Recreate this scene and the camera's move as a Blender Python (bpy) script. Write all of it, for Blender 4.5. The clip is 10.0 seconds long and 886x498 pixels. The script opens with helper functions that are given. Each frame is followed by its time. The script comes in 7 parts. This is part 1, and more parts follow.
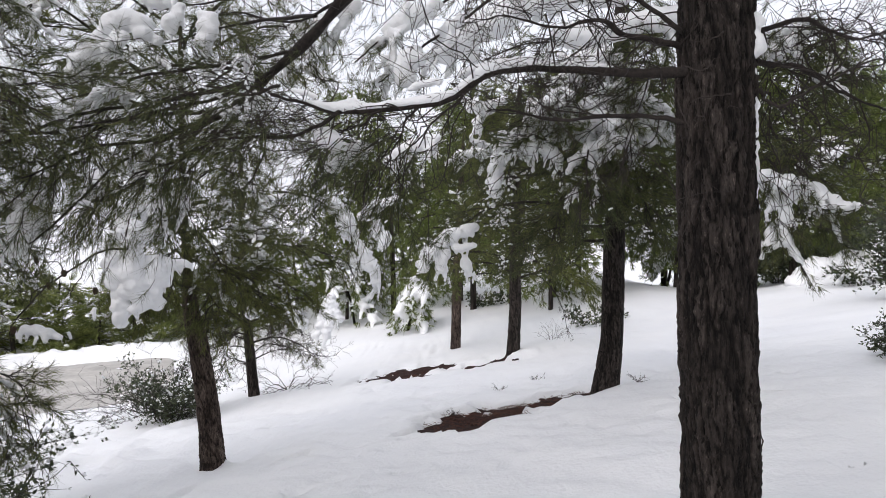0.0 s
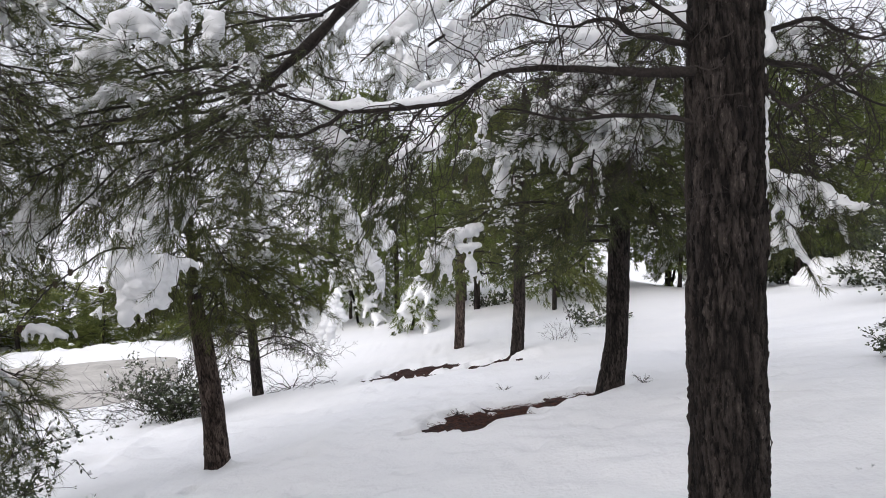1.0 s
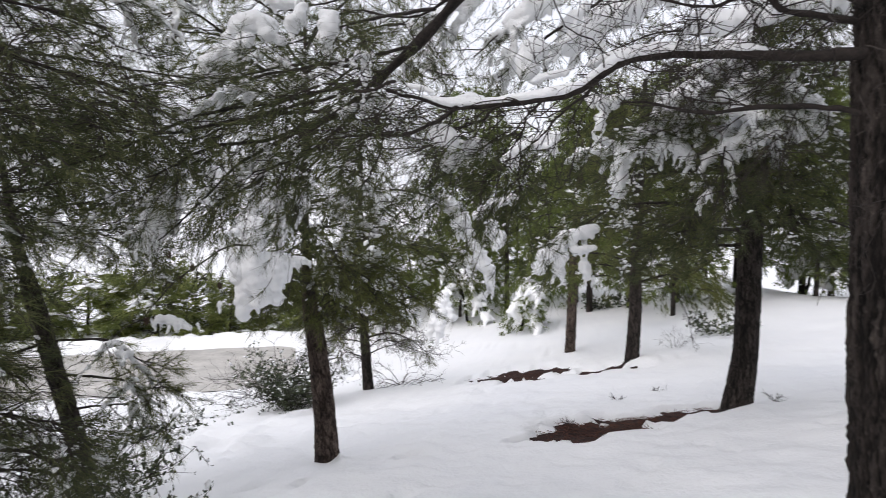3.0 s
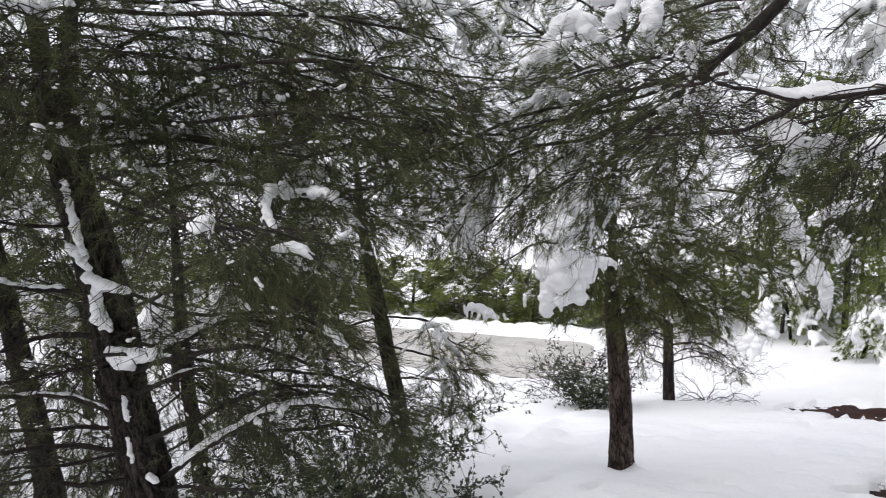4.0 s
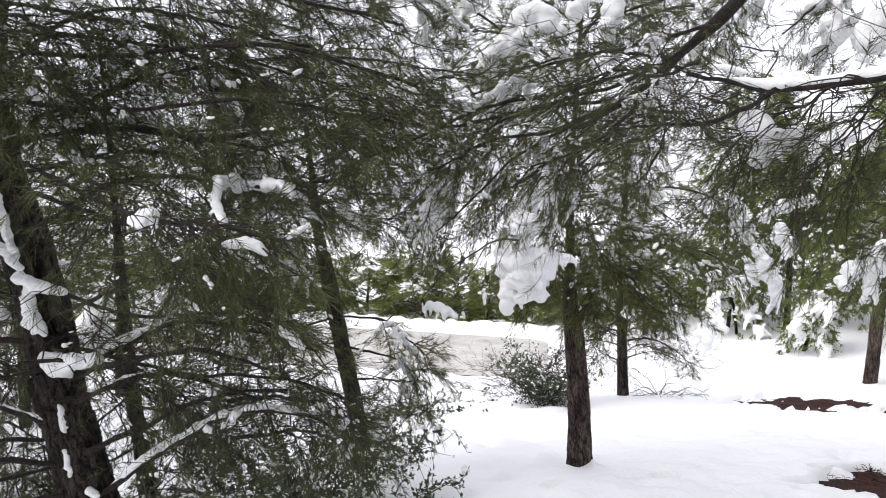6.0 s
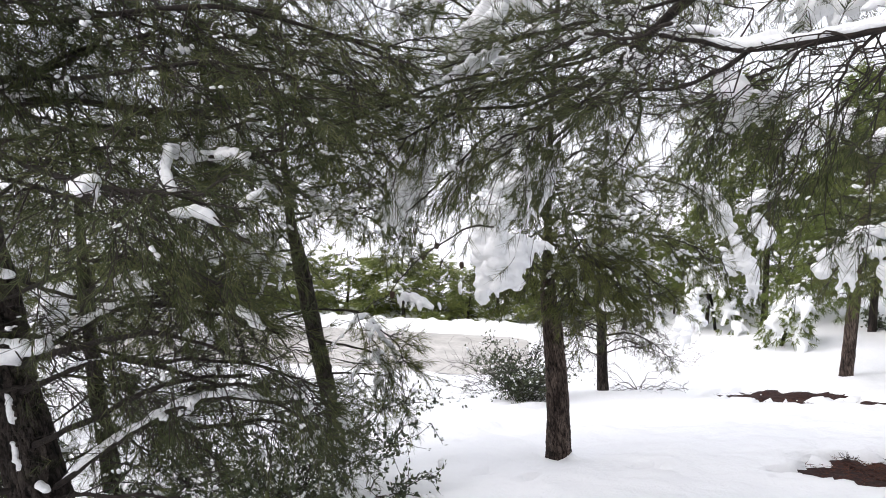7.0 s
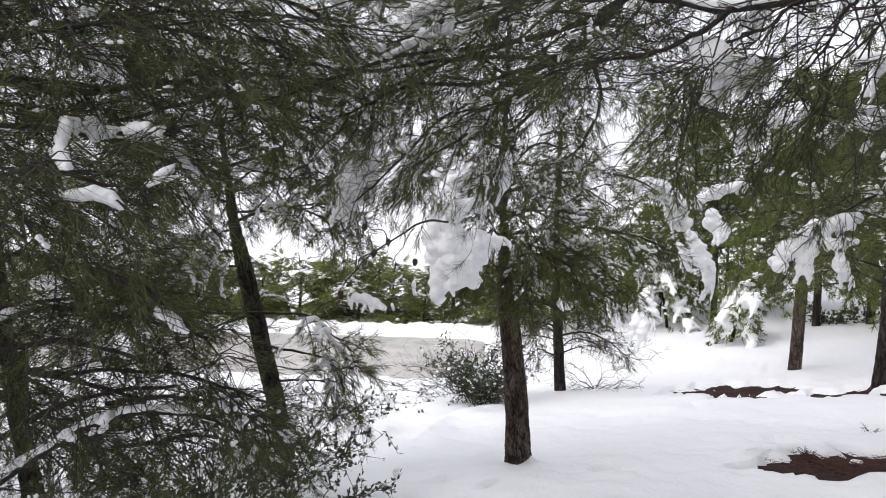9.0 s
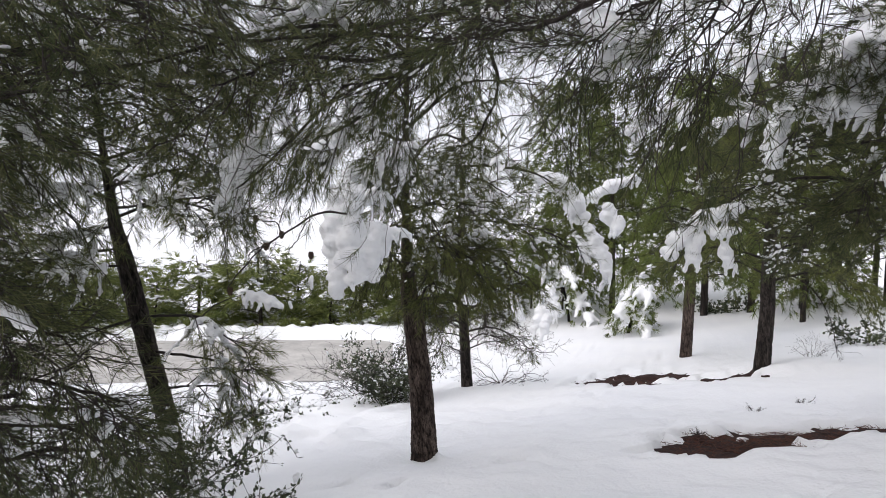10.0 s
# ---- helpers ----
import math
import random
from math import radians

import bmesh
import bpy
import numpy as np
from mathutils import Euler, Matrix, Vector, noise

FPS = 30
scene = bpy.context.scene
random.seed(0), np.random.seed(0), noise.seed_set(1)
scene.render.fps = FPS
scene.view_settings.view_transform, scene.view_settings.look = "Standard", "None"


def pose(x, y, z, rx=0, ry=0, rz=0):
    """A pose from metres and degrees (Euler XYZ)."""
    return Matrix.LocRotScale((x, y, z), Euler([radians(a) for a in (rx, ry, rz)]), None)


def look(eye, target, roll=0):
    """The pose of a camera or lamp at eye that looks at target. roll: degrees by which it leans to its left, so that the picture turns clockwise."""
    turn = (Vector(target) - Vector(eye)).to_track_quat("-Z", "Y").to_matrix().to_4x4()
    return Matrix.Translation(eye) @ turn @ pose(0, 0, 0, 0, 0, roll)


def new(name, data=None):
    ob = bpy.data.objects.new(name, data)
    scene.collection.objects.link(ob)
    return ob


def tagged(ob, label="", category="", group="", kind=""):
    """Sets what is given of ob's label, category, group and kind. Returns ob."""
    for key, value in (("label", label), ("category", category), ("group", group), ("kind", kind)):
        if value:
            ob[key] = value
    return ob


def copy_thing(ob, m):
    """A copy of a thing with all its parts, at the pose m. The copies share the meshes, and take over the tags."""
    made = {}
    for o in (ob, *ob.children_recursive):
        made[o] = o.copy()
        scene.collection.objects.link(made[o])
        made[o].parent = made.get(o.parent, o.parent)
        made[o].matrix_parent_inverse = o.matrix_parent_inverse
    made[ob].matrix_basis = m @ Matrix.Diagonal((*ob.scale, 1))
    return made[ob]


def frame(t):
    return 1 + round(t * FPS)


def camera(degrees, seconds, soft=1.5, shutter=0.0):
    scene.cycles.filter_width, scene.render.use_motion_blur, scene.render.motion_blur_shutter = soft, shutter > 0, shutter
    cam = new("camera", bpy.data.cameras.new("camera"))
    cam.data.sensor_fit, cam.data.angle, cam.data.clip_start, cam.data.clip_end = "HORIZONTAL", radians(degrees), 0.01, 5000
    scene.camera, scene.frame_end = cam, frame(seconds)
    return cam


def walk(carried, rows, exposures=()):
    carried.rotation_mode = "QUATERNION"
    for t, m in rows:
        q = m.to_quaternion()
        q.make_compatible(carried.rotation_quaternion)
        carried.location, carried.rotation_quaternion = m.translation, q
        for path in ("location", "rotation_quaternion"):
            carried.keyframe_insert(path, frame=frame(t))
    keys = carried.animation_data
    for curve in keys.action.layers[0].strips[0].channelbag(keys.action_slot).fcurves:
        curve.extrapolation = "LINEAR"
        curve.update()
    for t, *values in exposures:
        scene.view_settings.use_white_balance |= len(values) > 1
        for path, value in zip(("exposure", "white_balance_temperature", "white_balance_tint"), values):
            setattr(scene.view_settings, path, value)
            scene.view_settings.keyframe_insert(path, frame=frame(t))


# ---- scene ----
cam = camera(68.3, 10.0, soft=0.5, shutter=0.2)
PATH = [
    (0, (0.024, 0.013, 1.597), (0.047, 2.008, 1.451), -0.3),
    (0.5, (0.025, 0.016, 1.6), (0.045, 2.011, 1.453), -0.2),
    (1, (0.009, 0.019, 1.597), (0.022, 2.013, 1.45), -0.2),
    (1.5, (-0.005, 0.024, 1.61), (0.001, 2.019, 1.462), -0.1),
    (2, (-0.024, 0.044, 1.625), (-0.026, 2.039, 1.477), -0.1),
    (2.2, (-0.02, 0.056, 1.622), (-0.029, 2.05, 1.474), -0.2),
    (3.3, (0.0, 0.225, 1.61), (-0.601, 2.126, 1.449), 0.6),
    (3.5, (-0.002, 0.232, 1.615), (-0.824, 2.048, 1.449), 0.9),
    (4, (-0.046, 0.251, 1.631), (-1.206, 1.871, 1.455), 1.4),
    (4.5, (-0.12, 0.216, 1.638), (-1.34, 1.792, 1.46), 1.6),
    (5, (-0.169, 0.219, 1.615), (-1.392, 1.79, 1.434), 1.7),
    (5.5, (-0.172, 0.26, 1.608), (-1.295, 1.905, 1.429), 1.7),
    (6, (-0.136, 0.322, 1.609), (-1.178, 2.02, 1.433), 1.5),
    (6.2, (-0.114, 0.356, 1.603), (-1.131, 2.069, 1.428), 1.5),
    (7.5, (-0.216, 0.457, 1.466), (-1.205, 2.187, 1.296), 1.3),
    (8, (-0.306, 0.491, 1.465), (-1.271, 2.235, 1.3), 1.2),
    (8.5, (-0.294, 0.558, 1.445), (-1.206, 2.331, 1.29), 0.9),
    (9, (-0.247, 0.654, 1.44), (-1.119, 2.447, 1.282), 0.9),
    (9.5, (-0.211, 0.735, 1.429), (-0.933, 2.594, 1.276), 0.6),
    (10, (-0.243, 0.779, 1.374), (-0.854, 2.677, 1.223), 0.6),
]
walk(cam, [(t, look(eye, target, roll)) for t, eye, target, roll in PATH],
     [(0, -0.06, 6450, 14), (3.6, -0.06, 6450, 14), (4.6, 0.42, 6450, 14), (6.5, 0.45, 6450, 14), (8.0, 0.30, 6450, 14), (9.2, 0.09, 6450, 14), (10, -0.04, 6450, 14)])

import functools

# ---------------------------------------------------------------- world and light
world = bpy.data.worlds.new("overcast_sky")
scene.world = world
world.use_nodes = True
wn, wl = world.node_tree.nodes, world.node_tree.links
sky = wn.new("ShaderNodeTexSky")
sky.sky_type = "NISHITA"
sky.sun_disc = False
sky.sun_elevation, sky.sun_rotation = radians(41), radians(217)
sky.air_density, sky.dust_density, sky.ozone_density = 1.0, 6.0, 1.0
sky_gain = wn.new("ShaderNodeVectorMath")
sky_gain.operation = "SCALE"
sky_gain.inputs["Scale"].default_value = 0.10
cloud = wn.new("ShaderNodeMix")
cloud.data_type = "RGBA"
cloud.inputs["Factor"].default_value = 0.86
cloud.inputs["B"].default_value = (0.97, 1.0, 1.055, 1)
wl.new(sky.outputs[0], sky_gain.inputs[0])
wl.new(sky_gain.outputs[0], cloud.inputs["A"])
background = wn["Background"]
background.inputs["Strength"].default_value = 1.2
wl.new(cloud.outputs["Result"], background.inputs["Color"])

sun = new("sun", bpy.data.lights.new("sun", "SUN"))
sun.data.energy, sun.data.angle, sun.data.color = 1.5, radians(45), (1.0, 0.975, 0.95)
sun.matrix_world = look((0, 0, 22), (15.0, 20.0, 0))


# ---------------------------------------------------------------- materials
def material(name, rough=0.8, spec=0.3):
    m = bpy.data.materials.new(name)
    m.use_nodes = True
    b = m.node_tree.nodes["Principled BSDF"]
    b.inputs["Roughness"].default_value = rough
    b.inputs["Specular IOR Level"].default_value = spec
    return m, m.node_tree.nodes, m.node_tree.links, b


def coords(n, l, scale=(1, 1, 1)):
    tc, mp = n.new("ShaderNodeTexCoord"), n.new("ShaderNodeMapping")
    mp.inputs["Scale"].default_value = scale
    l.new(tc.outputs["Object"], mp.inputs["Vector"])
    return mp.outputs["Vector"]


def noise_tex(n, l, vec, scale, detail=6, rough=0.6):
    t = n.new("ShaderNodeTexNoise")
    t.inputs["Scale"].default_value, t.inputs["Detail"].default_value, t.inputs["Roughness"].default_value = scale, detail, rough
    l.new(vec, t.inputs["Vector"])
    return t.outputs["Fac"]


def ramp(n, l, fac, *stops):
    r = n.new("ShaderNodeValToRGB")
    e = r.color_ramp.elements
    while len(e) < len(stops):
        e.new(0.5)
    for k, (at, c) in zip(e, stops):
        k.position, k.color = at, (*c, 1)
    l.new(fac, r.inputs["Fac"])
    return r.outputs["Color"]


def bump(n, l, b, height, strength, distance):
    u = n.new("ShaderNodeBump")
    u.inputs["Strength"].default_value, u.inputs["Distance"].default_value = strength, distance
    l.new(height, u.inputs["Height"])
    l.new(u.outputs["Normal"], b.inputs["Normal"])


def mul(n, l, a, b, kind="MULTIPLY"):
    m = n.new("ShaderNodeMix")
    m.data_type, m.blend_type = "RGBA", kind
    m.inputs["Factor"].default_value = 1.0
    l.new(a, m.inputs["A"])
    l.new(b, m.inputs["B"])
    return m.outputs["Result"]


def snow_material(name, grain, dirt=0.0, relief=0.85):
    m, n, l, b = material(name, 0.55, 0.25)
    v = coords(n, l)
    c = ramp(n, l, noise_tex(n, l, v, grain * 0.08, 5), (0.3, (0.84, 0.85, 0.87)), (0.7, (0.9, 0.905, 0.91)))
    if dirt:
        d = ramp(n, l, noise_tex(n, l, v, 3.0, 8, 0.7), (0.0, (1, 1, 1)), (0.66, (1, 1, 1)), (0.8, (1 - dirt, 1 - dirt, 1 - dirt)))
        c = mul(n, l, c, d)
    l.new(c, b.inputs["Base Color"])
    add = n.new("ShaderNodeMath")
    add.operation = "MULTIPLY_ADD"
    add.inputs[1].default_value = 0.35
    l.new(noise_tex(n, l, v, grain * 4, 3), add.inputs[0])
    l.new(noise_tex(n, l, v, grain, 6, 0.55), add.inputs[2])
    bump(n, l, b, add.outputs[0], relief, 0.03)
    return m


def bark_material(name, deep, mid, light):
    m, n, l, b = material(name, 0.9, 0.2)
    v = coords(n, l, (1, 1, 0.3))
    fine = noise_tex(n, l, v, 85, 8, 0.7)
    wide = noise_tex(n, l, v, 9, 5)
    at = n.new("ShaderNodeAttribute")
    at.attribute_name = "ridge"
    # furrow shade is put into the colour: darkest where ridge is low
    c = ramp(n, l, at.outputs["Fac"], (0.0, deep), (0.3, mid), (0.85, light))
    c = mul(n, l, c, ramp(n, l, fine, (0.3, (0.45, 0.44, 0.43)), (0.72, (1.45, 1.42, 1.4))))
    # cracks are darkened in the colour too, beyond what their relief shades
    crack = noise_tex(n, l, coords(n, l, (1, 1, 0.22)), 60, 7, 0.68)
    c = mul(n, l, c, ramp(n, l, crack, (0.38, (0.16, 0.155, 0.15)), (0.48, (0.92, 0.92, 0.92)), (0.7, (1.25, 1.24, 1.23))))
    c = mul(n, l, c, ramp(n, l, wide, (0.3, (0.72, 0.7, 0.69)), (0.7, (1.2, 1.17, 1.14))))
    # pale lichen-grey scales here and there
    scale_ = noise_tex(n, l, coords(n, l, (1, 1, 0.4)), 95, 4, 0.65)
    c = mul(n, l, c, ramp(n, l, scale_, (0.0, (1, 1, 1)), (0.6, (1, 1, 1)), (0.7, (2.7, 2.7, 2.7))))
    l.new(c, b.inputs["Base Color"])
    bump(n, l, b, crack, 1.0, 0.03)
    return m


def island_material(name, dark, mid, light, rough=0.55, spec=0.35, through_light=0.0):
    """Blades and leaves: each one has a shade of its own."""
    m, n, l, b = material(name, rough, spec)
    g = n.new("ShaderNodeNewGeometry")
    c = ramp(n, l, g.outputs["Random Per Island"], (0.0, dark), (0.55, mid), (1.0, light))
    wide = noise_tex(n, l, coords(n, l), 1.6, 3)
    c = mul(n, l, c, ramp(n, l, wide, (0.3, (0.75, 0.8, 0.75)), (0.7, (1.2, 1.15, 1.0))))
    l.new(c, b.inputs["Base Color"])
    if through_light:
        t, mix = n.new("ShaderNodeBsdfTranslucent"), n.new("ShaderNodeMixShader")
        mix.inputs[0].default_value = through_light
        l.new(c, t.inputs["Color"])
        l.new(b.outputs[0], mix.inputs[1])
        l.new(t.outputs[0], mix.inputs[2])
        l.new(mix.outputs[0], n["Material Output"].inputs["Surface"])
    return m


def noise_material(name, scale, a, c, rough=0.85, spec=0.25, relief=0.02, stretch=(1, 1, 1)):
    m, n, l, b = material(name, rough, spec)
    v = coords(n, l, stretch)
    f = noise_tex(n, l, v, scale, 9, 0.7)
    k = ramp(n, l, f, (0.3, a), (0.72, c))
    k = mul(n, l, k, ramp(n, l, noise_tex(n, l, v, scale * 0.13, 3), (0.3, (0.75, 0.75, 0.75)), (0.7, (1.15, 1.15, 1.15))))
    l.new(k, b.inputs["Base Color"])
    bump(n, l, b, f, 0.6, relief)
    return m


SNOW_GROUND = snow_material("settled_snow", 7, 0.12, 0.5)
SNOW_CLUMP = snow_material("fluffy_snow", 26, 0.0, 0.45)
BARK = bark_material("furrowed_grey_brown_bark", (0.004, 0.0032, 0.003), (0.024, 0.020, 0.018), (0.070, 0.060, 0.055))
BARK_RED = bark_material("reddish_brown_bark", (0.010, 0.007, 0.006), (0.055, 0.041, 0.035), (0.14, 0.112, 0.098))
TWIG = noise_material("dark_twig_bark", 80, (0.016, 0.013, 0.0115), (0.062, 0.050, 0.044), relief=0.004)
LIMB = noise_material("dark_limb_bark", 55, (0.008, 0.0065, 0.006), (0.042, 0.033, 0.029), relief=0.008, stretch=(1, 1, 1))
NEEDLE = island_material("pine_needles", (0.028, 0.037, 0.017), (0.068, 0.081, 0.036), (0.15, 0.155, 0.075), 0.55, 0.2, 0.35)
NEEDLE_OLIVE = island_material("olive_pine_needles", (0.040, 0.050, 0.018), (0.105, 0.118, 0.042), (0.20, 0.205, 0.08), 0.55, 0.2, 0.4)
NEEDLE_GREEN = island_material("fresh_pine_needles", (0.050, 0.070, 0.018), (0.122, 0.154, 0.044), (0.225, 0.26, 0.09), 0.55, 0.2, 0.4)
# scrub beyond the road: distance haze is put into this lighter colour
HEDGE = island_material("olive_scrub_foliage", (0.08, 0.10, 0.035), (0.17, 0.20, 0.065), (0.28, 0.31, 0.12), 0.6, 0.2, 0.4)
LEAF = island_material("leathery_dark_leaves", (0.02, 0.032, 0.014), (0.045, 0.062, 0.026), (0.10, 0.12, 0.06), 0.4, 0.5, 0.1)
SOIL = noise_material("red_brown_soil_with_needle_litter", 30, (0.012, 0.006, 0.005), (0.055, 0.023, 0.018), relief=0.03)
ROAD = noise_material("wet_gritty_asphalt", 9, (0.40, 0.385, 0.36), (0.53, 0.51, 0.48), 0.6, 0.4, 0.01)
CONE = noise_material("brown_pine_cone", 60, (0.03, 0.02, 0.014), (0.1, 0.065, 0.045), relief=0.006)
LITTER = noise_material("fallen_needle_litter", 90, (0.05, 0.022, 0.016), (0.15, 0.07, 0.048), relief=0.004)
GRASS = noise_material("dry_grass_stems", 60, (0.12, 0.095, 0.06), (0.28, 0.23, 0.15), relief=0.003)


# ---------------------------------------------------------------- mesh helpers
rng = np.random.default_rng(7)
UP = np.array((0.0, 0.0, 1.0))


def unit(v):
    v = np.asarray(v, float)
    return v / np.maximum(np.linalg.norm(v, axis=-1, keepdims=True), 1e-9)


def mesh_from(name, verts, faces, mat, smooth=True, ridge=None):
    """verts: n x 3; faces: a list of m x k index arrays (triangles and quads apart)."""
    faces = [f for f in faces if len(f)]
    me = bpy.data.meshes.new(name)
    me.vertices.add(len(verts))
    me.vertices.foreach_set("co", np.asarray(verts, np.float32).ravel())
    loops = np.concatenate([f.ravel() for f in faces]).astype(np.int32)
    sizes = np.concatenate([np.full(len(f), f.shape[1], np.int32) for f in faces])
    me.loops.add(len(loops))
    me.loops.foreach_set("vertex_index", loops)
    me.polygons.add(len(sizes))
    me.polygons.foreach_set("loop_start", np.concatenate(([0], np.cumsum(sizes)[:-1])).astype(np.int32))
    me.polygons.foreach_set("use_smooth", np.full(len(sizes), smooth))
    if ridge is not None:
        a = me.attributes.new("ridge", "FLOAT", "POINT")
        a.data.foreach_set("value", np.asarray(ridge, np.float32))
    me.update(calc_edges=True)
    me.validate()
    me.materials.append(mat)
    return me


def part(name, me, parent, label="", kind=""):
    ob = new(name, me)
    ob.parent = parent
    return tagged(ob, label, kind=kind)


def thing(name, base, label, category, group="", kind=""):
    ob = new(name)
    ob.location = base
    ob.empty_display_size = 0.1
    return tagged(ob, label, category, group, kind)


def spline(ctrl, n):
    """A smooth curve through a few points."""
    c = np.asarray(ctrl, float)
    c = np.vstack((2 * c[0] - c[1], c, 2 * c[-1] - c[-2]))
    out = []
    for k in np.linspace(0, len(c) - 3 - 1e-6, n):
        i, u = int(k), k - int(k)
        a, b, d, e = c[i:i + 4]
        out.append(0.5 * (2 * b + (d - a) * u + (2 * a - 5 * b + 4 * d - e) * u * u + (3 * b - a - 3 * d + e) * u ** 3))
    return np.array(out)


def tube(pts, radii, sides, close=True):
    """Vertices and faces of a round tube along a curve."""
    pts, radii = np.asarray(pts, float), np.asarray(radii, float)
    t = unit(np.gradient(pts, axis=0))
    ref = np.where(np.abs(t[:, 2:3]) > 0.9, np.array([[1.0, 0, 0]]), UP)
    if np.abs(t[0, 2]) > 0.7:
        ref = np.tile((1.0, 0, 0), (len(t), 1))
    s = unit(np.cross(t, ref))
    r = np.cross(s, t)
    a = np.linspace(0, 2 * np.pi, sides, endpoint=False)
    ring = s[:, None] * np.cos(a)[None, :, None] + r[:, None] * np.sin(a)[None, :, None]
    v = (pts[:, None] + ring * radii[:, None, None]).reshape(-1, 3)
    i, j = np.meshgrid(np.arange(len(pts) - 1), np.arange(sides), indexing="ij")
    k = (j + 1) % sides
    f = np.stack((i * sides + j, i * sides + k, (i + 1) * sides + k, (i + 1) * sides + j), -1).reshape(-1, 4)
    return v, f


@functools.lru_cache(maxsize=None)
def lattice(seed, *shape):
    return np.random.default_rng(seed).random(shape)


def value_noise(x, y, seed=0, size=256):
    """Smooth noise 0..1 at the points (x, y)."""
    g = lattice(seed, size, size)
    xi, yi = np.floor(x).astype(int), np.floor(y).astype(int)
    u, v = x - xi, y - yi
    u, v = u * u * (3 - 2 * u), v * v * (3 - 2 * v)
    x0, x1, y0, y1 = xi % size, (xi + 1) % size, yi % size, (yi + 1) % size
    return (g[x0, y0] * (1 - u) + g[x1, y0] * u) * (1 - v) + (g[x0, y1] * (1 - u) + g[x1, y1] * u) * v


def fractal(x, y, seed=0, octaves=4):
    s, a = 0.0, 0.5
    for o in range(octaves):
        s = s + a * value_noise(x * 2 ** o + 17.3 * o, y * 2 ** o + 5.1 * o, seed + o)
        a *= 0.5
    return s


def plates(u, v, around, seed):
    """Bark plates: 0 in the furrows and 1 on the plates. u runs round the stem in whole cells, v along it."""
    jit = lattice(seed, around, 512, 3)
    ui, vi = np.floor(u).astype(int), np.floor(v).astype(int)
    d1, d2 = np.full(u.shape, 9.0), np.full(u.shape, 9.0)
    lift = np.zeros(u.shape)
    for du in (-1, 0, 1):
        for dv in (-1, 0, 1):
            cell = jit[(ui + du) % around, (vi + dv) % 512]
            d = np.hypot(ui + du + cell[..., 0] - u, vi + dv + cell[..., 1] - v)
            near = d < d1
            lift = np.where(near, cell[..., 2], lift)
            d2 = np.where(near, d1, np.minimum(d2, d))
            d1 = np.minimum(d1, d)
    return np.clip((d2 - d1) / 0.42, 0, 1), lift


def trunk_mesh(name, ctrl, radii, mat, sides, rows, depth, seed, flare=0.14):
    """A tapered stem with furrowed plates of bark and a flared foot."""
    pts = spline(ctrl, rows)
    rad = np.interp(np.linspace(0, 1, rows), np.linspace(0, 1, len(radii)), radii)
    length = np.concatenate(([0], np.cumsum(np.linalg.norm(np.diff(pts, axis=0), axis=1))))
    rad[-1] *= 0.03
    rad = rad * (1 + flare * np.exp(-np.maximum(length - 0.12, 0) / 0.16))
    v, f = tube(pts, rad, sides)
    a, h = np.meshgrid(np.linspace(0, 1, sides, endpoint=False), length)
    girth = 2 * np.pi * rad.mean()
    around = max(9, int(girth / 0.03))
    ease = np.minimum(1, np.minimum(a, 1 - a) * 8)
    wob = (fractal(a * girth * 14, h * 9, seed, 4) - 0.47) * 1.3 * ease
    fray = (fractal(a * girth * 70, h * 40, seed + 9, 3) - 0.45) * 0.9 * ease
    p, lift = plates(a * around + wob + fray, h / 0.21 + wob * 0.5 + fray * 0.5, around, seed)
    small, _ = plates(a * around * 3 + fray * 2, h / 0.055 + fray, around * 3, seed + 5)
    flake = fractal(a * girth * 160, h * 55, seed + 3, 3)
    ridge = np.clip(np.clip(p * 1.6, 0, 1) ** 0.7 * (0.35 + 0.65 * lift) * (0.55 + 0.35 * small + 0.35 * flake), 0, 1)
    out = depth * (ridge - 0.4) + depth * 0.5 * (flake - 0.5)
    axis = np.repeat(pts, sides, axis=0)
    v = v + unit(v - axis) * out.ravel()[:, None]
    return mesh_from(name, v, [f], mat, True, ridge.ravel())


def ico(levels):
    bm = bmesh.new()
    bmesh.ops.create_icosphere(bm, subdivisions=levels, radius=1)
    v = np.array([q.co[:] for q in bm.verts])
    f = np.array([[q.index for q in k.verts] for k in bm.faces])
    bm.free()
    return v, f


ICO1, ICO2 = ico(1), ico(2)
GRAIN = bpy.data.textures.new("snow_grain", "CLOUDS")
GRAIN.noise_scale, GRAIN.noise_depth = 0.03, 3


LUMPS = bpy.data.textures.new("snow_lumps", "CLOUDS")
LUMPS.noise_scale, LUMPS.noise_depth = 0.11, 1


def fluffy(ob, voxel, depth):
    """Merges overlapping lobes into one skin with a loose, grainy surface."""
    m = ob.modifiers.new("skin", "REMESH")
    m.mode, m.voxel_size, m.use_smooth_shade = "VOXEL", voxel, True
    d = ob.modifiers.new("grain", "DISPLACE")
    d.texture, d.strength, d.mid_level, d.texture_coords = GRAIN, depth, 0.5, "LOCAL"


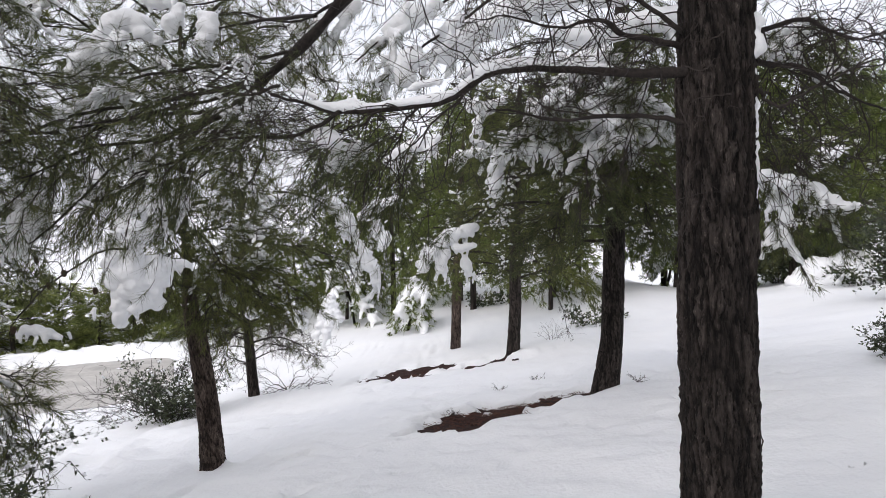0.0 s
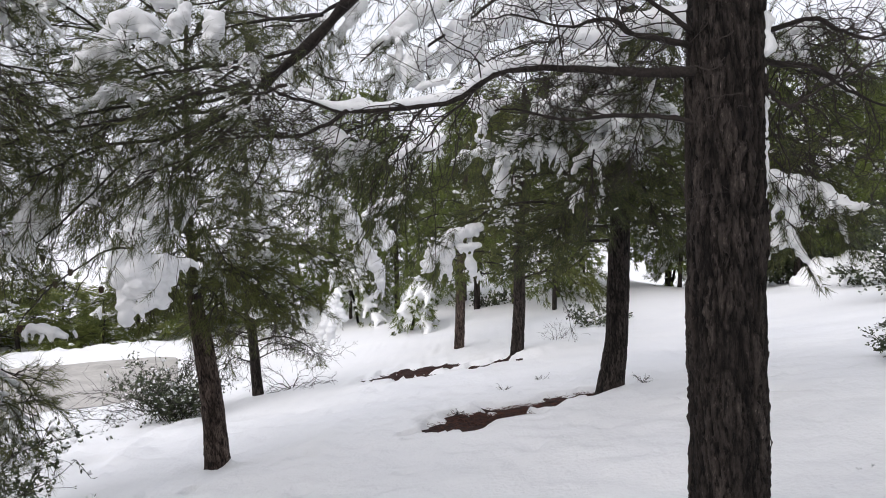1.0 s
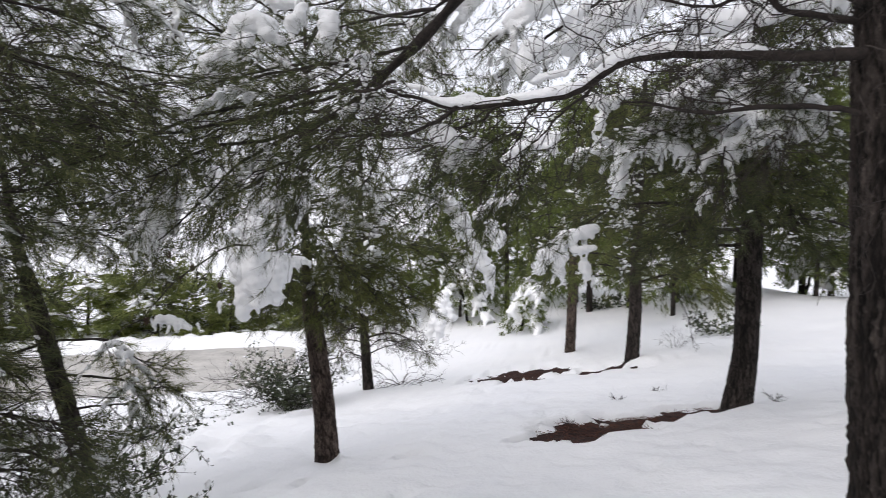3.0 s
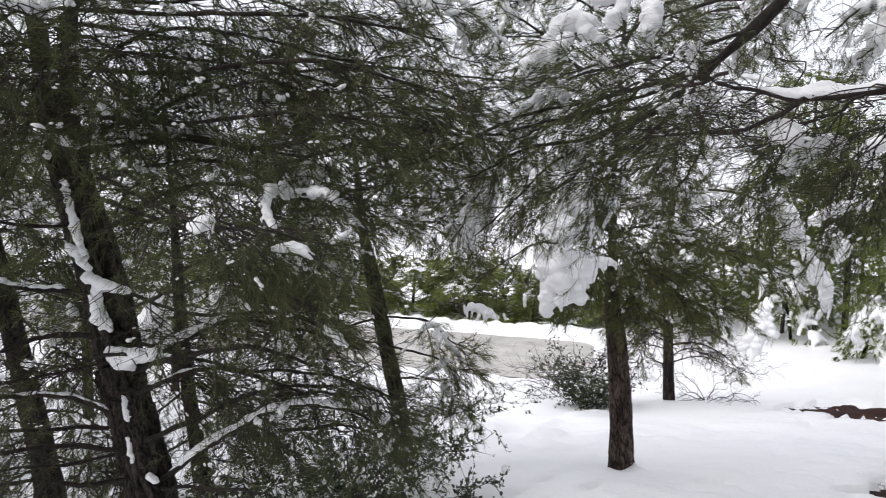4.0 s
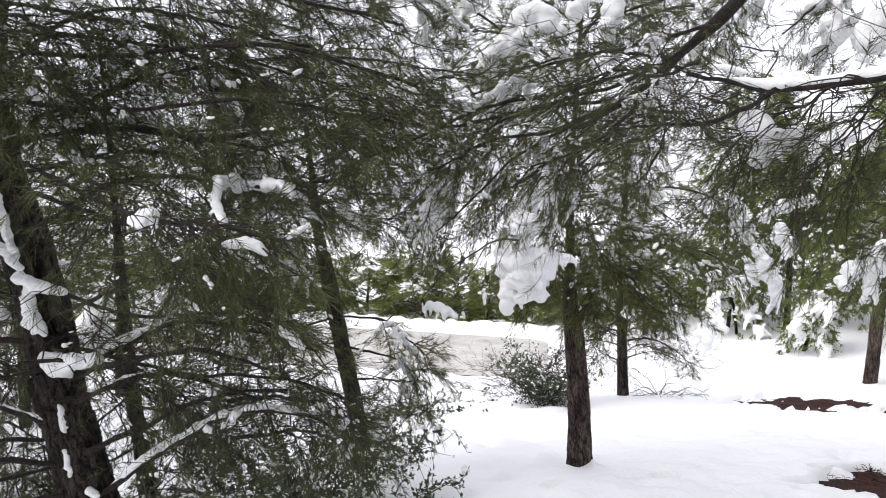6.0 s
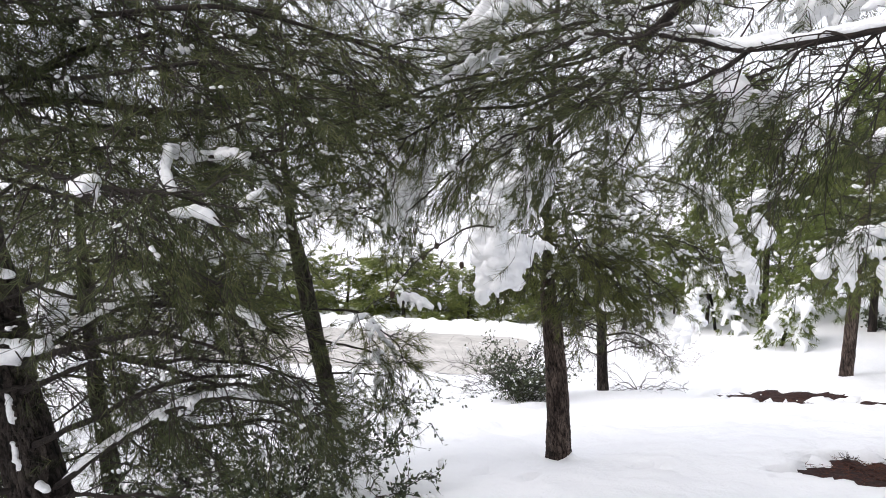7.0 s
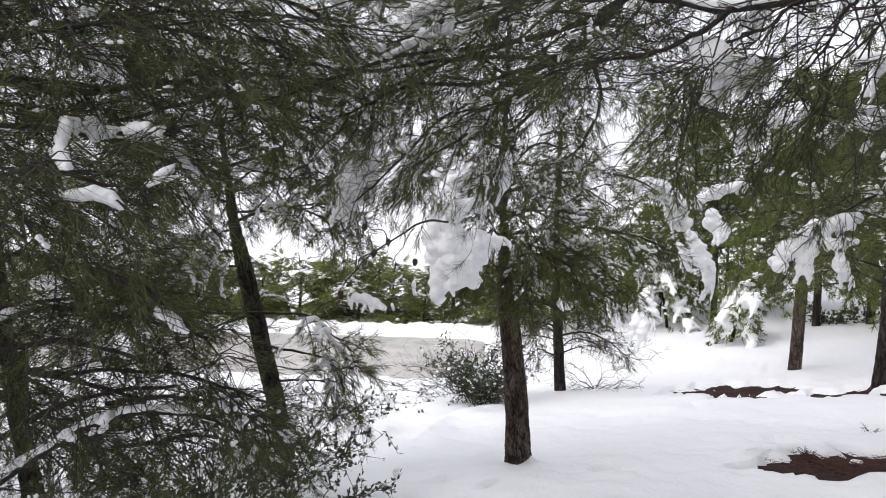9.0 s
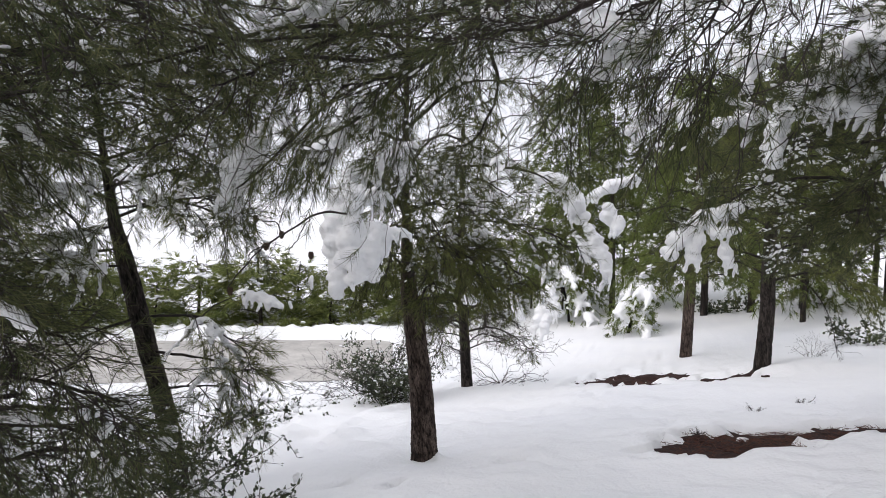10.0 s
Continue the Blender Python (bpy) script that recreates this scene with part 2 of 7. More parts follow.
class Foliage:
    """Gathers the twigs, needles and small snow of one tree, and turns them into its parts."""

    def __init__(self):
        self.tv, self.tf, self.count = [], [], 0
        self.shoots = []
        self.pads = []
        self.lobes = []

    def twig(self, pts, r0, r1, sides=3):
        v, f = tube(pts, np.linspace(r0, r1, len(pts)), sides)
        self.tv.append(v)
        self.tf.append(f + self.count)
        self.count += len(v)

    def build(self, tree, needles, width, length, mat, detail=1, snow=SNOW_CLUMP):
        if self.tv:
            part("twig_work", mesh_from("twig_work", np.concatenate(self.tv), [np.concatenate(self.tf)], TWIG), tree, "thin dark twigs", "stuff")
        if self.shoots:
            s = np.array(self.shoots)
            n = len(s)
            pos, way, size = s[:, None, 0:3], s[:, None, 3:6], s[:, None, 6:7]
            u = rng.uniform(0.1, 1.0, (n, needles, 1))
            az, lean = rng.uniform(0, 2 * np.pi, (n, needles, 1)), np.radians(rng.uniform(16, 58, (n, needles, 1)))
            side = unit(np.cross(way, UP + 0.01))
            over = np.cross(side, way)
            d = way * np.cos(lean) + (side * np.cos(az) + over * np.sin(az)) * np.sin(lean)
            d = unit(d - UP * 0.12)
            base = pos + way * size * u
            tip = base + d * length * rng.uniform(0.6, 1.15, (n, needles, 1))
            w = unit(np.cross(d, rng.normal(size=(n, needles, 3)))) * width
            v = np.stack((base - w, base + w, tip), 2).reshape(-1, 3)
            f = np.arange(len(v)).reshape(-1, 3)
            part("needles", mesh_from("needles", v, [f], mat, False), tree, "long green needles", "stuff")
        if self.pads:
            tv, tf = ICO1
            p = np.repeat(np.array(self.pads), 2 + detail, axis=0)
            n = len(p)
            p[:, 0:3] += rng.normal(size=(n, 3)) * p[:, 6:7] * (0.55, 0.55, 0.3)
            p[:, 6:9] *= rng.uniform(0.4, 0.85, (n, 1))
            way = unit(p[:, 3:6] * (1, 1, 0.8))
            side = unit(np.cross(way, UP + 0.01))
            over = np.cross(side, way)
            over = np.where(over[:, 2:3] < 0, -over, over)
            k = tv[None] * (1 + rng.uniform(-0.28, 0.28, (n, len(tv), 1)))
            k = k + rng.uniform(-0.25, 0.25, (n, 1, 3)) * (tv[None, :, 0:1] ** 2)
            k[:, :, 2] = np.where(k[:, :, 2] < 0, k[:, :, 2] * 0.45, k[:, :, 2])
            v = p[:, None, 0:3] + way[:, None] * k[:, :, 0:1] * p[:, None, 6:7] + side[:, None] * k[:, :, 1:2] * p[:, None, 7:8] + over[:, None] * k[:, :, 2:3] * p[:, None, 8:9]
            f = (tf[None] + (np.arange(n) * len(tv))[:, None, None]).reshape(-1, 3)
            part("snow", mesh_from("snow", v.reshape(-1, 3), [f], snow), tree, "small pads of white snow on the twigs", "stuff")


def wander(start, way, length, droop, curl, n):
    """A short curved twig."""
    u = np.linspace(0, 1, n)[:, None]
    k = np.cumsum(rng.normal(size=(n, 3)), axis=0) * curl * length / n
    k[0] = 0
    return start + way * u * length - UP * droop * length * u * u + k


def dress(fol, curve, first, count, length, droop=0.25, curl=0.25, twigs=5, shoot=0.12, snow=0.1, pad=0.03, bare=False, spread=0.9, thick=0.004, flat=0.5, seg=7, sub=4, frost=0.0, grain=2.2, load=0.0, heap=0.05):
    """Branchlets, twigs, shoots and small snow along a limb."""
    n = len(curve)
    way = unit(np.gradient(curve, axis=0))
    for i in range(count):
        s = first + (1 - first) * (i + rng.uniform(0, 1)) / count
        k = min(int(s * (n - 1)), n - 2)
        p = curve[k] + (curve[k + 1] - curve[k]) * (s * (n - 1) - k)
        t = way[k]
        side = unit(np.cross(t, UP + 0.01)) * (1 if i % 2 else -1)
        d = unit(t * rng.uniform(0.35, 1.0) + side * rng.uniform(0.2, 1.0) * spread + UP * rng.normal(-0.05, flat))
        ln = length * rng.uniform(0.55, 1.15) * (1.0 - 0.45 * (s - first) / (1 - first + 1e-6))
        b = wander(p, d, ln, droop * rng.uniform(0.3, 1.5), curl, seg)
        fol.twig(spline(b, 16) if bare else b, thick, thick * 0.4)
        bw = unit(np.gradient(b, axis=0))
        if load and value_noise(p[0:1] * 2 + 70, (p[1:2] + p[2:3]) * 2 + 70, 93)[0] < load:
            # snow heaped along the branchlet, in knobs that shrink to its tip
            for u in np.arange(0.0, 1.0, 0.5 * heap / max(ln, 0.1)):
                c = b[int(u * (seg - 1))] + (b[min(int(u * (seg - 1)) + 1, seg - 1)] - b[int(u * (seg - 1))]) * (u * (seg - 1) % 1)
                z = heap * rng.uniform(0.5, 1.15) * (1.1 - 0.6 * u)
                fol.lobes.append((*(c + UP * z * 0.35 + rng.normal(size=3) * heap * 0.3), z))
                for m in range(3):
                    k = z * rng.uniform(0.3, 0.55)
                    fol.lobes.append((*(c + UP * z * 0.2 + unit(rng.normal(size=3)) * z * 0.9 - UP * z * 0.3), k))
        for j in range(twigs):
            q = min(int(rng.uniform(0.25, 1.0) * (seg - 1) + 0.5), seg - 1) if j else seg - 1
            side2 = unit(np.cross(bw[q], UP + 0.01)) * (1 if j % 2 else -1)
            e = unit(bw[q] * rng.uniform(0.5, 1.1) + side2 * rng.uniform(0.1, 0.8) * (j > 0) + UP * rng.normal(0.0, 0.35))
            ts = shoot * rng.uniform(0.6, 1.4)
            w = wander(b[q], e, ts, 0.15, curl, 4)
            if sub:
                fol.twig(w[::4 - sub + 1] if sub < 4 else w, thick * 0.5, thick * 0.25)
            if bare:
                for m in range(2):
                    z = wander(w[rng.integers(1, 4)], unit(e + rng.normal(size=3) * 0.8), ts * 0.8, 0.1, curl * 1.3, 4)
                    fol.twig(spline(z, 8), thick * 0.42, thick * 0.25)
            else:
                white = frost > 0 and value_noise(w[1][0:1] * grain + 50, (w[1][1:2] * 0.7 + w[1][2:3] * 1.2) * grain + 50, 91)[0] > 1 - frost
                fol.shoots.append((*w[1], *unit(w[-1] - w[0]), ts * 0.8))
                for m in range((2 if seg > 3 else 1) * white):
                    z = pad * rng.uniform(0.6, 1.5)
                    fol.pads.append((*(w[m + 1] + UP * z * 0.2 + rng.normal(size=3) * pad * 0.5), *e, z * rng.uniform(0.8, 1.4), z, z * rng.uniform(0.5, 0.9)))
            if rng.uniform() < snow:
                z = pad * min(2.2, 0.75 * math.exp(rng.normal() * 0.55))
                c = w[2] + UP * z * 0.25
                fol.pads.append((*c, *e, z * rng.uniform(0.8, 1.5), z, z * rng.uniform(0.5, 0.9)))


def limb(tree, fol, ctrl, r0, r1, name="limb", sides=7, mat=None, rows=26, **how):
    """One limb as a part of its tree, dressed with twigs. ctrl: a few points in the world."""
    c = np.asarray(ctrl, float) - np.array(tree.location)
    curve = spline(c, rows)
    wob = np.cumsum(rng.normal(size=curve.shape), axis=0) * 0.0035
    curve = curve + wob - wob[0]
    rad = np.linspace(r0, r1, rows) * (1 + 0.12 * rng.normal(size=rows))
    v, f = tube(curve, np.maximum(rad, 0.001), sides)
    part(name, mesh_from("limb", v, [f], mat or (LIMB if r0 > 0.0085 else TWIG)), tree)
    if how:
        fol.lobes = []
        dress(fol, curve, **how)
        if fol.lobes:
            lo = np.array(fol.lobes)
            tv, tf = ICO2
            k = lo[:, None, :3] + tv[None] * lo[:, None, 3:4] * rng.uniform(0.85, 1.15, (len(lo), len(tv), 1)) * (1, 1, 0.8)
            f = (tf[None] + (np.arange(len(lo)) * len(tv))[:, None, None]).reshape(-1, 3)
            ob = part("snow", mesh_from("snow", k.reshape(-1, 3), [f], SNOW_CLUMP), tree, "knobbly snow heaped along a bough", "stuff")
            fluffy(ob, 0.5 * how.get("heap", 0.05), 0.4 * how.get("heap", 0.05))
    return curve


def snow_clump(ctrl, radius, label, flat=0.8, drips=0, drip=0.2, count=0, seed=1, voxel=0.014, wide=1.0, tree=None, lean=(0, 0), also=(), knobs=3):
    """Soft snow lying along a bough, merged from round lobes into one skin. also: further strands (points, radius) of the same heap.
    Short frayed tongues hang from it, with needle tips poking out of them."""
    r = np.random.default_rng(seed)
    strands = [(np.asarray(ctrl, float), radius)] + [(np.asarray(p, float), z) for p, z in also]
    base = strands[0][0].mean(axis=0)
    v, f = ICO2
    vs, fs, k, tips = [], [], 0, []

    def lobe(p, sx, sy, sz):
        nonlocal k
        vs.append(p + v * (1 + r.uniform(-0.06, 0.06, (len(v), 1))) * (sx, sy, sz))
        fs.append(f + k)
        k += len(v)

    for pts, rad in strands:
        way = np.linalg.norm(np.diff(pts, axis=0), axis=1).sum()
        n = max(3, int(way / (rad * 0.42)), count // 2)
        curve = spline(pts - base, n)
        for i, p in enumerate(curve):
            s = i / (n - 1)
            z = rad * r.uniform(0.78, 1.1) * (1.05 - 0.3 * abs(2 * s - 1) ** 2)
            p = p + r.normal(size=3) * rad * (0.22 * wide, 0.22 * wide, 0.14)
            lobe(p, z, z, z * flat)
            for m in range(knobs):
                d = unit(r.normal(size=3) * (1, 1, 0.8))
                q = z * r.uniform(0.22, 0.42)
                lobe(p + d * (z, z, z * flat) * r.uniform(0.75, 0.95), q, q, q * 0.9)
    for i in range(drips):
        pts, rad = strands[r.integers(0, len(strands))]
        curve = spline(pts - base, 12)
        p = curve[r.integers(0, 12)] + r.normal(size=3) * rad * (0.55 * wide, 0.55 * wide, 0.1) - UP * rad * 0.35
        d = unit((r.normal() * 0.28 + lean[0], r.normal() * 0.28 + lean[1], -1))
        ln, z = drip * r.uniform(0.25, 0.75), rad * r.uniform(0.22, 0.42)
        n = max(4, int(ln / (z * 0.6)))
        for m in range(n):
            q = m / (n - 1)
            t = z * (1 - 0.3 * q) * r.uniform(0.75, 1.2)
            lobe(p + d * ln * q + r.normal(size=3) * z * 0.1, t, t, t * 1.25)
        if i % 3 == 0:
            tips.append((*(p + d * ln * 0.6 + base), *d, ln * 0.5))
    ob = new("snow_clump", mesh_from("snow_clump", np.concatenate(vs), [np.concatenate(fs)], SNOW_CLUMP))
    ob.location = base
    small = min([z for _, z in strands])
    m = ob.modifiers.new("skin", "REMESH")
    m.mode, m.voxel_size, m.use_smooth_shade = "VOXEL", min(voxel * 1.3, 0.0055 + small * 0.095), True
    m = ob.modifiers.new("settle", "SMOOTH")
    m.factor, m.iterations = 0.5, 5
    for tex, strength in ((LUMPS, radius * 0.3), (GRAIN, 0.004 + radius * 0.06)):
        m = ob.modifiers.new("relief", "DISPLACE")
        m.texture, m.strength, m.mid_level, m.texture_coords = tex, strength, 0.5, "LOCAL"
    if tree and tips:
        g = Foliage()
        for t in tips:
            g.shoots.append((*(np.array(t[:3]) - np.array(tree.location)), *t[3:]))
        g.build(tree, 18, 0.0009 + radius * 0.004, 0.06 + radius * 0.3, NEEDLE)
    return tagged(ob, label, "snow", "snow clumps on the branches")


def snow_ridge(tree, curve, a, b, radius, lift):
    """Snow along the top of a limb, uneven in height."""
    n = len(curve)
    u = np.linspace(a, b, 60)
    p = np.stack([np.interp(u * (n - 1), np.arange(n), curve[:, k]) for k in range(3)], 1)
    h = radius * (0.45 + 1.1 * value_noise(u * 23, u * 0 + 3.3, int(a * 100) + 5)) * np.clip(np.minimum(u - a, b - u) / (b - a) * 12, 0.05, 1)
    v, f = tube(p + UP * (lift + h[:, None] * 0.5), h, 14)
    v = v + rng.normal(size=v.shape) * 0.0015
    part("snow", mesh_from("snow", v, [f], SNOW_CLUMP), tree, "ridge of snow lying along the limb")


# ---------------------------------------------------------------- the ground
def road_end(x, y):
    """1 where the road runs, 0 past the bend where the bank hides it."""
    return 1 / (1 + np.exp(np.clip((0.927 * x + 0.375 * y + 0.5) / 0.35, -30, 30)))


def rise(x, y):
    """The slope eases into a shelf behind the pines, past the end of the road."""
    past = 1 / (1 + np.exp(-np.clip((0.927 * x + 0.375 * y - 3.6) / 0.9, -30, 30)))
    return 0.095 * np.clip(y - 14.5, 0, 16) * past / (1 + np.exp(np.clip((x - 8.5) / 0.8, -30, 30)))


def slope(x, y):
    """The bare lie of the land: it falls away from the camera and to the road, which runs across at the bottom."""
    xs = np.where(x > 12, 12 + 12 * np.tanh((x - 12) / 12), x)
    ys = np.maximum(y, -6 + 0 * y)
    z = -0.515 + 0.15 * (xs - 1.76) - 0.15 * (ys - 7.22)
    w = -0.375 * x + 0.927 * y
    z = z - 0.75 * road_end(x, y) * np.exp(-((w - 16.8) / 2.0) ** 2)
    z = np.log(np.exp(np.clip(z / 0.16, -60, 60)) + np.exp(-3.5 / 0.16)) * 0.16
    return z + rise(x, y)


PATCHES = [  # x, y, half length, half width, turn
    (0.48, 6.78, 0.85, 0.5, 34), (1.28, 7.22, 0.85, 0.3, 22), (-0.45, 12.4, 1.15, 0.85, 28), (-0.42, 11.1, 0.5, 0.45, 8), (0.75, 11.5, 0.85, 0.34, 22)]


FEET = [(-2.3, 6.4, 0.6, -0.07), (-2.13, 6.40, 0.09, 0.10), (1.98, 6.95, 0.25, 0.06), (-3.1, 11.2, 0.3, 0.06), (0.52, 14.55, 0.4, 0.08), (1.52, 11.8, 0.35, 0.07), (1.9, 12.6, 0.9, 0.13), (0.9, 9.6, 0.9, 0.07), (-0.6, 9.3, 1.1, 0.06), (2.6, 9.2, 0.8, 0.07)]


def patch_mask(x, y):
    m = np.zeros(np.shape(x))
    for px, py, a, b, turn in PATCHES:
        c, s = math.cos(radians(turn)), math.sin(radians(turn))
        u, v = (x - px) * c + (y - py) * s, -(x - px) * s + (y - py) * c
        v = v + (fractal(x * 2.2 + 40, y * 2.2 + 40, 51, 3) - 0.45) * 0.16
        d = 1 - np.hypot(u / a, v / b) + (fractal(x * 4 + 9, y * 7 + 9, 61, 5) - 0.45) * 1.35
        m = np.maximum(m, np.clip(d * 3.5, 0, 1))
    return m


def snow_lie(x, y):
    near = np.exp(-np.hypot(x, y) / 60)
    z = slope(x, y)
    z = z + near * (0.16 * (fractal(x * 0.55 + 30, y * 0.55 + 30, 11, 3) - 0.44) + 0.07 * (fractal(x * 2.3 + 7, y * 2.3 + 7, 21, 3) - 0.44) + 0.075 * (fractal(x * 5 + 7, y * 5 + 7, 25, 4) - 0.44))
    dent = np.clip(fractal(x * 4 + 100, y * 4 + 100, 31, 2) - 0.52, 0, 1)
    z = z - dent * 1.1 * near * np.clip(fractal(x * 0.8 + 60, y * 0.8 + 60, 35, 2) * 3 - 0.9, 0, 1)
    w = -0.375 * x + 0.927 * y
    z = z + 0.25 * np.exp(-((w - 24.2) / 0.7) ** 2) * (0.25 + 1.6 * fractal(x * 1.8 + 80, y * 1.8 + 80, 41, 3))
    bushy = np.exp(-((w - 15.5) / 2.2) ** 2) * np.clip((-x - 3) / 2, 0, 1)
    z = z + bushy * 1.1 * np.clip(fractal(x * 2.6 + 3, y * 2.6 + 3, 45, 3) - 0.42, 0, 1)
    scrub = np.exp(-((x + 4.3) / 1.4) ** 2 - ((y - 7.6) / 2.6) ** 2)
    z = z + scrub * 0.42 * np.clip(fractal(x * 3.1 + 13, y * 3.1 + 13, 48, 3) - 0.4, 0, 1)
    mound = np.exp(-(((x - 11.5) / 1.1) ** 2 + ((y - 17.9) / 1.0) ** 2))
    z = z + 1.0 * mound * (0.7 + 0.6 * fractal(x * 2 + 15, y * 2 + 15, 47, 3))
    road = np.clip((np.minimum(w - 18.1, 23.5 - w)) / 0.5, 0, 1) * np.clip(road_end(x, y) * 1.5 - 0.2, 0, 1)
    z = z * (1 - road) + (-3.72) * road
    for fx, fy, r, h in FEET:
        z = z + h * np.exp(-((x - fx) ** 2 + (y - fy) ** 2) / r ** 2)
    return z


def snow_height(x, y):
    return snow_lie(x, y) - 0.17 * patch_mask(x, y)


def axis_steps(lo, hi, fine_lo, fine_hi, fine, grow):
    a = list(np.arange(fine_lo, fine_hi, fine))
    s = fine
    while a[-1] < hi:
        s *= grow
        a.append(a[-1] + s)
    s = fine
    while a[0] > lo:
        s *= grow
        a.insert(0, a[0] - s)
    return np.array(a)


gx = axis_steps(-900, 900, -4.9, 3.6, 0.07, 1.06)
gy = axis_steps(-900, 900, 3.4, 8.0, 0.065, 1.055)
X, Y = np.meshgrid(gx, gy, indexing="ij")
Z = snow_height(X, Y)
nx, ny = X.shape
I, J = np.meshgrid(np.arange(nx - 1), np.arange(ny - 1), indexing="ij")
quads = np.stack((I * ny + J, (I + 1) * ny + J, (I + 1) * ny + J + 1, I * ny + J + 1), -1).reshape(-1, 4)
ground = new("ground", mesh_from("ground", np.stack((X, Y, Z), -1).reshape(-1, 3), [quads], SNOW_GROUND))
tagged(ground, "sloping ground under deep soft white snow", "ground", kind="structure")


def ground_z(x, y):
    return float(snow_height(np.array(float(x)), np.array(float(y))))


def soil_patch(px, py, a, b, turn, seed):
    """Bare red earth in a hollow of the snow, with uneven clods."""
    r = max(a, b) * 1.4
    sx = np.arange(px - r, px + r, 0.04)
    sy = np.arange(py - r, py + r, 0.04)
    x, y = np.meshgrid(sx, sy, indexing="ij")
    z = snow_lie(x, y) - 0.085 + 0.06 * (fractal(x * 5, y * 5, seed, 4) - 0.45) - (np.hypot(x - px, y - py) > r * 0.95) * 0.3
    i, j = np.meshgrid(np.arange(len(sx) - 1), np.arange(len(sy) - 1), indexing="ij")
    n = len(sy)
    f = np.stack((i * n + j, (i + 1) * n + j, (i + 1) * n + j + 1, i * n + j + 1), -1).reshape(-1, 4)
    ob = new("soil_patch", mesh_from("soil_patch", np.stack((x, y, z), -1).reshape(-1, 3), [f], SOIL))
    return tagged(ob, "bare red-brown earth with needle litter showing through melted snow", "soil", "bare earth patches", "structure")


for i, row in enumerate(PATCHES):
    soil_patch(*row, 70 + i)


def litter(count, seed):
    """Fallen needles and twig ends strewn over the bare earth."""
    r = np.random.default_rng(seed)
    vs, fs = [], []
    while len(vs) < count:
        px, py, a, b, turn = PATCHES[r.choice(len(PATCHES), p=(0.5, 0.3, 0.1, 0.05, 0.05))]
        x, y = px + r.normal() * a * 0.6, py + r.normal() * a * 0.6
        if patch_mask(np.array(x), np.array(y)) < 0.75:
            continue
        z = float(snow_lie(np.array(x), np.array(y))) - 0.07 + r.uniform(0, 0.02)
        d, n = r.uniform(0, math.tau), r.uniform(0.03, 0.09)
        w = 0.0022
        c, s = math.cos(d), math.sin(d)
        k = len(vs) * 4
        vs.append([(x - s * w, y + c * w, z), (x + s * w, y - c * w, z), (x + c * n, y + s * n, z + r.uniform(-0.01, 0.03)), (x, y, z + 0.005)])
        fs.append([(k, k + 1, k + 2), (k, k + 2, k + 3), (k + 1, k + 3, k + 2)])
    ob = new("needle_litter", mesh_from("needle_litter", np.array(vs).reshape(-1, 3), [np.array(fs).reshape(-1, 3)], LITTER, False))
    tagged(ob, "rust-coloured fallen needles strewn over bare earth", "litter", kind="stuff")


litter(1500, 5)

# the road: a strip of wet asphalt across the foot of the slope
along, across = np.array((0.927, 0.375)), np.array((-0.375, 0.927))
ru, rw = np.arange(-90, 0.4, 1.0), np.linspace(18.2, 23.4, 14)
RU, RW = np.meshgrid(ru, rw, indexing="ij")
rz = -3.52 + 0.05 * (1 - ((RW - 20.8) / 2.6) ** 2)
rv = np.stack((along[0] * RU + across[0] * RW, along[1] * RU + across[1] * RW, rz), -1).reshape(-1, 3)
i, j = np.meshgrid(np.arange(len(ru) - 1), np.arange(len(rw) - 1), indexing="ij")
rf = np.stack((i * 14 + j, (i + 1) * 14 + j, (i + 1) * 14 + j + 1, i * 14 + j + 1), -1).reshape(-1, 4)
tagged(new("road", mesh_from("road", rv, [rf], ROAD)), "cleared wet grey asphalt road between banks of snow", "road", kind="structure")


# the ploughed bank of snow along the far side of the road
bu, bw_ = np.arange(-36, 1.2, 0.11), np.linspace(23.2, 25.6, 24)
BU, BW = np.meshgrid(bu, bw_, indexing="ij")
swell = np.exp(-((BW - 24.2) / 0.62) ** 2)
bz = -3.66 + swell * (0.32 + 0.3 * fractal(BU * 1.3 + 60, BW * 1.6 + 60, 141, 4)) + 0.34 * (fractal(BU * 3.6 + 9, BW * 3.6 + 9, 151, 3) - 0.45) * swell
bv = np.stack((along[0] * BU + across[0] * BW, along[1] * BU + across[1] * BW, bz), -1).reshape(-1, 3)
i, j = np.meshgrid(np.arange(len(bu) - 1), np.arange(23), indexing="ij")
bf = np.stack((i * 24 + j, (i + 1) * 24 + j, (i + 1) * 24 + j + 1, i * 24 + j + 1), -1).reshape(-1, 4)
tagged(new("snow_bank", mesh_from("snow_bank", bv, [bf], SNOW_GROUND)), "lumpy ploughed bank of snow beside the road", "snow bank", kind="structure")


# ---------------------------------------------------------------- trees and shrubs
def pine(name, base, label, group=""):
    return thing(name, base, label, "tree", group)


def local(tree, ctrl):
    return np.asarray(ctrl, float) - np.array(tree.location)


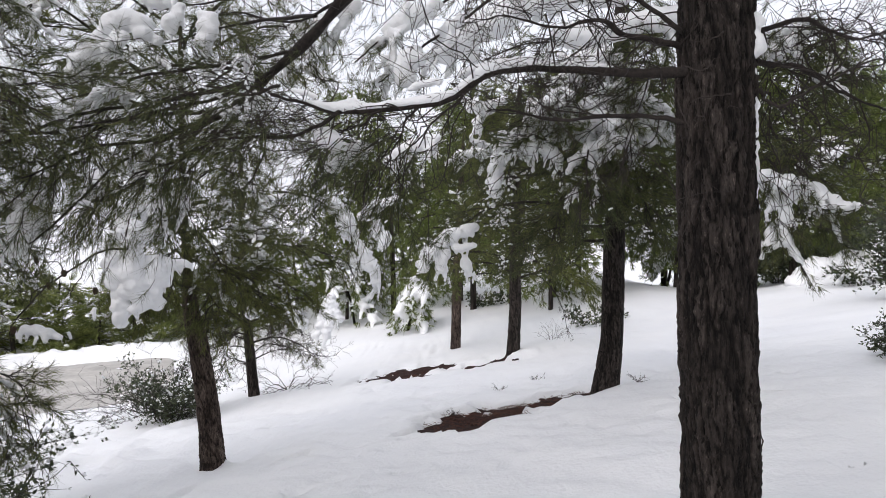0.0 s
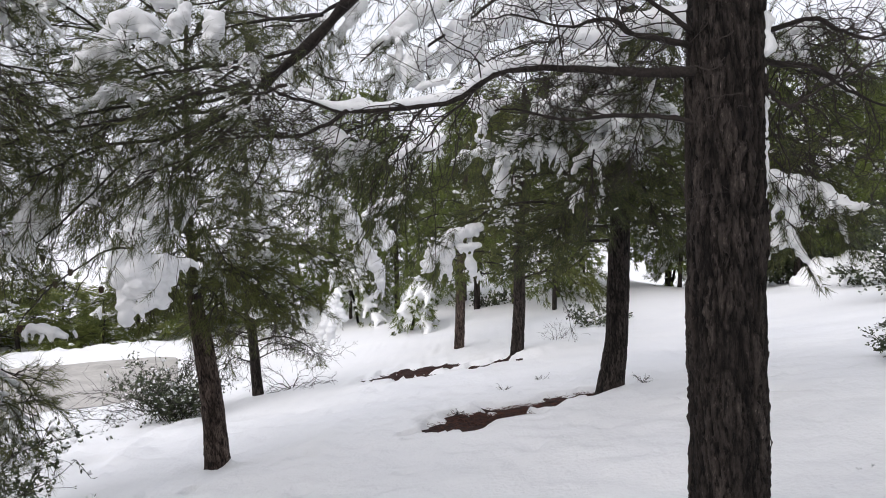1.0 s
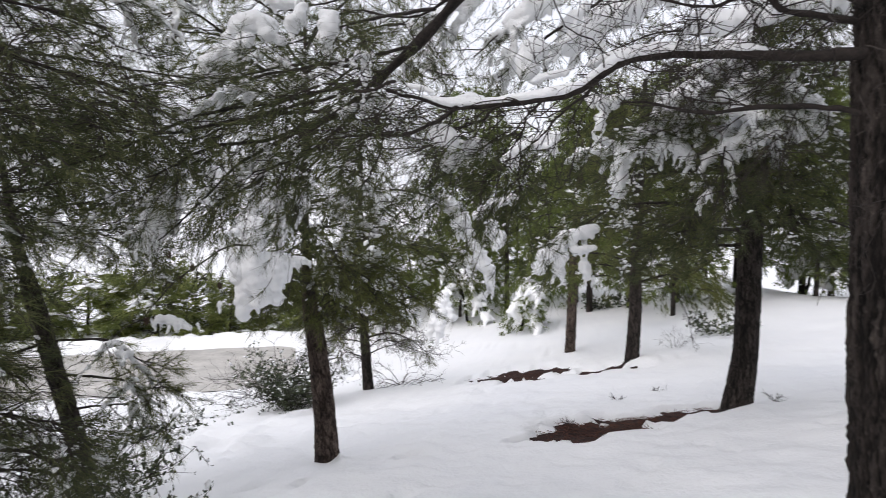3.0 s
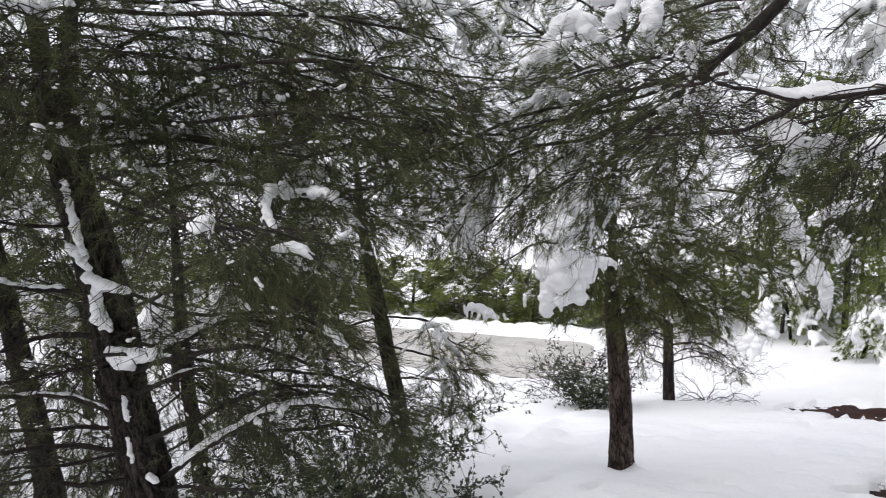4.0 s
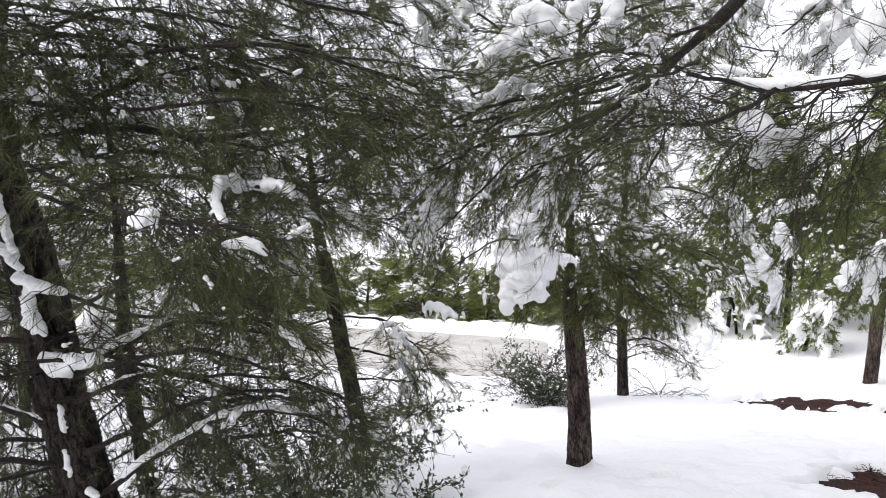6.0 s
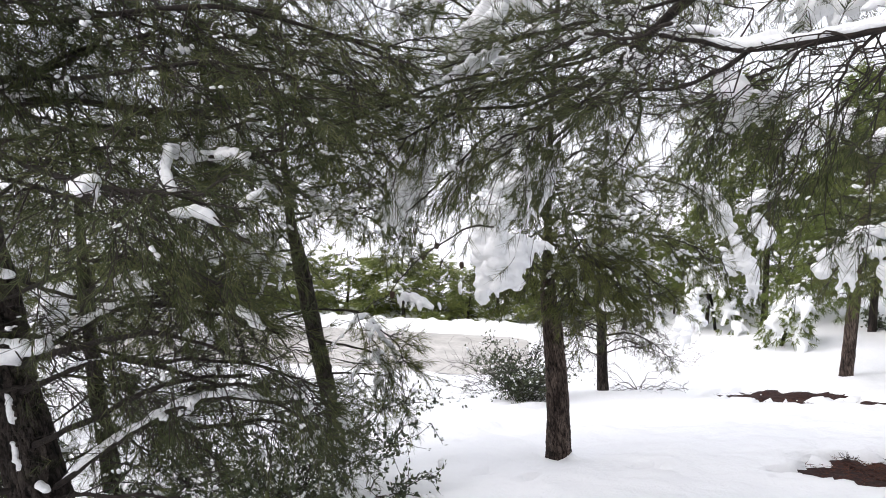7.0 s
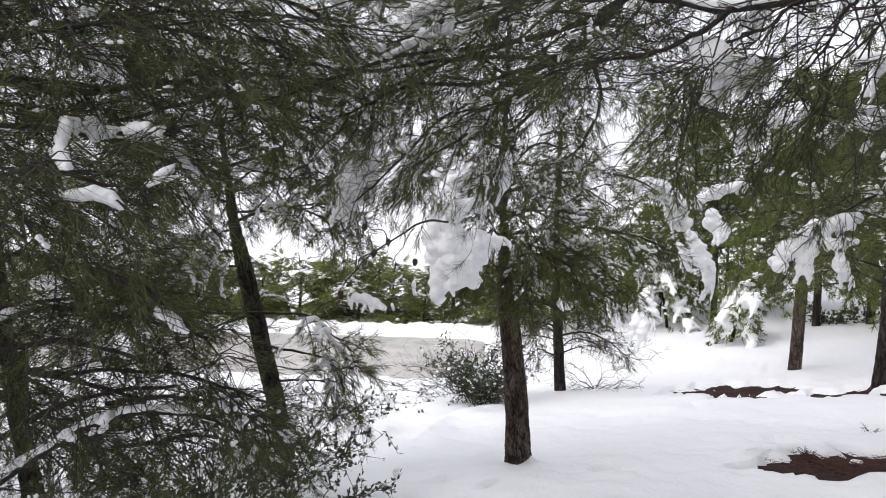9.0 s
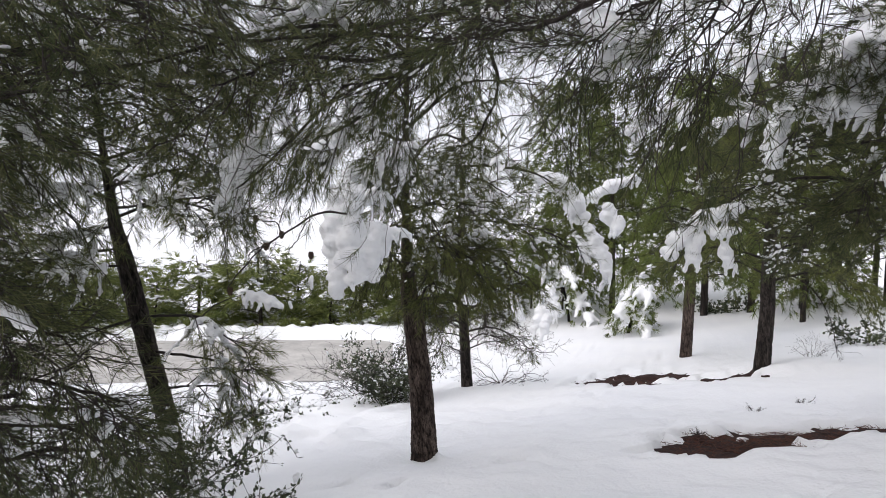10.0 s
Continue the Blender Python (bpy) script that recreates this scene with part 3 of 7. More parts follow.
def whorls(tree, fol, curve, lo, hi, count, reach, how, r0=0.02, drop=0.2):
    """Limbs round the stem, longer low down, hanging under their snow."""
    n = len(curve)
    for i in range(count):
        s = lo + (hi - lo) * (i + 0.5) / count
        p = curve[min(int(s * (n - 1)), n - 1)]
        a = i * 2.4 + rng.uniform(-0.4, 0.4)
        d = np.array((math.cos(a), math.sin(a), 0))
        ln = reach * (1.0 - 0.75 * (s - lo) / max(hi - lo, 1e-6)) * rng.uniform(0.75, 1.15)
        c = [p, p + d * ln * 0.4 + UP * ln * 0.12, p + d * ln * 0.75 + UP * ln * (0.1 - drop * 0.5), p + d * ln - UP * ln * drop]
        cv = spline(c, 8)
        v, f = tube(cv, np.linspace(r0, r0 * 0.25, 8), 4)
        part("limb", mesh_from("limb", v, [f], LIMB), tree)
        dress(fol, cv, **how)


# how densely a limb is dressed
NEAR = dict(first=0.12, count=22, length=0.45, droop=0.3, curl=0.35, twigs=6, shoot=0.13, snow=0.07, pad=0.018, load=0.11, heap=0.022)
WISPY = dict(first=0.1, count=16, length=0.45, droop=0.4, curl=0.45, twigs=5, shoot=0.13, snow=0.09, pad=0.014, load=0.12, heap=0.018, thick=0.003)
SPARSE = dict(first=0.1, count=12, length=0.4, droop=0.0, curl=0.8, twigs=4, shoot=0.13, snow=0.0, bare=True, thick=0.0026, flat=0.7)
BARE = dict(first=0.02, count=21, length=0.45, droop=0.0, curl=0.8, twigs=6, shoot=0.13, snow=0.0, bare=True, thick=0.0032, flat=0.9)
MID = dict(first=0.2, count=17, length=0.46, droop=0.3, curl=0.25, twigs=6, shoot=0.16, snow=0.09, pad=0.03, thick=0.006, seg=5, sub=2, frost=0.12, grain=1.6)
LADEN = dict(MID, count=16, length=0.48, load=0.34, heap=0.055, snow=0.04, frost=0.2, pad=0.017)
BOWED = dict(first=0.2, count=8, length=0.5, droop=0.6, curl=0.2, twigs=4, shoot=0.2, snow=0.0, pad=0.05, thick=0.008, seg=4, sub=0, load=0.75, heap=0.11)
THIN = dict(MID, length=0.42, count=14, load=0.2, heap=0.035)
FAR = dict(first=0.15, count=12, length=0.6, droop=0.3, curl=0.2, twigs=5, shoot=0.22, snow=0.0, pad=0.055, thick=0.008, seg=3, sub=0, frost=0.28, grain=1.0)


def crown(tree, lo, hi, lean, count, reach):
    """The boughs of the upper crown, which shade the snow below."""
    f = Foliage()
    ctrl = [(lean[0], lean[1], lo), (lean[0] * 2, lean[1] * 2, hi)]
    whorls(tree, f, spline(ctrl, 20), 0.02, 0.98, count, reach, dict(FAR, count=14, length=0.8, snow=0.1, pad=0.06), 0.022, 0.06)
    f.build(tree, 16, 0.005, 0.13, NEEDLE, 0)


# the great pine that stands closest, with a snow-laden limb reaching out

big_pine = pine('pine_tree', (1.00, 2.18, 0.0), 'tall pine with thick furrowed grey-brown bark and plastered snow')
big_pine_f = Foliage()
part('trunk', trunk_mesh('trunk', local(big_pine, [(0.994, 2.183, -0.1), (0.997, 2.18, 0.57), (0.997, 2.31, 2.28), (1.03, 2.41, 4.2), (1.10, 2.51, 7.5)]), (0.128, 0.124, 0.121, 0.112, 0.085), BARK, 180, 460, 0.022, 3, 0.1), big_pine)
snow_ridge(big_pine, limb(big_pine, big_pine_f, [(0.88, 2.26, 2.03), (0.67, 2.29, 2.04), (0.45, 2.40, 2.08), (0.25, 2.47, 2.09), (0.09, 2.50, 2.00), (-0.13, 2.55, 1.97), (-0.33, 2.55, 1.96), (-0.47, 2.56, 2.01), (-0.57, 2.56, 2.04)], 0.018, 0.006, **BARE), 0.12, 0.86, 0.017, 0.010)
limb(big_pine, big_pine_f, [(-0.32, 2.55, 1.96), (-0.40, 2.55, 1.90), (-0.50, 2.57, 1.86), (-0.69, 2.65, 1.86), (-0.89, 2.75, 1.85)], 0.009, 0.003, **WISPY)
limb(big_pine, big_pine_f, [(-0.57, 2.56, 2.04), (-0.69, 2.56, 2.01), (-0.88, 2.61, 2.06), (-1.10, 2.66, 2.00)], 0.007, 0.003, **WISPY)
limb(big_pine, big_pine_f, [(0.87, 2.25, 1.86), (0.67, 2.28, 1.88), (0.48, 2.33, 1.87), (0.36, 2.34, 1.89), (0.23, 2.39, 1.92)], 0.009, 0.003, **SPARSE)
limb(big_pine, big_pine_f, [(0.88, 2.30, 2.12), (0.69, 2.25, 2.15), (0.60, 2.26, 2.21), (0.49, 2.36, 2.22), (0.30, 2.47, 2.29)], 0.012, 0.003, **dict(BARE, count=15))
limb(big_pine, big_pine_f, [(0.89, 2.30, 2.17), (0.72, 2.36, 2.30), (0.49, 2.37, 2.38), (0.20, 2.58, 2.41)], 0.01, 0.003, **dict(BARE, count=12))
limb(big_pine, big_pine_f, [(1.13, 2.29, 2.07), (1.32, 2.34, 2.05), (1.51, 2.38, 1.99), (1.75, 2.42, 1.91)], 0.012, 0.003, **dict(BARE, count=11))
limb(big_pine, big_pine_f, [(1.13, 2.30, 2.17), (1.34, 2.35, 2.22), (1.58, 2.45, 2.20), (1.87, 2.55, 2.29)], 0.01, 0.003, **dict(BARE, count=11))
limb(big_pine, big_pine_f, [(1.13, 2.28, 1.97), (1.17, 2.23, 1.91), (1.30, 2.23, 1.96), (1.56, 2.34, 2.06)], 0.008, 0.003, **dict(BARE, count=9))
limb(big_pine, big_pine_f, [(1.00, 2.41, 4.35), (0.01, 3.12, 3.01), (-0.48, 3.55, 2.63), (-0.79, 3.59, 2.34), (-1.05, 3.52, 2.10), (-1.26, 3.36, 1.94)], 0.046, 0.012, sides=10, **dict(WISPY, first=0.4, count=26))
limb(big_pine, big_pine_f, [(-1.00, 3.93, 2.32), (-1.33, 3.40, 2.13), (-1.51, 2.87, 2.01), (-1.57, 2.42, 1.84), (-1.69, 2.18, 1.75)], 0.011, 0.003, **WISPY)
limb(big_pine, big_pine_f, [(-1.05, 3.94, 2.24), (-1.32, 3.64, 1.99), (-1.56, 3.30, 1.77), (-1.77, 3.11, 1.50), (-1.86, 3.03, 1.39)], 0.011, 0.003, **dict(WISPY, count=9))
limb(big_pine, big_pine_f, [(-1.10, 3.83, 2.17), (-1.19, 3.87, 1.97), (-1.35, 3.85, 1.79), (-1.44, 3.77, 1.69)], 0.011, 0.003, **WISPY)
limb(big_pine, big_pine_f, [(-0.98, 4.08, 2.37), (-1.37, 3.90, 2.41), (-1.66, 3.67, 2.31), (-1.93, 3.57, 2.19)], 0.011, 0.003, **WISPY)
limb(big_pine, big_pine_f, [(-1.09, 3.98, 2.22), (-1.05, 4.24, 2.00), (-1.13, 4.27, 1.74), (-1.25, 4.29, 1.64)], 0.011, 0.003, **WISPY)
limb(big_pine, big_pine_f, [(-1.16, 3.65, 2.07), (-1.26, 3.04, 1.88), (-1.35, 2.58, 1.80), (-1.47, 2.35, 1.68)], 0.011, 0.003, **WISPY)
limb(big_pine, big_pine_f, [(-1.14, 3.79, 2.11), (-1.31, 3.15, 2.02), (-1.48, 2.62, 1.88), (-1.60, 2.27, 1.87)], 0.011, 0.003, **WISPY)
limb(big_pine, big_pine_f, [(-0.97, 3.82, 2.27), (-0.92, 3.19, 2.00), (-1.03, 2.83, 1.79), (-1.16, 2.59, 1.72)], 0.011, 0.003, **WISPY)
limb(big_pine, big_pine_f, [(-1.28, 3.68, 1.99), (-1.49, 3.35, 1.68), (-1.64, 3.22, 1.56)], 0.011, 0.003, **WISPY)
limb(big_pine, big_pine_f, [(-0.36, 3.62, 2.86), (-1.02, 4.34, 2.97), (-1.64, 4.54, 2.92), (-2.19, 4.65, 2.92)], 0.011, 0.003, **WISPY)
limb(big_pine, big_pine_f, [(-0.61, 3.60, 2.59), (-1.18, 4.22, 2.72), (-1.76, 4.52, 2.68), (-2.38, 4.63, 2.62)], 0.011, 0.003, **WISPY)
limb(big_pine, big_pine_f, [(-0.72, 3.54, 2.39), (-1.00, 3.28, 2.28), (-1.30, 3.08, 2.19), (-1.60, 2.97, 2.07)], 0.011, 0.003, **WISPY)
limb(big_pine, big_pine_f, [(-0.48, 3.61, 2.68), (-0.81, 4.01, 2.67), (-1.27, 4.43, 2.85), (-1.64, 4.64, 2.83)], 0.011, 0.003, **WISPY)
limb(big_pine, big_pine_f, [(-0.84, 3.53, 2.28), (-1.05, 3.27, 2.09), (-1.32, 3.06, 1.96), (-1.55, 2.86, 1.84)], 0.011, 0.003, **WISPY)
limb(big_pine, big_pine_f, [(0.00, 2.52, 1.99), (-0.08, 2.59, 1.91), (-0.14, 2.69, 1.82), (-0.19, 2.73, 1.71)], 0.006, 0.002, **WISPY)
limb(big_pine, big_pine_f, [(0.21, 2.47, 2.07), (0.07, 2.60, 1.96), (-0.04, 2.69, 1.86), (-0.14, 2.73, 1.75)], 0.006, 0.002, **WISPY)
limb(big_pine, big_pine_f, [(-0.15, 2.55, 1.97), (-0.26, 2.60, 1.90), (-0.38, 2.64, 1.86), (-0.51, 2.74, 1.73)], 0.006, 0.002, **WISPY)
limb(big_pine, big_pine_f, [(0.63, 4.74, 3.29), (0.11, 4.52, 2.95), (-0.23, 4.41, 2.74), (-0.50, 4.30, 2.49)], 0.012, 0.004, **dict(WISPY, count=12, load=0.4, heap=0.035))
limb(big_pine, big_pine_f, [(0.55, 4.73, 3.13), (0.15, 4.61, 2.79), (-0.16, 4.50, 2.55), (-0.35, 4.49, 2.38)], 0.012, 0.004, **dict(WISPY, count=12, load=0.4, heap=0.035))
limb(big_pine, big_pine_f, [(0.39, 4.75, 3.37), (-0.16, 4.54, 3.10), (-0.53, 4.43, 2.92), (-0.73, 4.31, 2.71)], 0.012, 0.004, **dict(WISPY, count=12, load=0.4, heap=0.035))
limb(big_pine, big_pine_f, [(0.99, 2.15, 1.94), (0.90, 2.15, 1.94), (0.83, 2.15, 1.92)], 0.0028, 0.0012, name='dead_twig', rows=12)
limb(big_pine, big_pine_f, [(0.82, 2.15, 1.90), (0.84, 2.14, 1.84), (0.83, 2.14, 1.81), (0.80, 2.14, 1.79)], 0.0028, 0.0012, name='dead_twig', rows=12)
limb(big_pine, big_pine_f, [(0.96, 2.16, 2.14), (0.90, 2.16, 2.11), (0.85, 2.16, 2.10)], 0.0028, 0.0012, name='dead_twig', rows=12)
limb(big_pine, big_pine_f, [(0.87, 2.14, 1.87), (0.89, 2.14, 1.86), (0.88, 2.14, 1.83)], 0.0028, 0.0012, name='dead_twig', rows=12)
limb(big_pine, big_pine_f, [(0.88, 2.13, 1.72), (0.84, 2.13, 1.67), (0.86, 2.13, 1.63)], 0.0028, 0.0012, name='dead_twig', rows=12)
limb(big_pine, big_pine_f, [(0.92, 2.11, 1.45), (0.95, 2.11, 1.42), (0.95, 2.11, 1.38)], 0.0028, 0.0012, name='dead_twig', rows=12)
limb(big_pine, big_pine_f, [(0.83, 2.16, 2.03), (0.90, 2.15, 2.01), (0.94, 2.16, 2.03)], 0.0028, 0.0012, name='dead_twig', rows=12)
# unseen boughs overhead, added to darken the snow in the foreground
crown(big_pine, 3.8, 7.3, (0.02, 0.12), 20, 3.4)
big_pine_f.build(big_pine, 25, 0.0011, 0.09, NEEDLE)

# the forked pine that leans over the shrubs
forked_pine = pine('pine_tree', (-2.92, 1.96, -0.45), 'forked dark pine with snow packed in its fork')
forked_pine_f = Foliage()
part('trunk', trunk_mesh('trunk', local(forked_pine, [(-2.90, 1.96, -0.6), (-2.98, 1.95, 0.06), (-3.07, 1.92, 0.42), (-3.17, 1.88, 0.75)]), (0.125, 0.115, 0.105, 0.10), BARK, 100, 170, 0.018, 11), forked_pine)
part('stem', trunk_mesh('stem', local(forked_pine, [(-3.15, 1.89, 0.64), (-3.19, 1.84, 0.90), (-3.26, 1.80, 1.20), (-3.38, 1.75, 1.61), (-3.50, 1.72, 2.19), (-3.58, 1.72, 2.68), (-3.86, 1.78, 3.97)]), (0.075, 0.06, 0.05, 0.045, 0.04, 0.03), BARK, 44, 180, 0.012, 12, 0), forked_pine)
part('stem', trunk_mesh('stem', local(forked_pine, [(-3.14, 1.93, 0.63), (-3.21, 1.93, 0.97), (-3.33, 1.91, 1.33), (-3.47, 1.88, 1.67), (-3.54, 1.86, 2.05), (-3.63, 1.94, 2.76)]), (0.08, 0.065, 0.055, 0.045, 0.03), BARK, 44, 150, 0.012, 13, 0), forked_pine)
snow_ridge(forked_pine, limb(forked_pine, forked_pine_f, [(-3.06, 1.90, 0.77), (-2.79, 2.00, 0.91), (-2.53, 2.09, 1.03), (-2.22, 2.20, 1.01), (-1.92, 2.30, 0.94)], 0.018, 0.0045, **NEAR), 0.05, 0.5, 0.016, 0.012)
snow_ridge(forked_pine, limb(forked_pine, forked_pine_f, [(-2.93, 1.94, 0.19), (-2.65, 2.06, 0.43), (-2.33, 2.20, 0.63), (-2.04, 2.30, 0.66), (-1.87, 2.42, 0.58)], 0.014, 0.0045, **dict(NEAR, count=17)), 0.05, 0.8, 0.014, 0.010)
snow_ridge(forked_pine, limb(forked_pine, forked_pine_f, [(-3.30, 1.84, 1.80), (-2.90, 1.90, 1.82), (-2.40, 2.02, 1.82), (-1.99, 2.08, 1.75)], 0.014, 0.0045, **NEAR), 0.05, 0.3, 0.014, 0.010)
snow_ridge(forked_pine, limb(forked_pine, forked_pine_f, [(-3.32, 1.82, 1.84), (-2.93, 1.89, 1.96), (-2.56, 1.93, 2.04), (-2.23, 2.06, 2.07)], 0.012, 0.0045, **NEAR), 0.1, 0.5, 0.012, 0.008)
snow_ridge(forked_pine, limb(forked_pine, forked_pine_f, [(-3.29, 1.77, 1.09), (-3.44, 1.52, 1.14), (-3.62, 1.26, 1.16)], 0.015, 0.0045, **NEAR), 0.1, 0.7, 0.012, 0.010)
limb(forked_pine, forked_pine_f, [(-3.13, 1.82, 0.45), (-3.35, 1.52, 0.47), (-3.57, 1.22, 0.46)], 0.012, 0.0045, **dict(NEAR, count=19))
limb(forked_pine, forked_pine_f, [(-2.95, 1.92, 0.16), (-2.67, 2.01, 0.20), (-2.32, 2.16, 0.21)], 0.012, 0.0045, **dict(NEAR, count=11))
limb(forked_pine, forked_pine_f, [(-3.21, 1.77, 1.70), (-2.53, 1.65, 1.58), (-1.98, 1.55, 1.51), (-1.78, 1.58, 1.46)], 0.01, 0.0045, **NEAR)
limb(forked_pine, forked_pine_f, [(-3.20, 1.76, 1.59), (-2.39, 1.74, 1.45), (-1.83, 1.67, 1.46), (-1.66, 1.73, 1.42)], 0.01, 0.0045, **NEAR)
limb(forked_pine, forked_pine_f, [(-3.48, 1.74, 2.19), (-2.71, 1.82, 2.11), (-2.01, 1.98, 2.14), (-1.60, 2.16, 2.05), (-1.45, 2.27, 2.00)], 0.012, 0.0045, **NEAR)
limb(forked_pine, forked_pine_f, [(-3.55, 1.72, 2.47), (-2.55, 1.84, 2.34), (-1.94, 2.05, 2.29), (-1.52, 2.25, 2.22)], 0.012, 0.0045, **NEAR)
limb(forked_pine, forked_pine_f, [(-3.15, 1.86, 0.99), (-2.60, 1.93, 1.18), (-2.16, 2.01, 1.16), (-1.94, 2.05, 1.11)], 0.01, 0.0045, **NEAR)
limb(forked_pine, forked_pine_f, [(-3.09, 1.89, 0.88), (-2.53, 2.07, 0.83), (-2.06, 2.18, 0.88), (-1.83, 2.35, 0.79)], 0.01, 0.0045, **NEAR)
limb(forked_pine, forked_pine_f, [(-3.33, 1.77, 1.42), (-3.44, 1.43, 1.46), (-3.61, 1.17, 1.42)], 0.01, 0.0045, **dict(NEAR, load=0.0))
snow_ridge(forked_pine, limb(forked_pine, forked_pine_f, [(-3.41, 1.75, 1.83), (-3.47, 1.45, 1.81), (-3.64, 1.20, 1.85)], 0.01, 0.0045, **dict(NEAR, load=0.0)), 0.1, 0.6, 0.012, 0.008)
limb(forked_pine, forked_pine_f, [(-3.47, 1.75, 2.16), (-3.47, 1.51, 2.38), (-3.61, 1.30, 2.52)], 0.01, 0.0045, **dict(NEAR, load=0.0))
limb(forked_pine, forked_pine_f, [(-3.11, 1.87, 0.77), (-3.20, 1.54, 0.76), (-3.39, 1.26, 0.68)], 0.008, 0.0045, **dict(NEAR, count=19))
limb(forked_pine, forked_pine_f, [(-3.40, 1.78, 1.97), (-2.51, 1.82, 1.89), (-1.92, 1.90, 1.91), (-1.61, 2.01, 1.85)], 0.01, 0.0045, **NEAR)
limb(forked_pine, forked_pine_f, [(-3.54, 1.72, 2.35), (-2.74, 1.71, 2.44), (-2.03, 1.88, 2.45), (-1.63, 2.05, 2.39)], 0.012, 0.0045, **NEAR)
limb(forked_pine, forked_pine_f, [(-3.48, 1.74, 2.25), (-3.01, 1.85, 2.22), (-2.55, 2.07, 2.16), (-2.15, 2.24, 2.01)], 0.01, 0.0045, **NEAR)
limb(forked_pine, forked_pine_f, [(-3.55, 1.73, 2.58), (-2.96, 1.92, 2.45), (-2.50, 2.15, 2.46), (-2.06, 2.35, 2.30)], 0.01, 0.0045, **NEAR)
limb(forked_pine, forked_pine_f, [(-3.50, 1.74, 2.30), (-3.50, 1.47, 2.23), (-3.62, 1.24, 2.12)], 0.01, 0.0045, **dict(NEAR, load=0.0))
limb(forked_pine, forked_pine_f, [(-3.44, 1.74, 1.92), (-3.45, 1.44, 1.61), (-3.58, 1.21, 1.57)], 0.01, 0.0045, **dict(NEAR, load=0.0))
limb(forked_pine, forked_pine_f, [(-3.42, 1.77, 2.03), (-2.86, 1.85, 2.30), (-2.32, 2.01, 2.27), (-1.91, 2.19, 2.14)], 0.01, 0.0045, **NEAR)
limb(forked_pine, forked_pine_f, [(-3.52, 1.73, 2.41), (-2.77, 2.05, 2.28), (-2.23, 2.32, 2.10), (-1.80, 2.51, 1.97)], 0.01, 0.0045, **NEAR)
limb(forked_pine, forked_pine_f, [(-3.55, 1.72, 2.52), (-2.73, 2.11, 2.56), (-2.07, 2.35, 2.47), (-1.68, 2.65, 2.41)], 0.01, 0.0045, **NEAR)
limb(forked_pine, forked_pine_f, [(-3.31, 1.81, 1.64), (-2.67, 2.07, 1.76), (-2.16, 2.19, 1.60), (-1.90, 2.26, 1.56)], 0.01, 0.0045, **NEAR)
limb(forked_pine, forked_pine_f, [(-3.18, 1.85, 1.15), (-2.76, 2.04, 1.02), (-2.38, 2.21, 1.05), (-2.13, 2.39, 0.95)], 0.01, 0.0045, **NEAR)
limb(forked_pine, forked_pine_f, [(-3.26, 1.81, 1.37), (-2.54, 1.89, 1.63), (-1.97, 1.95, 1.62), (-1.67, 2.06, 1.65)], 0.01, 0.0045, **NEAR)
snow_ridge(forked_pine, limb(forked_pine, forked_pine_f, [(-3.07, 1.88, 0.60), (-2.78, 1.99, 0.74), (-2.49, 2.10, 0.80), (-2.20, 2.25, 0.73)], 0.015, 0.006, **SPARSE), 0.1, 0.5, 0.008, 0.008)
limb(forked_pine, forked_pine_f, [(-3.02, 1.89, 0.38), (-2.70, 2.03, 0.55), (-2.40, 2.16, 0.71), (-2.09, 2.28, 0.75)], 0.015, 0.006, **SPARSE)
limb(forked_pine, forked_pine_f, [(-3.08, 1.88, 0.71), (-2.72, 1.92, 0.85), (-2.30, 2.01, 0.96), (-2.00, 2.11, 0.93)], 0.015, 0.006, **SPARSE)
limb(forked_pine, forked_pine_f, [(-2.99, 1.91, 0.33), (-3.13, 1.68, 0.41), (-3.30, 1.42, 0.42), (-3.42, 1.19, 0.35)], 0.015, 0.006, **SPARSE)
limb(forked_pine, forked_pine_f, [(-2.98, 1.91, 0.22), (-3.10, 1.69, 0.23), (-3.23, 1.47, 0.28), (-3.36, 1.23, 0.23)], 0.015, 0.006, **SPARSE)
snow_ridge(forked_pine, limb(forked_pine, forked_pine_f, [(-3.04, 1.89, 0.49), (-3.19, 1.66, 0.63), (-3.34, 1.42, 0.65), (-3.47, 1.19, 0.63)], 0.015, 0.006, **SPARSE), 0.1, 0.6, 0.008, 0.008)
limb(forked_pine, forked_pine_f, [(-3.13, 1.86, 0.88), (-3.26, 1.64, 0.92), (-3.36, 1.43, 0.86), (-3.48, 1.20, 0.83)], 0.015, 0.006, **SPARSE)
limb(forked_pine, forked_pine_f, [(-3.06, 1.92, 0.34), (-3.27, 1.69, 0.29), (-3.42, 1.44, 0.27), (-3.62, 1.27, 0.12)], 0.01, 0.004, **dict(NEAR, count=19))
limb(forked_pine, forked_pine_f, [(-2.95, 2.68, 1.76), (-2.52, 3.04, 1.90), (-2.07, 3.28, 1.77)], 0.01, 0.004, **NEAR)
limb(forked_pine, forked_pine_f, [(-3.18, 2.86, 2.30), (-2.52, 3.28, 2.35), (-1.90, 3.58, 2.26)], 0.01, 0.004, **NEAR)
limb(forked_pine, forked_pine_f, [(-3.42, 3.07, 2.00), (-2.71, 3.41, 2.09), (-2.10, 3.70, 1.94)], 0.01, 0.004, **NEAR)
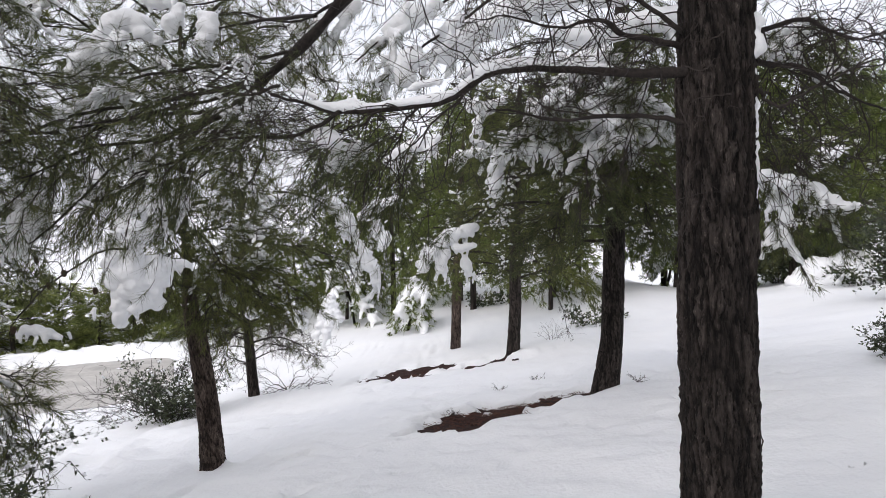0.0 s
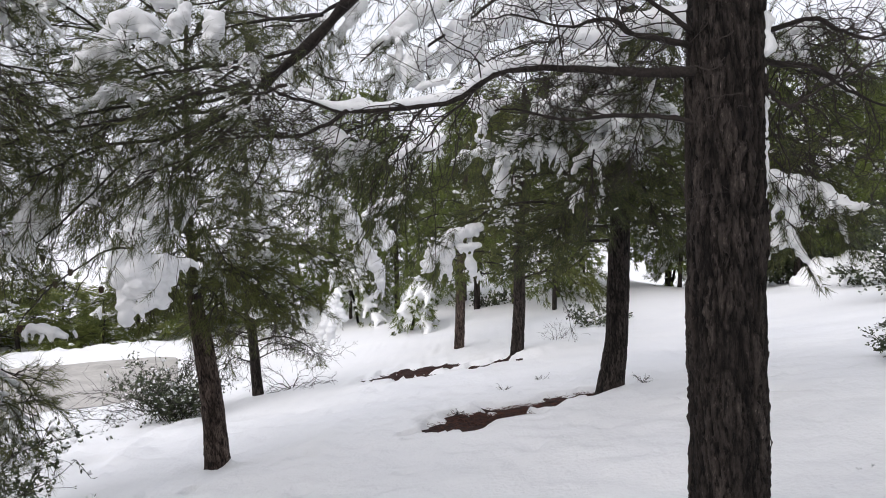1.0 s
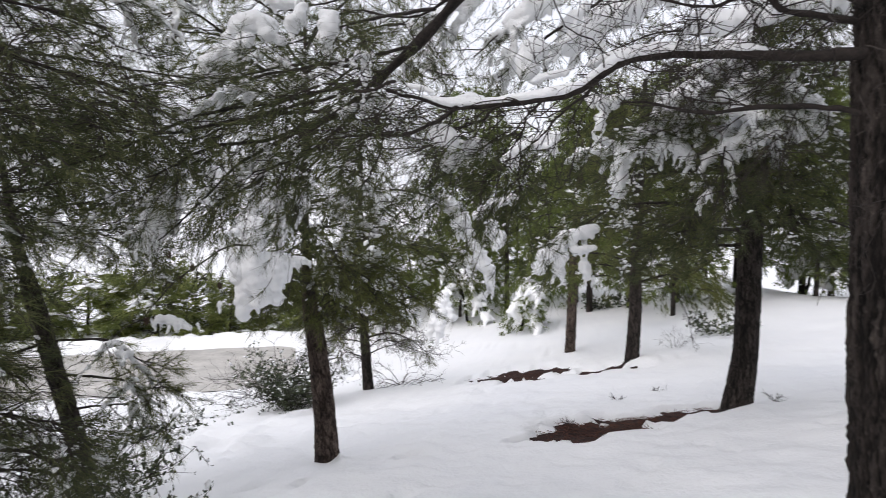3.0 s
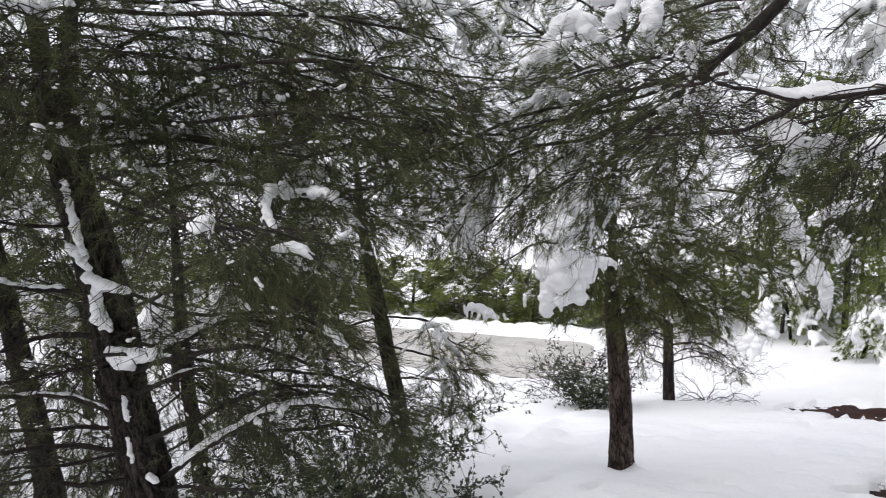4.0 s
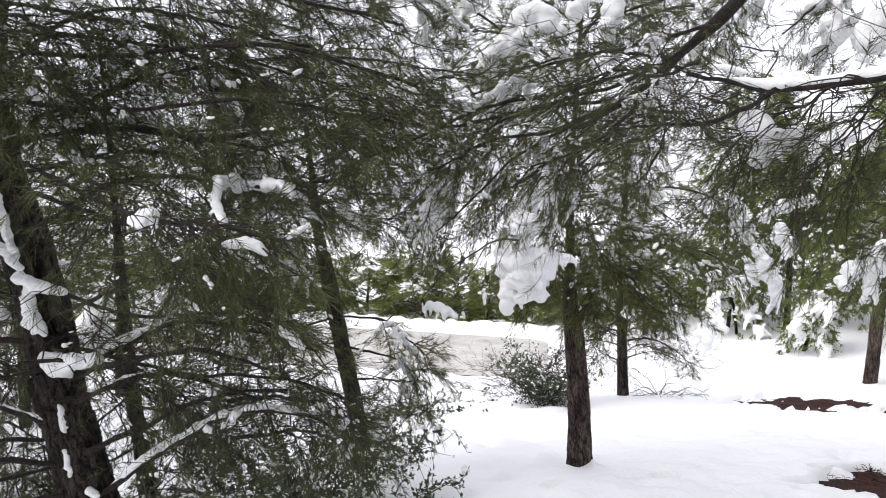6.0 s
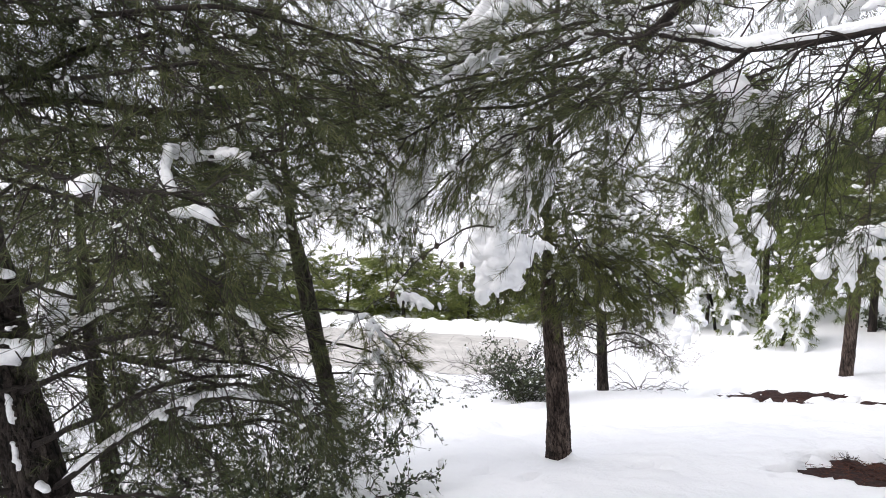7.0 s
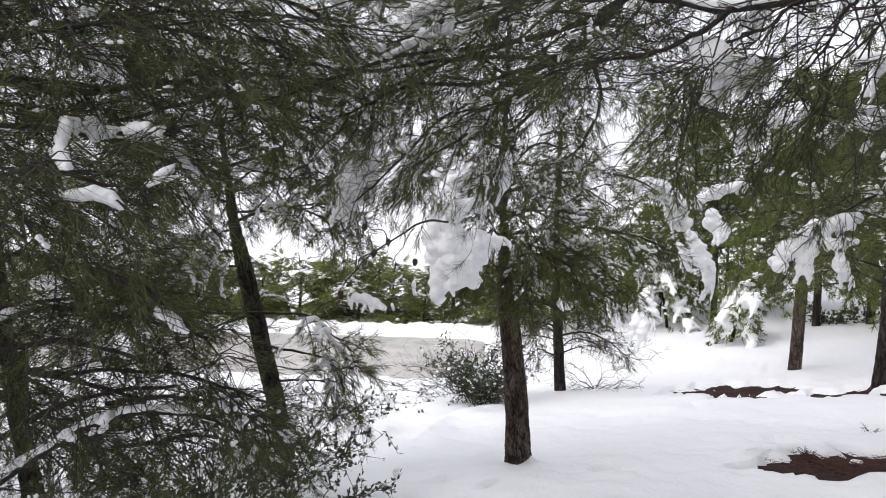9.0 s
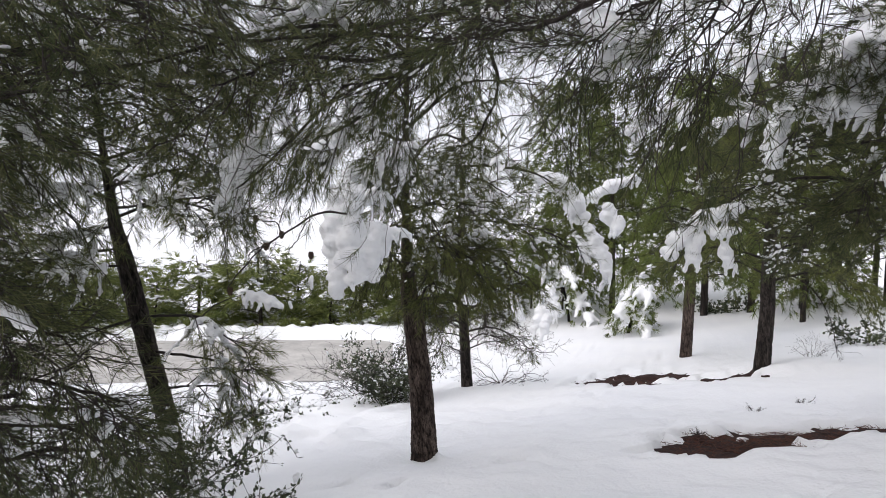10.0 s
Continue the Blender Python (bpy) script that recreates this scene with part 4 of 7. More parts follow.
snow_ridge(forked_pine, limb(forked_pine, forked_pine_f, [(-3.40, 1.77, 1.75), (-3.23, 1.91, 1.82), (-3.08, 2.03, 1.85), (-2.88, 2.18, 1.83), (-2.64, 2.36, 1.79), (-2.45, 2.52, 1.84), (-2.30, 2.64, 1.87)], 0.026, 0.008, **dict(NEAR, count=11)), 0.05, 0.75, 0.016, 0.018)
snow_ridge(forked_pine, limb(forked_pine, forked_pine_f, [(-3.29, 1.86, 1.81), (-3.18, 1.96, 1.91), (-3.07, 2.05, 2.00), (-2.95, 2.15, 2.07), (-2.82, 2.26, 2.12)], 0.018, 0.006, **dict(NEAR, count=12)), 0.2, 0.8, 0.012, 0.012)
limb(forked_pine, forked_pine_f, [(-3.42, 1.68, 2.06), (-3.16, 1.45, 2.08), (-2.94, 1.22, 1.96)], 0.01, 0.004, **dict(NEAR, load=0.03))
limb(forked_pine, forked_pine_f, [(-3.42, 1.71, 2.25), (-2.95, 1.62, 2.25), (-2.57, 1.59, 2.12)], 0.01, 0.004, **dict(NEAR, load=0.03))
limb(forked_pine, forked_pine_f, [(-3.42, 1.67, 1.92), (-3.21, 1.39, 1.94), (-3.07, 1.17, 1.86)], 0.01, 0.004, **dict(NEAR, load=0.03))
limb(forked_pine, forked_pine_f, [(-3.45, 1.70, 2.38), (-3.08, 1.47, 2.32), (-2.93, 1.26, 2.19)], 0.01, 0.004, **dict(NEAR, load=0.03))
limb(forked_pine, forked_pine_f, [(-3.40, 1.71, 2.12), (-2.98, 1.65, 2.05), (-2.66, 1.62, 1.95)], 0.01, 0.004, **dict(NEAR, load=0.03))
limb(forked_pine, forked_pine_f, [(-3.34, 1.65, 2.28), (-2.89, 1.47, 2.13), (-2.71, 1.34, 1.98)], 0.01, 0.004, **dict(NEAR, load=0.03))
limb(forked_pine, forked_pine_f, [(-2.50, 2.31, 0.62), (-2.31, 2.58, 0.60), (-2.09, 2.85, 0.41)], 0.01, 0.004, **dict(NEAR, load=0.03, count=15))
limb(forked_pine, forked_pine_f, [(-2.56, 2.38, 0.41), (-2.35, 2.66, 0.40), (-2.22, 2.89, 0.20)], 0.01, 0.004, **dict(NEAR, load=0.03, count=15))
limb(forked_pine, forked_pine_f, [(-3.00, 1.79, 0.65), (-2.89, 2.03, 0.68), (-2.66, 2.26, 0.56)], 0.009, 0.004, **dict(NEAR, load=0.03, count=12))
limb(forked_pine, forked_pine_f, [(-3.01, 1.69, 0.85), (-2.89, 1.87, 0.85), (-2.75, 2.11, 0.73)], 0.009, 0.004, **dict(NEAR, load=0.03, count=15))
crown(forked_pine, 3.3, 5.6, (-0.2, 0.1), 9, 2.4)
forked_pine_f.build(forked_pine, 23, 0.0011, 0.088, NEEDLE)

# slim pines behind it
leaning_pine = pine('pine_tree', (-3.92, 5.13, -1.05), 'slim leaning pine with snow-dusted branches', 'young pines')
leaning_pine_f = Foliage()
part('trunk', trunk_mesh('trunk', local(leaning_pine, [(-3.92, 5.13, -1.20), (-4.00, 5.11, -0.54), (-4.15, 5.06, 0.12), (-4.30, 5.01, 0.81), (-4.42, 5.01, 1.22), (-4.53, 5.02, 1.82), (-4.68, 5.03, 2.59)]), (0.09, 0.08, 0.075, 0.07, 0.045, 0.025, 0.012), BARK, 48, 170, 0.012, 21), leaning_pine)
limb(leaning_pine, leaning_pine_f, [(-4.20, 5.01, 0.40), (-3.61, 5.00, 0.45), (-3.37, 4.96, 0.36), (-3.14, 5.02, 0.17)], 0.012, 0.003, **dict(MID, frost=0.22, pad=0.018, load=0.28, heap=0.028, count=12))
limb(leaning_pine, leaning_pine_f, [(-4.15, 5.06, 0.12), (-3.53, 5.09, 0.07), (-3.38, 5.03, 0.03), (-3.11, 5.01, -0.09)], 0.012, 0.003, **dict(MID, frost=0.22, pad=0.018, load=0.28, heap=0.028, count=12))
limb(leaning_pine, leaning_pine_f, [(-4.30, 5.01, 0.81), (-4.33, 4.68, 0.80), (-4.44, 4.43, 0.65), (-4.62, 4.25, 0.50)], 0.012, 0.003, **dict(MID, frost=0.22, pad=0.018, load=0.28, heap=0.028, count=12))
limb(leaning_pine, leaning_pine_f, [(-4.10, 5.10, -0.22), (-3.53, 5.08, -0.11), (-3.44, 5.10, -0.22)], 0.012, 0.003, **dict(MID, frost=0.22, pad=0.018, load=0.28, heap=0.028, count=12))
limb(leaning_pine, leaning_pine_f, [(-4.40, 5.01, 1.28), (-3.70, 4.81, 1.34), (-3.36, 4.71, 1.36), (-3.14, 4.67, 1.33)], 0.012, 0.003, **dict(MID, frost=0.16, pad=0.02, load=0.3, heap=0.026))
limb(leaning_pine, leaning_pine_f, [(-4.45, 5.01, 1.45), (-3.64, 4.76, 1.57), (-3.06, 4.63, 1.57)], 0.012, 0.003, **dict(MID, frost=0.16, pad=0.02, load=0.3, heap=0.026))
limb(leaning_pine, leaning_pine_f, [(-4.42, 5.02, 1.36), (-4.43, 4.49, 1.44), (-4.53, 4.14, 1.36)], 0.012, 0.003, **dict(MID, frost=0.16, pad=0.02, load=0.3, heap=0.026))
limb(leaning_pine, leaning_pine_f, [(-4.53, 5.02, 1.82), (-3.66, 4.79, 1.99), (-3.00, 4.68, 1.99)], 0.012, 0.003, **dict(MID, frost=0.16, pad=0.02, load=0.3, heap=0.026))
limb(leaning_pine, leaning_pine_f, [(-4.58, 5.02, 2.05), (-4.53, 4.51, 2.06), (-4.70, 4.13, 1.94)], 0.012, 0.003, **dict(MID, frost=0.16, pad=0.02, load=0.3, heap=0.026))
limb(leaning_pine, leaning_pine_f, [(-4.04, 5.10, -0.40), (-4.21, 4.74, -0.27), (-4.54, 4.52, -0.41)], 0.012, 0.003, **dict(MID, frost=0.22, pad=0.018, load=0.28, heap=0.028, count=12))
limb(leaning_pine, leaning_pine_f, [(-4.20, 5.01, 0.40), (-4.44, 4.61, 0.28), (-4.79, 4.38, 0.13)], 0.012, 0.003, **dict(MID, frost=0.22, pad=0.018, load=0.28, heap=0.028, count=12))
limb(leaning_pine, leaning_pine_f, [(-4.68, 5.02, 2.50), (-3.67, 4.82, 2.49), (-3.08, 4.80, 2.52)], 0.012, 0.003, **dict(MID, frost=0.16, pad=0.02, load=0.3, heap=0.026))
limb(leaning_pine, leaning_pine_f, [(-4.45, 5.02, 1.50), (-3.80, 4.83, 1.79), (-3.35, 4.77, 1.82)], 0.012, 0.003, **dict(MID, frost=0.16, pad=0.02, load=0.3, heap=0.026))
limb(leaning_pine, leaning_pine_f, [(-4.50, 5.02, 1.68), (-4.53, 4.59, 1.78), (-4.70, 4.32, 1.68)], 0.012, 0.003, **dict(MID, frost=0.16, pad=0.02, load=0.3, heap=0.026))
limb(leaning_pine, leaning_pine_f, [(-4.60, 5.02, 2.18), (-3.82, 4.86, 2.30), (-3.14, 4.76, 2.24)], 0.012, 0.003, **dict(MID, frost=0.16, pad=0.02, load=0.3, heap=0.026))
limb(leaning_pine, leaning_pine_f, [(-4.63, 5.03, 2.32), (-4.71, 4.58, 2.37), (-4.87, 4.31, 2.29)], 0.012, 0.003, **dict(MID, frost=0.16, pad=0.02, load=0.3, heap=0.026))
limb(leaning_pine, leaning_pine_f, [(-4.40, 5.01, 1.13), (-4.42, 4.57, 1.06), (-4.60, 4.30, 0.99)], 0.012, 0.003, **dict(MID, frost=0.16, pad=0.02, load=0.3, heap=0.026))
limb(leaning_pine, leaning_pine_f, [(-4.68, 5.03, 2.59), (-4.08, 4.82, 2.80), (-3.50, 4.80, 2.79)], 0.012, 0.003, **dict(MID, frost=0.16, pad=0.02, load=0.3, heap=0.026))
limb(leaning_pine, leaning_pine_f, [(-4.35, 5.01, 0.95), (-4.37, 4.47, 0.90), (-4.57, 4.18, 0.76)], 0.012, 0.003, **dict(MID, frost=0.16, pad=0.02, load=0.3, heap=0.026))
limb(leaning_pine, leaning_pine_f, [(-4.68, 5.02, 2.50), (-4.66, 4.51, 2.56)], 0.012, 0.003, **dict(MID, frost=0.16, pad=0.02, load=0.3, heap=0.026))
whorls(leaning_pine, leaning_pine_f, spline(local(leaning_pine, [(-4.33, 5.01, 0.92), (-4.53, 5.02, 1.82), (-4.68, 5.03, 2.6), (-4.8, 5.05, 3.7)]), 30), 0.1, 0.98, 15, 1.25, dict(MID, count=12, frost=0.22, pad=0.017), 0.014, 0.1)
leaning_pine_f.build(leaning_pine, 24, 0.0017, 0.11, NEEDLE_OLIVE, 0)
slim_pine = pine('pine_tree', (-5.14, 2.42, -0.83), 'slim leaning pine with snow-dusted branches', 'young pines')
slim_pine_f = Foliage()
part('trunk', trunk_mesh('trunk', local(slim_pine, [(-5.14, 2.42, -0.98), (-5.11, 2.34, -0.39), (-5.23, 2.30, 0.07), (-5.44, 2.23, 0.87), (-5.62, 2.18, 1.58), (-5.76, 2.15, 2.34), (-5.97, 2.15, 3.81)]), (0.10, 0.09, 0.085, 0.07, 0.055, 0.035, 0.02), BARK, 48, 170, 0.012, 22), slim_pine)
limb(slim_pine, slim_pine_f, [(-5.21, 2.31, 0.03), (-5.22, 2.05, 0.01), (-5.41, 1.76, -0.13)], 0.012, 0.003, **dict(MID, count=12, frost=0.18))
limb(slim_pine, slim_pine_f, [(-5.26, 2.30, 0.20), (-4.80, 2.42, 0.35), (-4.50, 2.51, 0.30)], 0.012, 0.003, **dict(MID, count=12, frost=0.18))
limb(slim_pine, slim_pine_f, [(-5.39, 2.24, 0.66), (-5.46, 1.94, 0.65), (-5.59, 1.69, 0.50)], 0.012, 0.003, **MID)
limb(slim_pine, slim_pine_f, [(-5.44, 2.23, 0.87), (-4.98, 2.35, 1.03), (-4.65, 2.48, 1.01)], 0.012, 0.003, **MID)
limb(slim_pine, slim_pine_f, [(-5.54, 2.20, 1.29), (-5.58, 1.92, 1.29)], 0.012, 0.003, **MID)
limb(slim_pine, slim_pine_f, [(-5.60, 2.19, 1.54), (-4.95, 2.32, 1.64)], 0.012, 0.003, **MID)
limb(slim_pine, slim_pine_f, [(-5.16, 2.33, -0.22), (-5.20, 2.03, -0.32), (-5.37, 1.87, -0.57)], 0.012, 0.003, **dict(MID, count=12, frost=0.18))
limb(slim_pine, slim_pine_f, [(-5.13, 2.33, -0.39), (-4.71, 2.41, -0.34), (-4.48, 2.57, -0.49)], 0.012, 0.003, **dict(MID, count=12, frost=0.18))
limb(slim_pine, slim_pine_f, [(-5.11, 2.34, -0.47), (-5.22, 2.11, -0.56), (-5.41, 1.95, -0.73)], 0.012, 0.003, **dict(MID, count=12, frost=0.18))
limb(slim_pine, slim_pine_f, [(-5.19, 2.32, -0.05), (-4.74, 2.42, -0.02), (-4.44, 2.51, -0.13)], 0.012, 0.003, **dict(MID, count=12, frost=0.18))
limb(slim_pine, slim_pine_f, [(-5.71, 2.17, 2.13), (-5.05, 2.29, 2.15)], 0.012, 0.003, **MID)
limb(slim_pine, slim_pine_f, [(-5.69, 2.16, 1.92), (-5.76, 1.85, 1.94)], 0.012, 0.003, **MID)
limb(slim_pine, slim_pine_f, [(-5.47, 2.22, 0.95), (-4.89, 2.27, 0.85), (-4.43, 2.36, 0.74)], 0.012, 0.003, **MID)
limb(slim_pine, slim_pine_f, [(-5.50, 2.22, 1.12), (-5.38, 1.92, 1.03), (-5.43, 1.73, 0.84)], 0.012, 0.003, **MID)
limb(slim_pine, slim_pine_f, [(-5.42, 2.24, 0.74), (-4.87, 2.26, 0.53), (-4.57, 2.35, 0.40)], 0.012, 0.003, **MID)
limb(slim_pine, slim_pine_f, [(-5.54, 2.20, 1.29), (-4.88, 2.20, 1.25), (-4.53, 2.34, 1.23)], 0.012, 0.003, **MID)
limb(slim_pine, slim_pine_f, [(-5.34, 2.26, 0.45), (-5.20, 1.98, 0.36), (-5.30, 1.77, 0.30)], 0.012, 0.003, **dict(MID, count=12, frost=0.18))
limb(slim_pine, slim_pine_f, [(-4.97, 3.41, 0.16), (-4.40, 3.37, 0.09), (-4.02, 3.45, -0.10)], 0.012, 0.003, **dict(MID, count=12, frost=0.18))
limb(slim_pine, slim_pine_f, [(-4.94, 3.40, -0.09), (-4.90, 3.06, -0.24), (-5.06, 2.85, -0.36)], 0.012, 0.003, **dict(MID, count=12, frost=0.18))
limb(slim_pine, slim_pine_f, [(-4.88, 3.41, -0.34), (-4.33, 3.36, -0.38), (-3.93, 3.46, -0.57)], 0.012, 0.003, **dict(MID, count=12, frost=0.18))
limb(slim_pine, slim_pine_f, [(-4.88, 3.40, -0.51), (-4.85, 3.06, -0.55), (-4.98, 2.86, -0.67)], 0.012, 0.003, **dict(MID, count=12, frost=0.18))
limb(slim_pine, slim_pine_f, [(-4.91, 3.41, -0.17), (-4.26, 3.31, -0.11), (-3.75, 3.36, -0.22)], 0.012, 0.003, **dict(MID, count=12, frost=0.18))
slim_pine_f.build(slim_pine, 31, 0.0018, 0.11, NEEDLE, 0)
thin_pine = pine('pine_tree', (-4.72, 3.43, -0.92), 'slim leaning pine with snow-dusted branches', 'young pines')
thin_pine_f = Foliage()
part('trunk', trunk_mesh('trunk', local(thin_pine, [(-4.72, 3.43, -1.07), (-4.75, 3.37, -0.51), (-4.84, 3.35, -0.03), (-4.96, 3.35, 0.72), (-5.04, 3.36, 1.38), (-5.23, 3.37, 2.71)]), (0.075, 0.065, 0.055, 0.045, 0.025, 0.01), BARK, 48, 170, 0.012, 23), thin_pine)
limb(thin_pine, thin_pine_f, [(-4.84, 3.35, -0.03), (-4.36, 3.47, -0.01), (-3.99, 3.63, -0.06)], 0.01, 0.003, **dict(MID, count=12, frost=0.18))
limb(thin_pine, thin_pine_f, [(-4.90, 3.35, 0.34), (-4.44, 3.47, 0.45), (-4.10, 3.60, 0.43)], 0.01, 0.003, **dict(MID, count=12, frost=0.18))
limb(thin_pine, thin_pine_f, [(-4.96, 3.35, 0.72), (-4.51, 3.47, 0.95), (-3.99, 3.61, 0.94)], 0.01, 0.003, **MID)
limb(thin_pine, thin_pine_f, [(-4.93, 3.35, 0.53), (-5.06, 3.00, 0.56), (-5.24, 2.72, 0.48)], 0.01, 0.003, **MID)
limb(thin_pine, thin_pine_f, [(-5.02, 3.36, 1.19), (-4.38, 3.48, 1.32), (-3.88, 3.62, 1.39)], 0.01, 0.003, **MID)
limb(thin_pine, thin_pine_f, [(-5.03, 3.36, 1.29), (-5.06, 2.96, 1.34)], 0.01, 0.003, **MID)
limb(thin_pine, thin_pine_f, [(-5.11, 3.36, 1.86), (-4.44, 3.52, 1.99), (-3.87, 3.71, 2.08)], 0.01, 0.003, **MID)
limb(thin_pine, thin_pine_f, [(-5.11, 3.37, 1.95), (-5.22, 2.91, 2.01)], 0.01, 0.003, **MID)
limb(thin_pine, thin_pine_f, [(-5.19, 3.37, 2.47), (-4.40, 3.48, 2.56), (-3.91, 3.75, 2.68)], 0.01, 0.003, **MID)
thin_pine_f.build(thin_pine, 31, 0.0018, 0.11, NEEDLE, 0)

# the pines down the slope, each with its own snow
clump_pine = pine('pine_tree', (-2.21, 6.39, -0.99), 'slender pine carrying a heavy drape of snow above the bank', 'pines on the slope')
clump_pine_f = Foliage()
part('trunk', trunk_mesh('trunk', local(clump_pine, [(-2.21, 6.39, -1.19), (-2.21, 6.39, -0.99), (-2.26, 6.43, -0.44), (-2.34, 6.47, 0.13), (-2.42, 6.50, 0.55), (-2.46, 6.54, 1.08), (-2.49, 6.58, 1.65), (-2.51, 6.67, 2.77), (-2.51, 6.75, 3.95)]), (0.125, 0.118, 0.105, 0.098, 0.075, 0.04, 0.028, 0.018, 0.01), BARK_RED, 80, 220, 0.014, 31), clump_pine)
limb(clump_pine, clump_pine_f, [(-2.50, 6.63, 1.19), (-2.34, 5.85, 1.49), (-2.23, 5.25, 1.50), (-2.12, 4.83, 1.35), (-2.14, 4.71, 1.03)], 0.016, 0.004)
limb(clump_pine, clump_pine_f, [(-2.52, 6.65, 1.48), (-2.10, 7.06, 1.71), (-1.49, 7.66, 1.68), (-1.10, 8.13, 1.37), (-0.77, 8.28, 0.64)], 0.016, 0.004, **THIN)
limb(clump_pine, clump_pine_f, [(-2.49, 6.62, 1.08), (-1.86, 6.62, 1.19), (-1.31, 6.71, 1.12), (-0.88, 6.89, 0.93)], 0.016, 0.004, **THIN)
limb(clump_pine, clump_pine_f, [(-2.49, 6.61, 0.91), (-1.95, 6.50, 0.80), (-1.50, 6.47, 0.58)], 0.016, 0.004, **THIN)
limb(clump_pine, clump_pine_f, [(-2.52, 6.63, 1.25), (-1.90, 6.04, 1.38), (-1.43, 5.62, 1.30)], 0.016, 0.004, **THIN)
limb(clump_pine, clump_pine_f, [(-2.52, 6.66, 1.65), (-1.93, 5.87, 1.89), (-1.42, 5.45, 1.73)], 0.016, 0.004, **THIN)
limb(clump_pine, clump_pine_f, [(-2.53, 6.69, 1.93), (-2.59, 5.69, 1.98), (-2.77, 5.27, 1.73)], 0.016, 0.004, **THIN)
limb(clump_pine, clump_pine_f, [(-2.53, 6.69, 2.05), (-1.79, 6.10, 2.31), (-1.11, 5.79, 2.23)], 0.016, 0.004, **THIN)
limb(clump_pine, clump_pine_f, [(-2.53, 6.71, 2.27), (-2.72, 6.13, 2.53), (-3.02, 5.72, 2.37)], 0.016, 0.004, **THIN)
limb(clump_pine, clump_pine_f, [(-2.54, 6.73, 2.50), (-1.85, 6.34, 2.87), (-1.06, 6.13, 2.83)], 0.016, 0.004, **THIN)
limb(clump_pine, clump_pine_f, [(-2.54, 6.74, 2.62), (-3.03, 6.37, 2.99), (-3.55, 6.16, 2.84)], 0.016, 0.004, **THIN)
for root, tip in [((-2.45, 6.5, 0.95), (-2.42, 5.9, 0.78)), ((-2.47, 6.55, 1.3), (-2.4, 5.95, 1.2)), ((-2.49, 6.58, 1.7), (-2.45, 6.0, 1.6)), ((-2.42, 6.5, 0.62), (-1.95, 5.9, 0.62)), ((-2.43, 6.5, 0.7), (-2.55, 5.6, 0.8)), ((-2.44, 6.5, 0.8), (-1.6, 6.0, 0.75)), ((-2.45, 6.52, 0.95), (-2.25, 5.45, 1.02)),
                  ((-2.46, 6.53, 1.05), (-1.35, 6.5, 0.7)), ((-2.46, 6.54, 1.15), (-1.75, 5.5, 1.08)), ((-2.44, 6.5, 0.78), (-1.5, 7.2, 0.55)), ((-2.47, 6.55, 1.3), (-1.1, 6.9, 0.9)),
                  ((-2.47, 6.56, 1.4), (-2.05, 5.5, 1.5)), ((-2.48, 6.57, 1.55), (-1.3, 6.1, 1.35))]:
    a, b = np.array(root), np.array(tip)
    limb(clump_pine, clump_pine_f, [a, a + (b - a) * 0.35 + UP * 0.16, a + (b - a) * 0.7 + UP * 0.14, b], 0.013, 0.004, **dict(MID, count=10, frost=0.14, snow=0.05, pad=0.017))
limb(clump_pine, clump_pine_f, [(-2.49, 6.62, 1.02), (-2.02, 6.21, 1.00), (-1.64, 5.99, 0.86)], 0.016, 0.004, **THIN)
limb(clump_pine, clump_pine_f, [(-2.55, 6.75, 2.79), (-2.93, 6.17, 3.10), (-3.41, 5.78, 3.10)], 0.016, 0.004, **THIN)
limb(clump_pine, clump_pine_f, [(-2.54, 6.76, 2.90), (-1.63, 6.17, 3.19), (-0.92, 5.95, 3.09)], 0.016, 0.004, **THIN)
limb(clump_pine, clump_pine_f, [(-2.55, 6.78, 3.19), (-1.89, 6.19, 3.45), (-1.32, 5.98, 3.49)], 0.016, 0.004, **THIN)
limb(clump_pine, clump_pine_f, [(-2.55, 6.79, 3.30), (-2.97, 6.31, 3.59), (-3.49, 6.11, 3.53)], 0.016, 0.004, **THIN)
limb(clump_pine, clump_pine_f, [(-2.55, 6.80, 3.47), (-2.81, 6.43, 3.84)], 0.016, 0.004, **THIN)
limb(clump_pine, clump_pine_f, [(-2.55, 6.77, 3.07), (-2.07, 5.97, 3.19), (-1.60, 5.55, 2.99)], 0.016, 0.004, **THIN)
limb(clump_pine, clump_pine_f, [(-2.55, 6.76, 2.96), (-2.58, 5.98, 3.19), (-2.82, 5.56, 2.99)], 0.016, 0.004, **THIN)
limb(clump_pine, clump_pine_f, [(-2.54, 6.73, 2.50), (-3.12, 5.78, 3.24), (-3.47, 5.59, 3.23)], 0.016, 0.004, **THIN)

